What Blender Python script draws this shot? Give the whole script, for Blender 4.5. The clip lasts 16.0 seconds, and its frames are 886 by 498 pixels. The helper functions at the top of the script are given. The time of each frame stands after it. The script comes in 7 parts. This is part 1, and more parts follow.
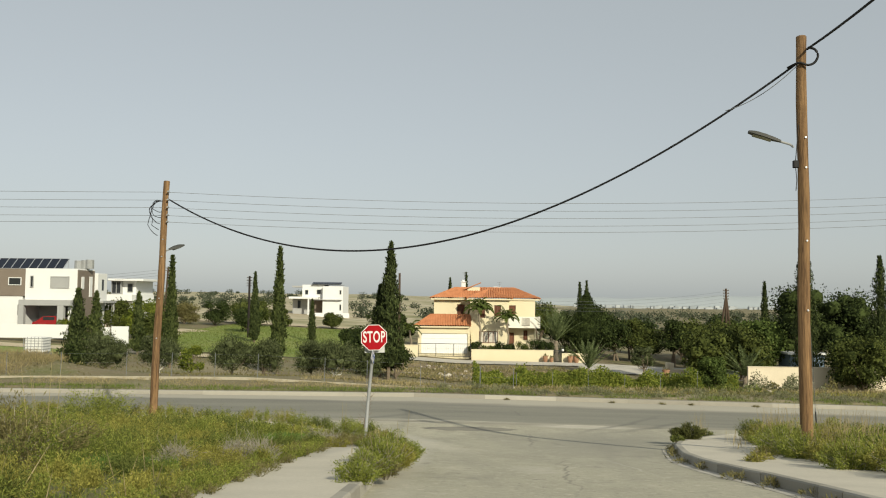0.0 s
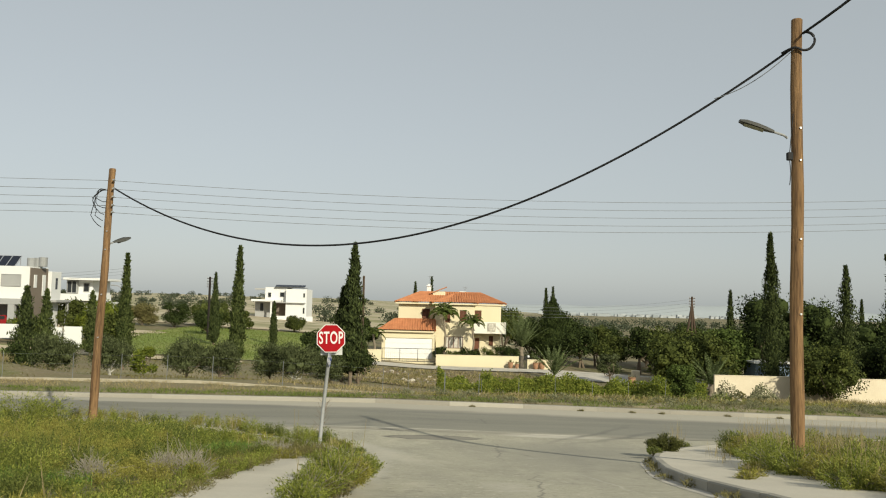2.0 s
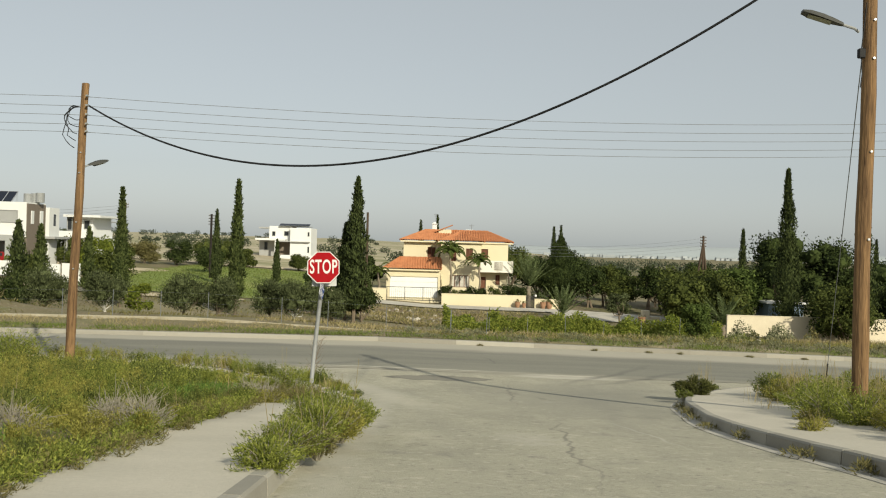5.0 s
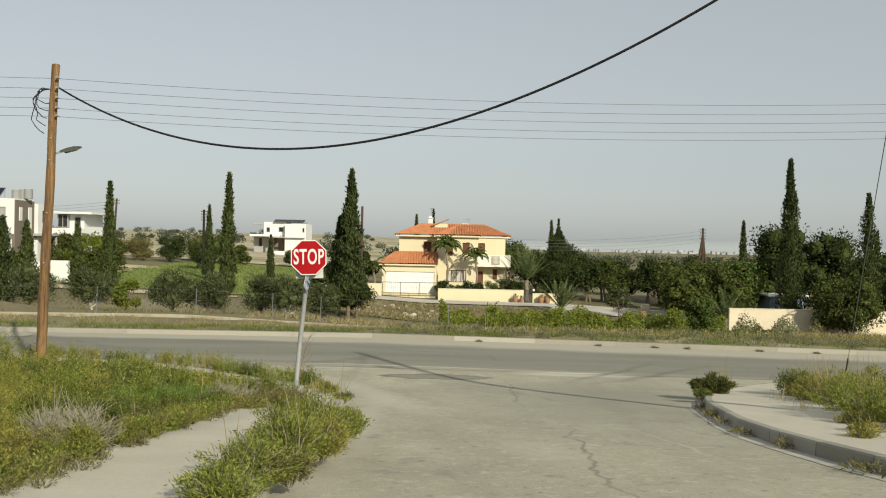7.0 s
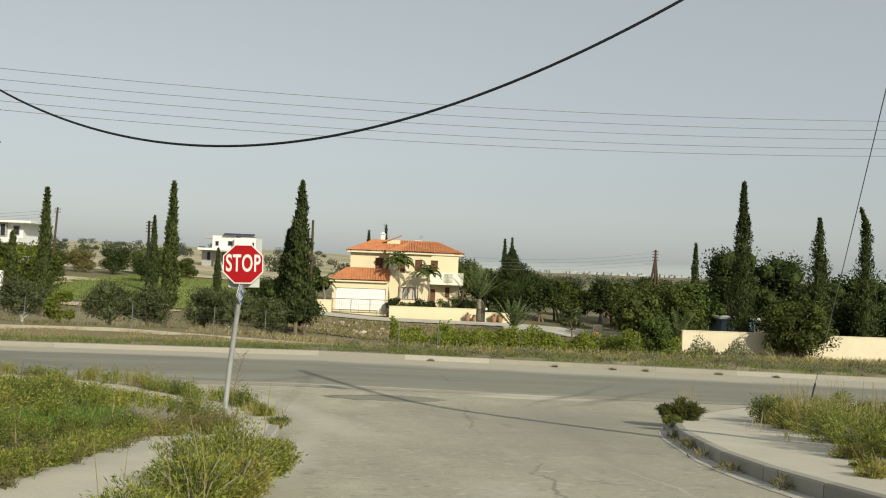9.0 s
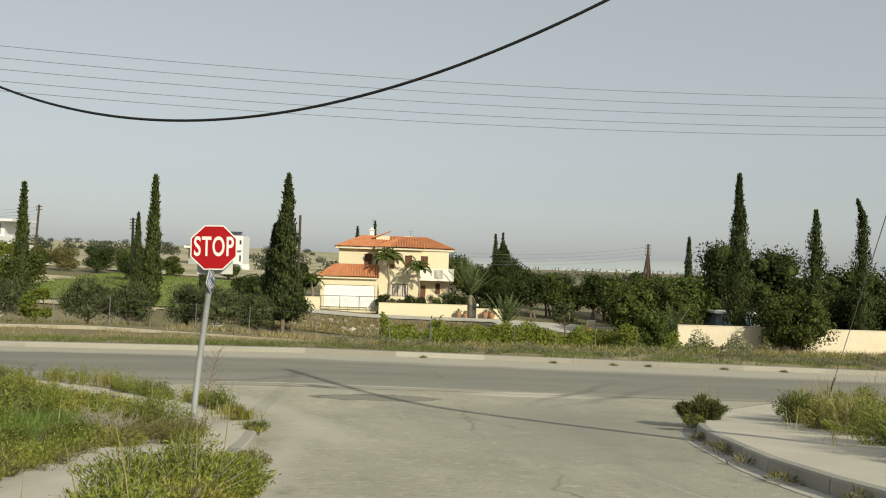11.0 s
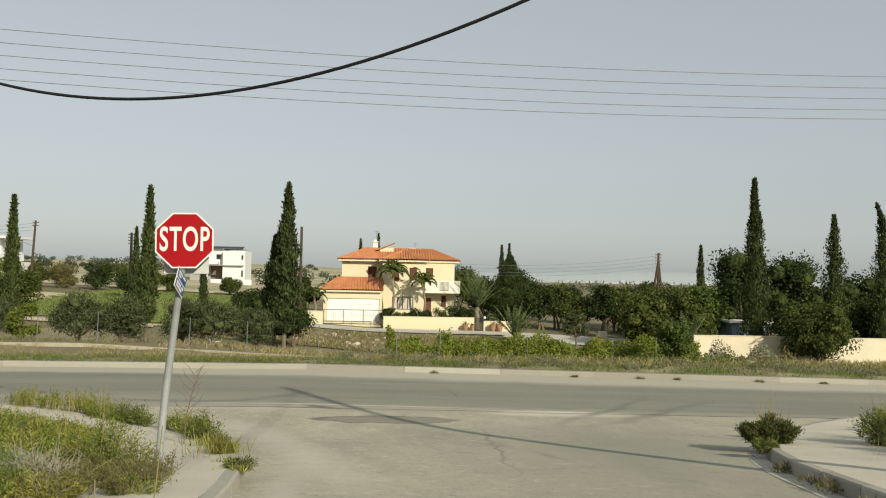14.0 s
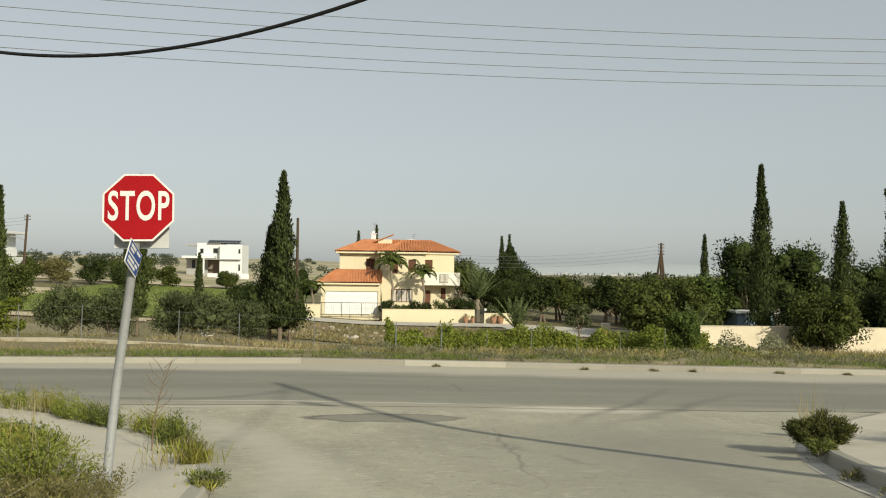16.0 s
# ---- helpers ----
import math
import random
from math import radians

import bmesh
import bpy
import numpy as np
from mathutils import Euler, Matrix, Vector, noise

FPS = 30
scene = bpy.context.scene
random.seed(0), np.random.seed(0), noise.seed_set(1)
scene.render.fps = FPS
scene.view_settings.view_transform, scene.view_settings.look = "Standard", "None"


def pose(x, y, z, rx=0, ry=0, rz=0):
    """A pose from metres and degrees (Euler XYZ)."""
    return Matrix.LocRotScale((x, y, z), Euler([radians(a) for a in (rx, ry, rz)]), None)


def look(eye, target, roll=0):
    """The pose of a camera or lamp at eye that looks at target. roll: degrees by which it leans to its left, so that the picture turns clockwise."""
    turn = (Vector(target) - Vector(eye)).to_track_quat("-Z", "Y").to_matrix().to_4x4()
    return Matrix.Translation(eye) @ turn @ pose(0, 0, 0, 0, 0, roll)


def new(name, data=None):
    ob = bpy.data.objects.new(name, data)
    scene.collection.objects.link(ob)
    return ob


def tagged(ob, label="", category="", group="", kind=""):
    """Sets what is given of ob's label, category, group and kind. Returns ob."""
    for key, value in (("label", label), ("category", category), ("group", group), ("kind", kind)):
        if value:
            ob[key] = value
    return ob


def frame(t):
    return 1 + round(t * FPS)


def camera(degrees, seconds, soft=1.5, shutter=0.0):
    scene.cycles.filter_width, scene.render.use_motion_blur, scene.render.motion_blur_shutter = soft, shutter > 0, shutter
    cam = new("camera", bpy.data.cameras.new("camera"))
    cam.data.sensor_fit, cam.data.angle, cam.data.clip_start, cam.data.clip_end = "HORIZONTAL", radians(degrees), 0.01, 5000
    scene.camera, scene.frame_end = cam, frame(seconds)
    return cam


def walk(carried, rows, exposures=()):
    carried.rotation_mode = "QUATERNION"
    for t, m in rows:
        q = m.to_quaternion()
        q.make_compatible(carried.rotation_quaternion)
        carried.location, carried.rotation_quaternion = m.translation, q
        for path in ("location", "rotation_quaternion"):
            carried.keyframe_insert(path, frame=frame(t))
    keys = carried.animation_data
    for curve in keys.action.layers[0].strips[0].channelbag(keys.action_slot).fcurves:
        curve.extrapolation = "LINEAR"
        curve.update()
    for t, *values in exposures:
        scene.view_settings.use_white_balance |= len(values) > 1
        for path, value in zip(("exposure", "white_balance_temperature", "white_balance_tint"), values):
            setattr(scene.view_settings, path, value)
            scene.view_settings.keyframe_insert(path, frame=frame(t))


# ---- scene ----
cam = camera(54.0, 16.0, soft=1.1)
PATH = [
    (0, (2.052, -18.35, 3.005), (2.004, -16.354, 3.115), 0.6),
    (0.5, (2.052, -17.983, 2.943), (2.027, -15.986, 3.057), 1.1),
    (1, (2.045, -17.643, 2.921), (2.074, -15.647, 3.047), 1.4),
    (1.5, (2.078, -17.24, 2.907), (2.11, -15.244, 3.038), 1.4),
    (2, (2.046, -16.893, 2.869), (2.076, -14.897, 2.993), 1.4),
    (2.5, (2.045, -16.511, 2.805), (2.074, -14.514, 2.896), 1.4),
    (3, (2.036, -16.174, 2.761), (2.061, -14.176, 2.836), 1.4),
    (3.5, (2.009, -15.824, 2.719), (2.043, -13.825, 2.764), 1.3),
    (4, (2.022, -15.467, 2.677), (2.055, -13.467, 2.7), 1.6),
    (6.5, (2.064, -13.704, 2.476), (2.071, -11.704, 2.437), 1.3),
    (7, (2.045, -13.36, 2.449), (2.075, -11.36, 2.427), 1.2),
    (7.5, (2.067, -13.026, 2.408), (2.144, -11.028, 2.415), 1.2),
    (8, (2.059, -12.682, 2.363), (2.147, -10.684, 2.379), 1.4),
    (8.5, (2.054, -12.341, 2.32), (2.184, -10.345, 2.335), 1.7),
    (9, (2.078, -11.979, 2.296), (2.216, -9.984, 2.32), 2.3),
    (9.5, (2.081, -11.643, 2.246), (2.225, -9.649, 2.27), 2.2),
    (12, (2.056, -9.734, 2.023), (2.225, -7.741, 2.04), 1.9),
    (12.5, (2.045, -9.386, 1.992), (2.207, -7.393, 2.03), 2.0),
    (13, (1.998, -9.059, 1.942), (2.154, -7.065, 1.991), 1.9),
    (13.5, (1.972, -8.737, 1.917), (2.129, -6.744, 1.965), 1.2),
    (14, (2.003, -8.353, 1.872), (2.159, -6.359, 1.923), 1.2),
    (14.5, (2.005, -7.976, 1.835), (2.163, -5.983, 1.885), 0.8),
    (15, (2.043, -7.586, 1.793), (2.208, -5.593, 1.837), 0.7),
    (15.5, (2.034, -7.22, 1.74), (2.192, -5.226, 1.782), 0.8),
    (16, (2.028, -6.831, 1.695), (2.188, -4.838, 1.731), 0.8),
]
walk(cam, [(t, look(eye, target, roll)) for t, eye, target, roll in PATH])

# ---- world, sun, exposure ----
SUN_AZ = Vector((0.479, -0.878, 0)).normalized()
SUN_EL = radians(27)
world = bpy.data.worlds.new("sky")
scene.world = world
world.use_nodes = True
wn = world.node_tree
wn.nodes.clear()
sky = wn.nodes.new("ShaderNodeTexSky")
sky.sky_type = "NISHITA"
sky.sun_disc = False
sky.sun_elevation = SUN_EL
sky.sun_rotation = math.atan2(SUN_AZ.x, SUN_AZ.y)
sky.air_density, sky.dust_density, sky.ozone_density = 1.0, 1.2, 1.5
grey = wn.nodes.new("ShaderNodeHueSaturation")
grey.inputs["Saturation"].default_value = 0.45
haze = wn.nodes.new("ShaderNodeMix")
haze.data_type = "RGBA"
haze.inputs["Factor"].default_value = 0.62
haze.inputs["B"].default_value = (3.78, 4.15, 4.12, 1)
bgd = wn.nodes.new("ShaderNodeBackground")
bgd.inputs[1].default_value = 0.12
wout = wn.nodes.new("ShaderNodeOutputWorld")
wn.links.new(sky.outputs[0], grey.inputs["Color"])
wn.links.new(grey.outputs[0], haze.inputs["A"])
wn.links.new(haze.outputs["Result"], bgd.inputs[0])
wn.links.new(bgd.outputs[0], wout.inputs[0])
sun = new("sun", bpy.data.lights.new("sun", "SUN"))
sun.data.energy = 4.7
sun.data.angle = radians(0.8)
sun.data.color = (1.0, 0.943, 0.75)
sun.matrix_world = look((0, 0, 50), Vector((0, 0, 50)) - SUN_AZ * math.cos(SUN_EL) * 10 - Vector((0, 0, math.sin(SUN_EL) * 10)))
scene.view_settings.exposure = 0.0


# ---- materials ----
def mat(name, c1, c2=None, rough=0.8, metal=0.0, scale=4.0, fine=40.0, bump=0.0, bump_scale=60.0, spread=0.5, island=False, obj_random=False, translucent=0.0, spec=0.3, bias=0.0):
    """A node material whose colour wanders between c1 and c2 at two scales."""
    m = bpy.data.materials.new(name)
    m.use_nodes = True
    nt = m.node_tree
    bsdf = nt.nodes["Principled BSDF"]
    bsdf.inputs["Roughness"].default_value = rough
    bsdf.inputs["Metallic"].default_value = metal
    bsdf.inputs["Specular IOR Level"].default_value = spec
    c2 = c2 or tuple(v * 0.8 for v in c1)
    tc = nt.nodes.new("ShaderNodeTexCoord")
    n1 = nt.nodes.new("ShaderNodeTexNoise")
    n1.inputs["Scale"].default_value = scale
    n1.inputs["Detail"].default_value = 5
    n2 = nt.nodes.new("ShaderNodeTexNoise")
    n2.inputs["Scale"].default_value = fine
    n2.inputs["Detail"].default_value = 3
    nt.links.new(tc.outputs["Object"], n1.inputs["Vector"])
    nt.links.new(tc.outputs["Object"], n2.inputs["Vector"])
    add = nt.nodes.new("ShaderNodeMath")
    add.operation = "MULTIPLY_ADD"
    add.inputs[1].default_value = 0.6
    half = nt.nodes.new("ShaderNodeMath")
    half.operation = "MULTIPLY"
    half.inputs[1].default_value = 0.4
    nt.links.new(n2.outputs[0], half.inputs[0])
    nt.links.new(n1.outputs[0], add.inputs[0])
    nt.links.new(half.outputs[0], add.inputs[2])
    value = add.outputs[0]
    if island or obj_random:
        src = nt.nodes.new("ShaderNodeNewGeometry" if island else "ShaderNodeObjectInfo")
        mixv = nt.nodes.new("ShaderNodeMath")
        mixv.operation = "MULTIPLY_ADD"
        mixv.inputs[1].default_value = 0.6
        sc = nt.nodes.new("ShaderNodeMath")
        sc.operation = "MULTIPLY"
        sc.inputs[1].default_value = 0.45
        nt.links.new(value, sc.inputs[0])
        nt.links.new(src.outputs["Random Per Island" if island else "Random"], mixv.inputs[0])
        nt.links.new(sc.outputs[0], mixv.inputs[2])
        value = mixv.outputs[0]
    ramp = nt.nodes.new("ShaderNodeValToRGB")
    ramp.color_ramp.elements[0].position = max(0.0, 0.5 - spread / 2 + bias)
    ramp.color_ramp.elements[1].position = min(1.0, 0.5 + spread / 2 + bias)
    ramp.color_ramp.elements[0].color = (*c2, 1)
    ramp.color_ramp.elements[1].color = (*c1, 1)
    nt.links.new(value, ramp.inputs[0])
    nt.links.new(ramp.outputs[0], bsdf.inputs["Base Color"])
    if bump:
        nb = nt.nodes.new("ShaderNodeTexNoise")
        nb.inputs["Scale"].default_value = bump_scale
        nb.inputs["Detail"].default_value = 6
        nt.links.new(tc.outputs["Object"], nb.inputs["Vector"])
        bp = nt.nodes.new("ShaderNodeBump")
        bp.inputs["Strength"].default_value = bump
        bp.inputs["Distance"].default_value = 0.02
        nt.links.new(nb.outputs[0], bp.inputs["Height"])
        nt.links.new(bp.outputs[0], bsdf.inputs["Normal"])
    if translucent:
        tr = nt.nodes.new("ShaderNodeBsdfTranslucent")
        nt.links.new(ramp.outputs[0], tr.inputs[0])
        mx = nt.nodes.new("ShaderNodeMixShader")
        mx.inputs[0].default_value = translucent
        nt.links.new(bsdf.outputs[0], mx.inputs[1])
        nt.links.new(tr.outputs[0], mx.inputs[2])
        nt.links.new(mx.outputs[0], nt.nodes["Material Output"].inputs[0])
    return m


# Leaf tone varies; c2 is deepened to put shade inside foliage into the colour.
def leafy(name, c1, c2, translucent=0.25):
    return mat(name, c1, c2, rough=0.8, scale=0.9, fine=9, spread=0.75, island=True, translucent=translucent, spec=0.06, bias=0.12)


M_CYP = leafy("cypress_leaf", (0.115, 0.142, 0.048), (0.014, 0.021, 0.009), 0.15)
M_CYPY = leafy("young_cypress_leaf", (0.130, 0.155, 0.050), (0.024, 0.036, 0.012), 0.15)
M_OLIVE = leafy("olive_leaf", (0.165, 0.192, 0.085), (0.026, 0.032, 0.013), 0.18)
M_DARK = leafy("dark_tree_leaf", (0.082, 0.108, 0.032), (0.012, 0.019, 0.007), 0.15)
M_CITRUS = leafy("citrus_leaf", (0.150, 0.172, 0.045), (0.024, 0.034, 0.010), 0.2)
M_LIME = leafy("yellow_green_leaf", (0.24, 0.27, 0.04), (0.07, 0.095, 0.018), 0.3)
M_LIMETREE = leafy("feathery_green_leaf", (0.16, 0.21, 0.055), (0.035, 0.055, 0.014), 0.2)
M_PALM = leafy("palm_leaf", (0.19, 0.23, 0.06), (0.055, 0.08, 0.02), 0.3)
M_PALMBARK = mat("palm_bark", (0.27, 0.225, 0.165), (0.15, 0.125, 0.09), rough=0.95, scale=6)
M_DATE = leafy("date_palm_leaf", (0.25, 0.30, 0.13), (0.075, 0.10, 0.04), 0.3)
M_HEDGE = leafy("vine_leaf", (0.33, 0.35, 0.065), (0.085, 0.12, 0.022), 0.35)
M_WEED = leafy("weed_leaf", (0.45, 0.47, 0.105), (0.085, 0.115, 0.024), 0.42)
M_WEED2 = leafy("yellowing_weed_leaf", (0.47, 0.43, 0.105), (0.12, 0.122, 0.028), 0.3)
M_WEEDD = leafy("dark_weed_leaf", (0.26, 0.285, 0.075), (0.045, 0.062, 0.017), 0.3)
M_DARKBUSH = leafy("dark_bush_leaf", (0.16, 0.165, 0.05), (0.03, 0.036, 0.012), 0.15)
M_BROWNBUSH = leafy("brown_green_twig", (0.27, 0.24, 0.10), (0.12, 0.11, 0.045), 0.3)
M_SILVER = leafy("silver_grey_leaf", (0.32, 0.32, 0.19), (0.10, 0.105, 0.055), 0.2)
M_STRAW = leafy("dry_grass", (0.46, 0.38, 0.20), (0.24, 0.20, 0.10), 0.3)
M_TWIG = mat("dead_twig", (0.36, 0.33, 0.26), (0.19, 0.17, 0.125), rough=0.9)
M_GRASS = leafy("grass_blade", (0.25, 0.30, 0.075), (0.095, 0.125, 0.033), 0.35)
M_BARK = mat("bark", (0.22, 0.17, 0.12), (0.10, 0.08, 0.055), rough=0.95, scale=8, bump=0.5)
M_LIMEWASH = mat("limewashed_bark", (0.62, 0.60, 0.54), (0.45, 0.43, 0.38), rough=0.95, scale=10)
M_WALL = mat("cream_render", (0.70, 0.62, 0.43), (0.63, 0.555, 0.375), rough=0.9, scale=0.8, fine=30, bump=0.1)
M_WALL2 = mat("pale_cream_wall", (0.72, 0.635, 0.475), (0.58, 0.50, 0.365), rough=0.9, scale=0.9, fine=14, bump=0.15)
M_WHITE = mat("white_render", (0.70, 0.70, 0.68), (0.64, 0.64, 0.62), rough=0.9, scale=0.7, fine=20)
M_DOORW = mat("white_garage_door", (0.80, 0.80, 0.77), (0.72, 0.72, 0.69), rough=0.5, scale=2)
M_ROOF = mat("terracotta_tile", (0.54, 0.225, 0.100), (0.29, 0.110, 0.048), rough=0.85, scale=1.4, fine=9, obj_random=False, spread=0.6)
M_BROWN = mat("brown_shutter", (0.16, 0.065, 0.035), (0.10, 0.04, 0.022), rough=0.6, scale=6)
M_TAUPE = mat("taupe_render", (0.20, 0.165, 0.13), (0.16, 0.13, 0.105), rough=0.9, scale=1)
M_GREYR = mat("grey_render", (0.36, 0.36, 0.35), (0.30, 0.30, 0.29), rough=0.9, scale=1)
M_CURTAIN = mat("pale_curtain", (0.62, 0.58, 0.50), (0.42, 0.39, 0.33), rough=0.8, scale=5)
M_DARKGLASS = mat("window_glass", (0.03, 0.034, 0.038), (0.02, 0.022, 0.025), rough=0.12, scale=1, spec=0.6)
M_PANEL = mat("solar_panel", (0.016, 0.020, 0.032), (0.010, 0.013, 0.022), rough=0.35, scale=3, spec=0.25)
M_ALU = mat("aluminium", (0.62, 0.63, 0.64), (0.50, 0.51, 0.52), rough=0.4, metal=0.7, scale=6)
M_GALV = mat("galvanised_steel", (0.33, 0.335, 0.33), (0.23, 0.235, 0.23), rough=0.7, metal=0.2, scale=7)
M_BLACK = mat("black_cable", (0.016, 0.016, 0.017), (0.010, 0.010, 0.011), rough=0.7, scale=12)
M_IRON = mat("black_iron", (0.03, 0.03, 0.032), (0.02, 0.02, 0.02), rough=0.6, scale=8)
M_WIRE = mat("weathered_wire", (0.24, 0.25, 0.26), (0.16, 0.17, 0.18), rough=0.6, metal=0.3, scale=8)
M_TERRA = mat("terracotta_pot", (0.38, 0.22, 0.13), (0.26, 0.145, 0.085), rough=0.9, scale=4)
M_RED = mat("sign_red", (0.315, 0.009, 0.013), (0.265, 0.007, 0.010), rough=0.75, scale=5, spec=0.06)
M_SIGNW = mat("sign_white", (0.64, 0.62, 0.59), (0.54, 0.52, 0.49), rough=0.5, scale=7)
M_SIGNBACK = mat("aged_aluminium_sheet", (0.45, 0.45, 0.43), (0.36, 0.36, 0.34), rough=0.55, metal=0.3, scale=5)
M_BLUE = mat("sign_blue", (0.022, 0.060, 0.22), (0.018, 0.045, 0.17), rough=0.45, scale=5)
M_CARRED = mat("red_car_paint", (0.27, 0.014, 0.016), (0.22, 0.011, 0.012), rough=0.25, scale=2, spec=0.6)
M_RUBBER = mat("tyre_rubber", (0.02, 0.02, 0.02), (0.014, 0.014, 0.014), rough=0.9)
M_TANK = mat("white_plastic_tank", (0.75, 0.75, 0.72), (0.62, 0.62, 0.58), rough=0.6, scale=3)
M_CONC = mat("pale_concrete", (0.60, 0.55, 0.45), (0.42, 0.385, 0.31), rough=0.95, scale=1.3, fine=22, bump=0.35, bump_scale=45, spread=0.7)
M_KERB = mat("kerb_concrete", (0.40, 0.375, 0.315), (0.22, 0.205, 0.17), rough=0.95, scale=3, fine=30, bump=0.4, bump_scale=50, obj_random=True, spread=1.5)
M_LOWWALL = mat("low_wall_concrete", (0.43, 0.385, 0.29), (0.28, 0.25, 0.18), rough=0.95, scale=2, fine=20, bump=0.3)
M_STONE = mat("field_stone", (0.47, 0.42, 0.34), (0.27, 0.24, 0.19), rough=0.95, scale=3, obj_random=True)
# Town walls greyed and bluish: distance haze painted into the colour.
M_CITY = mat("far_city_haze_tint", (0.40, 0.42, 0.43), (0.26, 0.285, 0.30), rough=0.9, scale=0.01, island=True)
M_FARWOOD = leafy("far_wood_leaf", (0.10, 0.115, 0.07), (0.05, 0.06, 0.04), 0.1)


def pole_wood():
    m = mat("pole_wood", (0.31, 0.185, 0.085), (0.05, 0.027, 0.015), rough=0.9, scale=1.6, fine=9, bump=0.7, bump_scale=14, spread=0.34)
    nt = m.node_tree
    mp = nt.nodes.new("ShaderNodeMapping")
    mp.inputs["Scale"].default_value = (9, 9, 0.5)
    tc = next(n for n in nt.nodes if n.type == "TEX_COORD")
    nt.links.new(tc.outputs["Object"], mp.inputs["Vector"])
    for n in nt.nodes:
        if n.type == "TEX_NOISE":
            nt.links.new(mp.outputs[0], n.inputs["Vector"])
    return m


M_POLE = pole_wood()


def layered(name, layers, rough=0.95, bump=0.3, bump_scale=50.0):
    """Base colour plus patches: each layer is (colour, noise scale, low, high, stretch)."""
    m = bpy.data.materials.new(name)
    m.use_nodes = True
    nt = m.node_tree
    bsdf = nt.nodes["Principled BSDF"]
    bsdf.inputs["Roughness"].default_value = rough
    bsdf.inputs["Specular IOR Level"].default_value = 0.2
    tc = nt.nodes.new("ShaderNodeTexCoord")
    out = None
    for i, (col, sc, lo, hi, stretch) in enumerate(layers):
        if out is None:
            rgb = nt.nodes.new("ShaderNodeRGB")
            rgb.outputs[0].default_value = (*col, 1)
            out = rgb.outputs[0]
            continue
        mp = nt.nodes.new("ShaderNodeMapping")
        mp.inputs["Location"].default_value = (i * 13.1, i * 7.7, 0)
        mp.inputs["Scale"].default_value = stretch
        nz = nt.nodes.new("ShaderNodeTexNoise")
        nz.inputs["Scale"].default_value = sc
        nz.inputs["Detail"].default_value = 7
        nz.inputs["Roughness"].default_value = 0.62
        mr = nt.nodes.new("ShaderNodeMapRange")
        mr.inputs["From Min"].default_value, mr.inputs["From Max"].default_value = lo, hi
        mx = nt.nodes.new("ShaderNodeMix")
        mx.data_type = "RGBA"
        nt.links.new(tc.outputs["Object"], mp.inputs["Vector"])
        nt.links.new(mp.outputs[0], nz.inputs["Vector"])
        nt.links.new(nz.outputs[0], mr.inputs["Value"])
        nt.links.new(mr.outputs[0], mx.inputs["Factor"])
        nt.links.new(out, mx.inputs["A"])
        mx.inputs["B"].default_value = (*col, 1)
        out = mx.outputs["Result"]
    nt.links.new(out, bsdf.inputs["Base Color"])
    nb = nt.nodes.new("ShaderNodeTexNoise")
    nb.inputs["Scale"].default_value = bump_scale
    nb.inputs["Detail"].default_value = 6
    bp = nt.nodes.new("ShaderNodeBump")
    bp.inputs["Strength"].default_value = bump
    bp.inputs["Distance"].default_value = 0.015
    nt.links.new(tc.outputs["Object"], nb.inputs["Vector"])
    nt.links.new(nb.outputs[0], bp.inputs["Height"])
    nt.links.new(bp.outputs[0], bsdf.inputs["Normal"])
    return m


ONE = (1, 1, 1)
GRAIN = [((0.54, 0.495, 0.39), 6, 0.56, 0.72, ONE), ((0.19, 0.178, 0.148), 11, 0.58, 0.74, ONE), ((0.45, 0.41, 0.32), 9, 0.52, 0.8, ONE), ((0.20, 0.19, 0.165), 26, 0.56, 0.8, ONE), ((0.54, 0.50, 0.40), 60, 0.56, 0.8, ONE), ((0.62, 0.58, 0.47), 30, 0.63, 0.71, ONE), ((0.15, 0.142, 0.12), 42, 0.63, 0.72, ONE)]
STREET_BASE = [((0.392, 0.368, 0.280), 0, 0, 0, ONE), ((0.31, 0.293, 0.224), 0.35, 0.45, 0.7, ONE), ((0.49, 0.455, 0.345), 0.8, 0.52, 0.75, (1.6, 0.6, 1)), ((0.23, 0.218, 0.188), 2.2, 0.58, 0.8, ONE)]
M_STREET = layered("worn_street_surface", STREET_BASE + GRAIN, bump=0.5, bump_scale=70)
M_ASPHALT = layered("old_asphalt", [((0.205, 0.198, 0.163), 0, 0, 0, ONE), ((0.268, 0.257, 0.208), 0.3, 0.45, 0.7, (0.25, 1.5, 1)), ((0.17, 0.163, 0.146), 0.7, 0.55, 0.8, (0.3, 1.5, 1)), ((0.30, 0.283, 0.245), 12, 0.55, 0.85, ONE), ((0.14, 0.135, 0.12), 40, 0.56, 0.85, ONE)], bump=0.4, bump_scale=80)


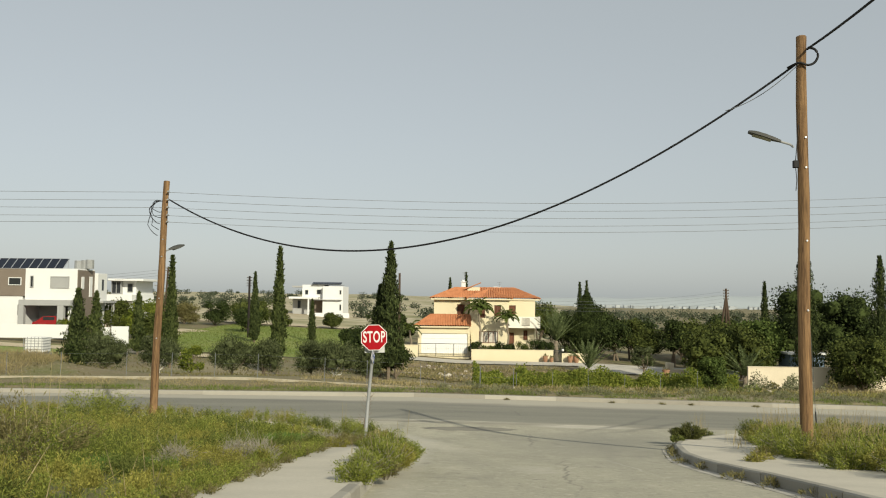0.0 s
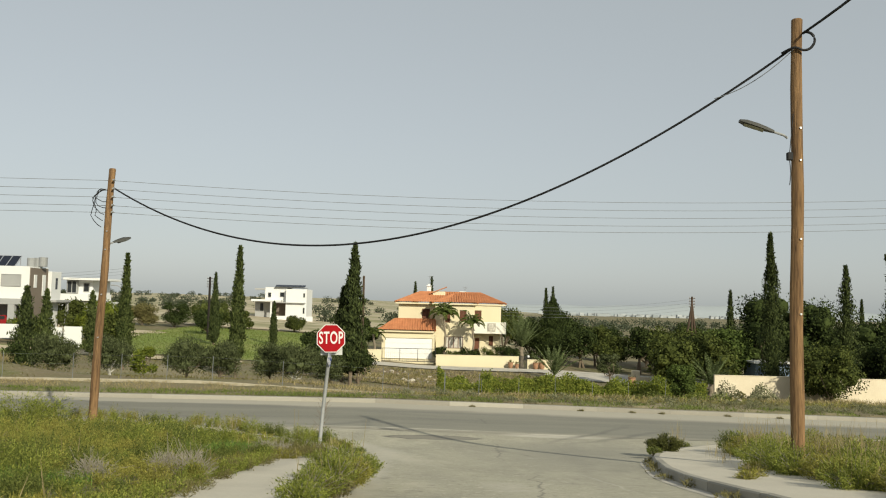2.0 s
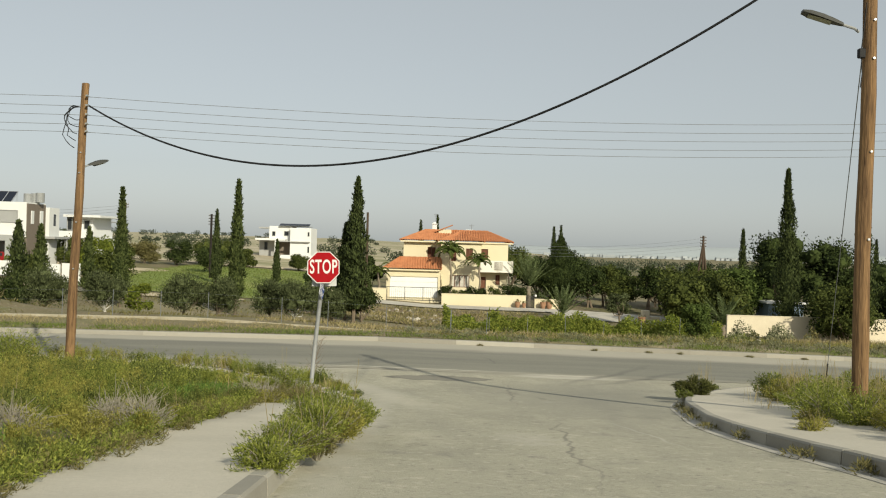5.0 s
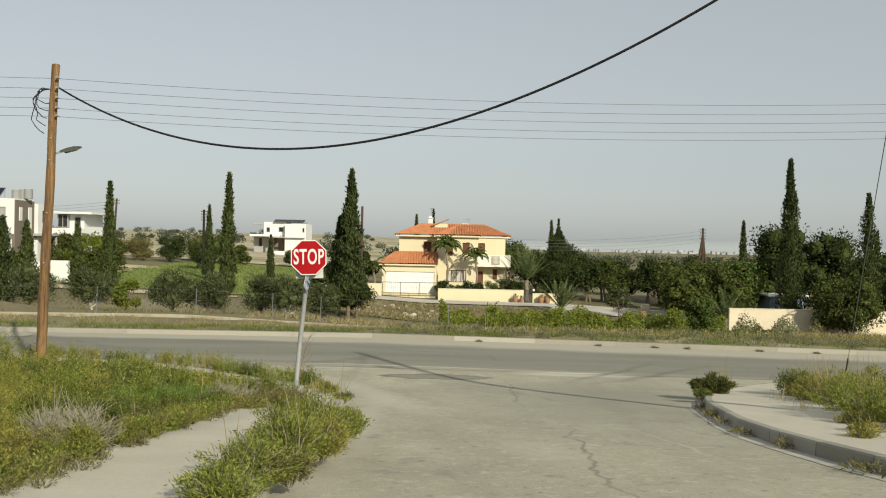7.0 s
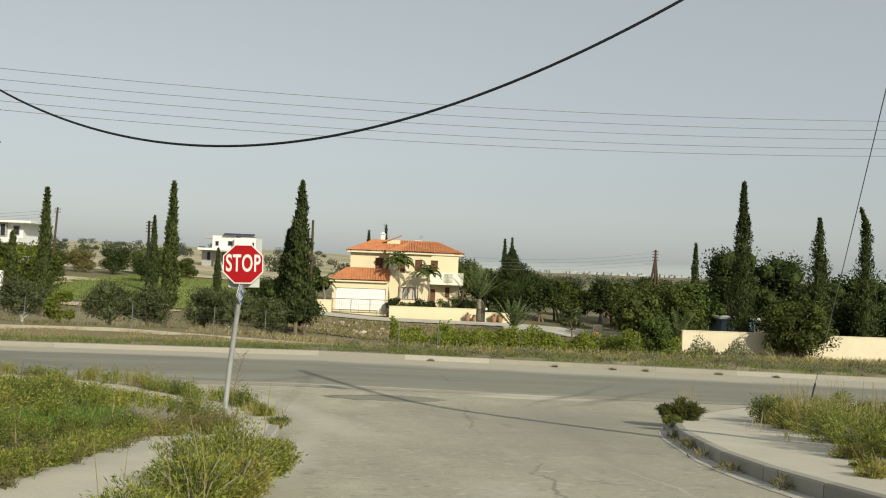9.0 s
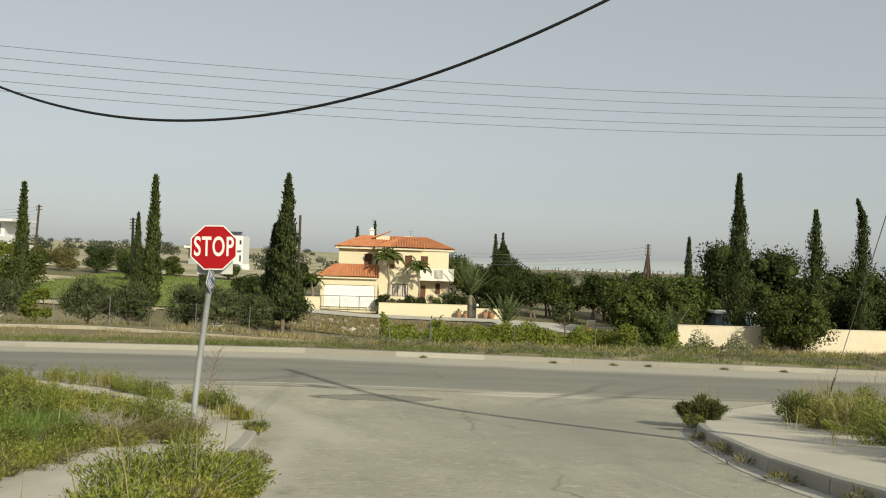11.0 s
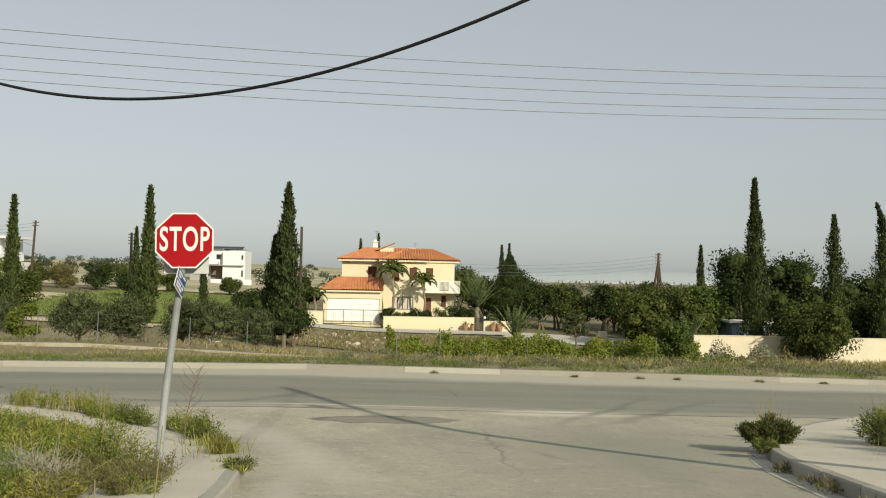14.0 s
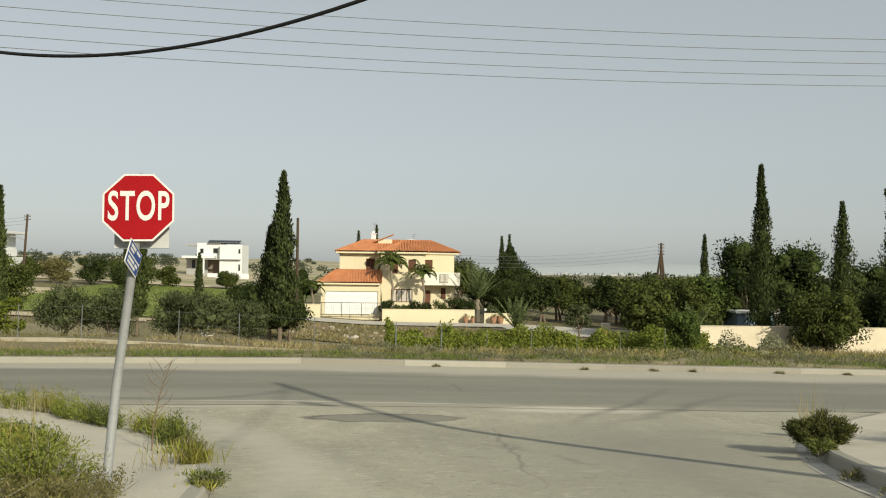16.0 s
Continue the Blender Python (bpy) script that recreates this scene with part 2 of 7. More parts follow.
def mark(m, col, centre, radii, turn=0.0, wob=0.3, wob_scale=2.0, soft=0.35, strength=1.0):
    """Wear with a shape of its own: a ragged oval or streak of another colour on a surface."""
    nt = m.node_tree
    bsdf = nt.nodes["Principled BSDF"]
    old = bsdf.inputs["Base Color"].links[0].from_socket
    tc = next(n for n in nt.nodes if n.type == "TEX_COORD")
    nz = nt.nodes.new("ShaderNodeTexNoise")
    nz.inputs["Scale"].default_value = wob_scale
    nz.inputs["Detail"].default_value = 5
    nt.links.new(tc.outputs["Object"], nz.inputs["Vector"])
    off = nt.nodes.new("ShaderNodeVectorMath")
    off.operation = "MULTIPLY_ADD"
    off.inputs[1].default_value = (2 * wob, 2 * wob, 0)
    nt.links.new(nz.outputs["Color"], off.inputs[0])
    nt.links.new(tc.outputs["Object"], off.inputs[2])
    mv = nt.nodes.new("ShaderNodeVectorMath")
    mv.operation = "SUBTRACT"
    mv.inputs[1].default_value = (centre[0] + wob, centre[1] + wob, 0)
    nt.links.new(off.outputs[0], mv.inputs[0])
    rot = nt.nodes.new("ShaderNodeVectorRotate")
    rot.rotation_type = "Z_AXIS"
    rot.inputs["Angle"].default_value = -radians(turn)
    nt.links.new(mv.outputs[0], rot.inputs["Vector"])
    sc = nt.nodes.new("ShaderNodeVectorMath")
    sc.operation = "MULTIPLY"
    sc.inputs[1].default_value = (1 / radii[0], 1 / radii[1], 0)
    nt.links.new(rot.outputs[0], sc.inputs[0])
    ln = nt.nodes.new("ShaderNodeVectorMath")
    ln.operation = "LENGTH"
    nt.links.new(sc.outputs[0], ln.inputs[0])
    mr = nt.nodes.new("ShaderNodeMapRange")
    mr.inputs["From Min"].default_value, mr.inputs["From Max"].default_value = 1.0, 1.0 - soft
    mr.inputs["To Max"].default_value = strength
    nt.links.new(ln.outputs["Value"], mr.inputs["Value"])
    mx = nt.nodes.new("ShaderNodeMix")
    mx.data_type = "RGBA"
    nt.links.new(mr.outputs[0], mx.inputs["Factor"])
    nt.links.new(old, mx.inputs["A"])
    mx.inputs["B"].default_value = (*col, 1)
    nt.links.new(mx.outputs["Result"], bsdf.inputs["Base Color"])


DIRT, PALE, TAR = (0.17, 0.16, 0.138), (0.50, 0.465, 0.385), (0.20, 0.19, 0.168)
for m_ in (M_STREET, M_ASPHALT):
    mark(m_, (0.36, 0.333, 0.265), (3.0, 10.55), (14, 0.8), 0, 0.35, 1.6, 0.8, 0.85)
    mark(m_, (0.56, 0.52, 0.43), (6.1, 10.3), (1.9, 0.6), 0, 0.2, 2.4, 0.5, 0.95)
    mark(m_, PALE, (1.2, 11.05), (4.2, 0.09), -1, 0.10, 1.2, 0.5, 0.75)
    mark(m_, PALE, (-0.6, 10.3), (2.6, 0.10), 2, 0.12, 1.5, 0.5, 0.6)
    mark(m_, (0.15, 0.144, 0.125), (7.4, 11.2), (4.4, 0.24), 58, 0.5, 0.5, 0.9, 0.7)
    mark(m_, (0.15, 0.144, 0.125), (8.5, 10.9), (4.4, 0.26), 52, 0.5, 0.5, 0.9, 0.65)
mark(M_ASPHALT, (0.40, 0.37, 0.30), (-16, 18.6), (40, 1.3), -2.5, 0.5, 0.5, 0.35, 0.9)
mark(M_ASPHALT, (0.40, 0.37, 0.30), (24, 18.9), (34, 2.9), 1.5, 0.5, 0.5, 0.3, 0.9)
mark(M_ASPHALT, DIRT, (4.05, 13.8), (0.05, 1.1), 9, 0.22, 2.2, 0.6, 0.8)
mark(M_ASPHALT, (0.30, 0.285, 0.24), (-10, 12.0), (12, 0.7), 0, 0.4, 0.8, 0.7, 0.8)
mark(M_STREET, (0.09, 0.085, 0.075), (2.3, 8.85), (1.56, 0.66), 4, 0.3, 1.8, 0.15, 0.95)
mark(M_STREET, (0.255, 0.237, 0.192), (2.35, 8.85), (1.44, 0.57), 4, 0.3, 1.8, 0.12, 0.95)
mark(M_STREET, DIRT, (3.85, 4.4), (0.04, 4.6), -3, 0.35, 0.9, 0.8, 0.7)
mark(M_STREET, DIRT, (3.65, -4.8), (0.03, 4.4), -4, 0.30, 1.1, 0.8, 0.65)
mark(M_STREET, DIRT, (3.9, 4.6), (0.22, 0.5), 0, 0.3, 3.0, 0.9, 0.6)
mark(M_STREET, (0.17, 0.162, 0.14), (4.35, 3.2), (0.12, 0.9), 8, 0.25, 3.5, 0.9, 0.6)
mark(M_STREET, (0.56, 0.52, 0.42), (1.25, 2.6), (0.55, 4.6), 14, 0.4, 3.0, 0.9, 0.55)
mark(M_STREET, PALE, (4.35, 2.15), (0.20, 0.10), 10, 0.12, 5.0, 0.4, 0.9)
mark(M_STREET, PALE, (4.8, -3.4), (0.035, 2.0), 5, 0.12, 1.5, 0.6, 0.7)
mark(M_STREET, PALE, (3.2, -4.6), (0.45, 1.0), 8, 0.4, 4.0, 0.9, 0.6)
mark(M_STREET, PALE, (1.2, -3.0), (0.35, 9.0), 0, 0.25, 1.5, 0.8, 0.65)
mark(M_STREET, PALE, (0.2, 6.0), (0.6, 4.2), 24, 0.4, 1.5, 0.8, 0.6)
mark(M_STREET, (0.265, 0.252, 0.208), (5.8, 4.0), (2.9, 9.0), -8, 0.5, 0.6, 0.85, 0.72)
mark(M_STREET, (0.27, 0.255, 0.21), (3.0, 6.0), (0.7, 5.0), 4, 0.4, 0.9, 0.9, 0.35)
mark(M_STREET, TAR, (1.9, 3.0), (0.25, 4.5), 16, 0.4, 0.8, 0.9, 0.15)
mark(M_STREET, TAR, (5.0, -1.0), (0.35, 8.0), -6, 0.5, 0.5, 0.95, 0.18)
mark(M_STREET, TAR, (2.3, -5.0), (0.4, 7.0), 3, 0.5, 0.5, 0.95, 0.12)
M_LIGHTPATCH = layered("worn_pale_patch", [((0.46, 0.43, 0.37), 0, 0, 0, ONE), ((0.32, 0.30, 0.26), 2.5, 0.45, 0.7, (0.5, 1.5, 1))])
M_SOIL = layered("dry_ground", [((0.18, 0.150, 0.088), 0, 0, 0, ONE), ((0.135, 0.135, 0.055), 0.25, 0.45, 0.62, ONE), ((0.26, 0.22, 0.135), 0.09, 0.5, 0.68, ONE), ((0.15, 0.12, 0.075), 1.7, 0.55, 0.75, ONE), ((0.40, 0.35, 0.25), 7, 0.55, 0.8, ONE)], bump=0.5, bump_scale=12)
M_LAWN = layered("green_field", [((0.20, 0.25, 0.065), 0, 0, 0, ONE), ((0.27, 0.28, 0.095), 0.15, 0.45, 0.65, ONE), ((0.12, 0.16, 0.04), 0.8, 0.5, 0.75, ONE)], bump=0.5, bump_scale=12)
M_TRACK = layered("pale_dirt_track", [((0.50, 0.42, 0.29), 0, 0, 0, ONE), ((0.40, 0.34, 0.23), 0.5, 0.45, 0.7, ONE)])
# Dry tan hill, kept paler than near soil to stand for distance haze.
M_HILL = layered("haze_paled_dry_hill", [((0.41, 0.35, 0.24), 0, 0, 0, ONE), ((0.25, 0.24, 0.125), 0.02, 0.45, 0.56, (1, 2.5, 1)), ((0.47, 0.41, 0.30), 0.035, 0.5, 0.62, (1, 4, 1)), ((0.17, 0.175, 0.095), 0.11, 0.56, 0.64, (1, 2, 1))])
M_BANK = layered("stony_brown_soil", [((0.195, 0.148, 0.095), 0, 0, 0, ONE), ((0.15, 0.14, 0.07), 0.5, 0.45, 0.6, ONE), ((0.36, 0.31, 0.22), 1.6, 0.56, 0.68, ONE)], bump=0.6, bump_scale=10)
M_DRIVE = layered("pale_drive", [((0.50, 0.465, 0.40), 0, 0, 0, ONE), ((0.38, 0.355, 0.31), 0.6, 0.45, 0.7, ONE)])


# ---- helpers for meshes ----
def part(name, bm, material, parent=None, label=""):
    me = bpy.data.meshes.new(name)
    bm.to_mesh(me)
    bm.free()
    me.materials.append(material)
    ob = new(name, me)
    ob.parent = parent
    if label:
        ob["label"] = label
    return ob


def raw(name, verts, faces, material, parent=None, label="", smooth=False):
    me = bpy.data.meshes.new(name)
    me.from_pydata(verts, [], faces)
    me.materials.append(material)
    if smooth:
        me.polygons.foreach_set("use_smooth", [True] * len(me.polygons))
    me.update()
    ob = new(name, me)
    ob.parent = parent
    if label:
        ob["label"] = label
    return ob


def thing(name, x, y, z, label, category, group="", rz=0.0):
    ob = new(name)
    ob.matrix_basis = pose(x, y, z, 0, 0, rz)
    return tagged(ob, label, category, group)


def box(bm, x0, x1, y0, y1, z0, z1, bevel=0.0):
    r = bmesh.ops.create_cube(bm, size=1, matrix=Matrix.Translation(((x0 + x1) / 2, (y0 + y1) / 2, (z0 + z1) / 2)) @ Matrix.Diagonal((x1 - x0, y1 - y0, z1 - z0, 1)))
    if bevel:
        es = list({e for v in r["verts"] for e in v.link_edges})
        bmesh.ops.bevel(bm, geom=es, offset=bevel, segments=1, affect="EDGES")
    return bm


def boxes(*lots, bevel=0.0):
    bm = bmesh.new()
    for b in lots:
        box(bm, *b, bevel=bevel)
    return bm


def tube(points, radii, sides=8, caps=True):
    """Vertices and faces of a tube along points."""
    pts = [Vector(p) for p in points]
    rad = radii if hasattr(radii, "__len__") else [radii] * len(pts)
    vs, fs = [], []
    for i, p in enumerate(pts):
        d = (pts[min(i + 1, len(pts) - 1)] - pts[max(i - 1, 0)]).normalized()
        a = d.cross(Vector((0, 0, 1)) if abs(d.z) < 0.95 else Vector((0, 1, 0))).normalized()
        b = d.cross(a)
        for k in range(sides):
            w = 2 * math.pi * k / sides
            vs.append(tuple(p + (a * math.cos(w) + b * math.sin(w)) * rad[i]))
        if i:
            for k in range(sides):
                k2 = (k + 1) % sides
                fs.append(((i - 1) * sides + k, (i - 1) * sides + k2, i * sides + k2, i * sides + k))
    if caps:
        fs.append(tuple(range(sides)))
        fs.append(tuple(range((len(pts) - 1) * sides, len(pts) * sides))[::-1])
    return vs, fs


def merge(*lots):
    vs, fs = [], []
    for v, f in lots:
        o = len(vs)
        vs += list(v)
        fs += [tuple(i + o for i in q) for q in f]
    return vs, fs


def unit(v):
    return v / np.maximum(np.linalg.norm(v, axis=1, keepdims=True), 1e-9)


def leaves(c, d, length, width, rng, out=None, loose=0.55):
    """Diamond leaves at centres c along d; length and width may be arrays. out: the way that their faces turn, roughly."""
    n = len(c)
    d = unit(d)
    if out is None:
        s = unit(np.cross(d, rng.normal(size=(n, 3))))
    else:
        o = unit(unit(out) + rng.normal(size=(n, 3)) * loose)
        d = unit(d - o * (d * o).sum(1, keepdims=True) * 0.85)
        s = unit(np.cross(d, o))
    length = np.broadcast_to(np.asarray(length, float), (n,))[:, None]
    width = np.broadcast_to(np.asarray(width, float), (n,))[:, None]
    v = np.stack([c, c + d * length * 0.45 + s * width / 2, c + d * length, c + d * length * 0.45 - s * width / 2], 1).reshape(-1, 3)
    f = np.arange(4 * n).reshape(-1, 4)
    return v, f


def leaf_object(name, lots, material, parent=None, label=""):
    vs, fs, o = [], [], 0
    for v, f in lots:
        vs.append(v)
        fs.append(f + o)
        o += len(v)
    return raw(name, np.concatenate(vs).tolist(), np.concatenate(fs).tolist(), material, parent, label)


# ---- shape of the land ----
def ease(a, b, t):
    t = min(1.0, max(0.0, (t - a) / (b - a)))
    return t * t * (3 - 2 * t)


def road_z(x, y):
    s = -0.215 - 0.115 * y
    m = -1.14 - 0.012 * (y - 10) - 0.016 * max(x, 0) - 0.002 * max(-x, 0)
    return 0.5 * (s + m + math.sqrt((s - m) ** 2 + 0.06))


def bent(y, stops):
    for (a, za), (b, zb) in zip(stops, stops[1:]):
        if y <= b:
            return za + (zb - za) * ease(a, b, y)
    return stops[-1][1]


def land_z(x, y):
    """Open ground past the main road and everywhere off the paving."""
    if y < 20:
        return road_z(x, y) + 0.12
    tilt = -0.045 * max(-70, min(30, x))
    near = bent(y, [(20, road_z(x, 20) + 0.12), (24, -1.12), (43, -2.75), (60, -3.35), (70, -3.45), (110, -3.1)]) + tilt * ease(26, 60, y)
    near -= 0.5 * ease(-9, 4, x) * ease(20.5, 25, y) * (1 - 0.6 * ease(45, 60, y))
    near += 0.034 * max(0, min(14, x - 1)) * ease(56, 69, y) * (1 - ease(95, 125, y))
    near += 1.05 * math.exp(-((x + 23) / 5.0) ** 2 - ((y - 28.2) / 2.6) ** 2)
    far_y = max(y - 110, 0)
    a = x / max(y, 1)
    left = ease(0.16, -0.02, a)
    hill = min(far_y, 420) * 0.0095 + 1.2 * noise.noise((x / 90, y / 130, 0.3)) * ease(130, 260, y)
    plain = -far_y * 0.0085
    return near + left * hill + (1 - left) * plain


def curve_points(ctrl, step):
    """A smooth line through the control points."""
    pts = [Vector(p) for p in ctrl]
    out = []
    for i in range(len(pts) - 1):
        p0, p1, p2, p3 = pts[max(i - 1, 0)], pts[i], pts[i + 1], pts[min(i + 2, len(pts) - 1)]
        n = max(1, int((p2 - p1).length / step))
        for k in range(n):
            t = k / n
            out.append(0.5 * (2 * p1 + (p2 - p0) * t + (2 * p0 - 5 * p1 + 4 * p2 - p3) * t * t + (3 * p1 - p0 - 3 * p2 + p3) * t ** 3))
    out.append(pts[-1])
    return out


KERB_L = curve_points([(0.95, -40), (0.95, -20), (0.95, -8), (0.92, -3), (0.72, 0.6), (0.15, 2.9), (-0.75, 4.9), (-2.6, 7.5), (-3.75, 8.8), (-5.4, 9.7), (-7.6, 10.35), (-11, 10.9), (-16, 11.3), (-40, 11.6), (-120, 11.6)], 0.5)
KERB_R = curve_points([(6.2, -40), (6.2, -20), (6.18, -8), (6.03, -5.3), (6.0, -3.4), (6.12, -2.0), (6.42, -0.4), (6.76, 1.3), (7.38, 3.15), (8.6, 5.5), (10.6, 8.1), (13.2, 10.2), (16.5, 11.2), (24, 11.6), (60, 11.6), (160, 11.6)], 0.5)


def edge_x(line, y):
    """Where the kerb line lies at y."""
    best = min(line, key=lambda p: abs(p.y - y) + 0.0005 * abs(p.x))
    return best.x


def paved(x, y):
    """True on the roads."""
    if 11.5 <= y <= 18.6:
        return True
    if y > 18.6:
        return False
    xl = edge_x(KERB_L, min(y, 11.3)) if y > -40 else 0.95
    xr = edge_x(KERB_R, min(y, 11.3)) if y > -40 else 5.8
    return xl <= x <= xr


def axis(stops):
    out = []
    for a, b, st in stops:
        n = max(1, round((b - a) / st))
        out += [a + (b - a) * k / n for k in range(n)]
    return out + [stops[-1][1]]


def ground_sheet():
    xs = axis([(-4500, -600, 650), (-600, -120, 60), (-120, -40, 8), (-40, -8, 1.0), (-8, 18, 0.5), (18, 50, 1.0), (50, 120, 7), (120, 600, 60), (600, 4500, 650)])
    ys = axis([(-400, -45, 60), (-45, 20, 0.5), (20, 60, 1.0), (60, 130, 3.5), (130, 400, 15), (400, 1000, 60), (1000, 4900, 390)])
    vs = []
    for y in ys:
        for x in xs:
            if y < 20.5:
                yy = min(max(y, -39), 11.3)
                past = max(edge_x(KERB_L, yy) - x, x - edge_x(KERB_R, yy) - 0.6)
                wild = land_z(x, y) + 0.05 + 0.07 * noise.noise((x * 0.9, y * 0.9, 0))
                if y > 11.0:
                    z = road_z(x, y) - 0.18 if y <= 19.2 else wild
                elif past > 2.0:
                    z = wild
                else:
                    z = road_z(x, y) + (0.09 if past > 0.7 else -0.18)
            else:
                z = land_z(x, y) + (0.10 * noise.noise((x * 0.5, y * 0.5, 0)) * (1 - ease(42, 49, y)) if y < 50 else 0)
            vs.append((x, y, z))
    w = len(xs)
    fs = [(j * w + i, j * w + i + 1, (j + 1) * w + i + 1, (j + 1) * w + i) for j in range(len(ys) - 1) for i in range(w - 1)]
    g = raw("ground", vs, fs, M_SOIL, smooth=True)
    g.data.materials.append(M_HILL)
    for p in g.data.polygons:
        if p.center.y > 122 and p.center.x < 0.12 * p.center.y:
            p.material_index = 1
    return tagged(g, "dry brown-green open ground falling away to the plain", "ground", kind="structure")


ground_sheet()


def strip(name, a, b, zfun, material, across=6, parent=None, lift=0.0):
    """A sheet between two lines of equal length, laid on zfun."""
    vs, fs = [], []
    for p, q in zip(a, b):
        for k in range(across + 1):
            t = k / across
            x, y = p.x + (q.x - p.x) * t, p.y + (q.y - p.y) * t
            vs.append((x, y, zfun(x, y) + lift))
    w = across + 1
    for i in range(len(a) - 1):
        for k in range(across):
            fs.append((i * w + k, i * w + k + 1, (i + 1) * w + k + 1, (i + 1) * w + k))
    return raw(name, vs, fs, material, parent, smooth=True)


# street between its kerbs, up to the joint with the main road
ys = [-40 + 0.5 * k for k in range(103)]
def cross_line(line, y, far):
    p = edge_x(line, y)
    return Vector((max(p - 0.09, -9.5) if far < 0 else min(p + 0.09, 16.5), y))
street = strip("road_street", [cross_line(KERB_L, y, -1) for y in ys], [cross_line(KERB_R, y, 1) for y in ys], road_z, M_STREET, 16)
tagged(street, "worn pale grey side street with cracks", "road", kind="structure")
xs = [-120 + 2.0 * k for k in range(141)]
main = strip("road_main", [Vector((x, 10.5 + 0.08 * math.sin(x * 1.7))) for x in xs], [Vector((x, 18.7)) for x in xs], road_z, M_ASPHALT, 8, lift=0.006)
tagged(main, "old grey asphalt main road", "road", kind="structure")


# ---- pavements and kerbs ----
def offset_line(line, side, dist):
    out = []
    for i, p in enumerate(line):
        d = (line[min(i + 1, len(line) - 1)] - line[max(i - 1, 0)]).normalized()
        out.append(p + Vector((-d.y, d.x)) * side * dist)
    return out


def pavement(name, line, side, width, label):
    a, b = offset_line(line, side, 0.14), offset_line(line, side, width)
    vs, fs = [], []
    n = 5
    for i, (p, q) in enumerate(zip(a, b)):
        for k in range(n + 1):
            t = k / n
            x, y = p.x + (q.x - p.x) * t, p.y + (q.y - p.y) * t
            vs.append((x, y, road_z(x, y) + 0.145 + 0.02 * noise.noise((x * 0.8, y * 0.8, 3))))
    w = n + 1
    for i in range(len(a) - 1):
        for k in range(n):
            fs.append((i * w + k, i * w + k + 1, (i + 1) * w + k + 1, (i + 1) * w + k))
    ob = raw(name, vs, fs, M_CONC, smooth=True)
    return tagged(ob, label, "pavement", kind="structure")


pave_l = pavement("pavement_1", KERB_L, 1, 1.55, "cracked pale concrete pavement with weeds")
pave_r = pavement("pavement_2", KERB_R, -1, 2.3, "pale concrete pavement round the corner")


def kerb_stones(line, side, parent, lo, hi, height=0.15, width=0.14, every=2):
    """Single kerb stones along a line, each an object of its own."""
    idx = [i for i, p in enumerate(line) if lo(p)]
    for i in idx[::every]:
        j = min(i + every, len(line) - 1)
        if j == i:
            continue
        p, q = line[i], line[j]
        d = (q - p).normalized()
        nrm = Vector((-d.y, d.x)) * side
        g = d * (0.003 if every > 2 else 0.008)
        r = 0.02
        vs = []
        for e in (p + g, q - g):
            z = road_z(e.x, e.y)
            for u, h in ((0, -0.15), (0.012, height - r), (0.012 + r, height), (width, height + 0.004), (width, -0.15)):
                v = e + nrm * u
                vs.append((v.x, v.y, z + h))
        fs = [(k, k + 1, k + 6, k + 5) for k in range(4)] + [(4, 3, 2, 1, 0), (5, 6, 7, 8, 9), (0, 5, 9, 4)]
        raw("kerb_stone", vs, fs, M_KERB, parent)


kerb_stones(KERB_L, 1, pave_l, lambda p: -24 < p.y and p.x > -30, 0)
kerb_stones(KERB_R, -1, pave_r, lambda p: -24 < p.y and p.x < 45, 0)
# gutter along the corner
gut_a = [p for p in KERB_R if -20 < p.y and p.x < 12]
gutter = strip("gutter", offset_line(gut_a, 1, 0.02), offset_line(gut_a, 1, 0.24), road_z, M_LIGHTPATCH, 2, lift=0.005)
tagged(gutter, "pale concrete gutter along the kerb", "gutter", kind="structure")

FAR_KERB = [Vector((x, 18.63 + 0.02 * math.sin(x * 0.3))) for x in [-60 + 0.5 * k for k in range(261)]]
verge = tagged(strip("verge", [p + Vector((0, 0.2)) for p in FAR_KERB], [p + Vector((0, 2.6)) for p in FAR_KERB], lambda x, y: road_z(x, min(y, 19)) + 0.14 + 0.03 * noise.noise((x, y, 0)), M_SOIL, 4), "dry grassy verge behind the far kerb", "verge", kind="structure")
kerb_stones(FAR_KERB, 1, verge, lambda p: True, 0, height=0.16, width=0.22, every=6)

# low wall with its wire fence, along the far side
wall_line = curve_points([(-60, 23.4), (-30, 23.2), (-24, 22.2), (-20, 23.4), (-10, 23.9), (0, 24.0), (4.5, 24.2)], 1.0)
def wall_top(x):
    return -0.98 - 0.045 * max(0, x + 8.5) if x > -8.5 else -0.98 + 0.003 * (x + 8.5)
vs, fs = [], []
for p in wall_line:
    t = wall_top(p.x)
    for dx, dz in ((-0.07, -0.8), (-0.07, -0.012), (-0.06, 0), (0.06, 0), (0.07, -0.012), (0.07, -0.8)):
        vs.append((p.x, p.y + dx, t + dz + 0.01 * noise.noise((p.x, dz, 0))))
for i in range(len(wall_line) - 1):
    for k in range(5):
        fs.append((i * 6 + k, (i + 1) * 6 + k, (i + 1) * 6 + k + 1, i * 6 + k + 1))
tagged(raw("low_wall", vs, fs, M_LOWWALL), "low pale concrete wall along the orchard", "wall", kind="structure")
fence = thing("wire_fence", 0, 0, 0, "thin grey wire fence with metal posts on a low wall", "fence")
posts = []
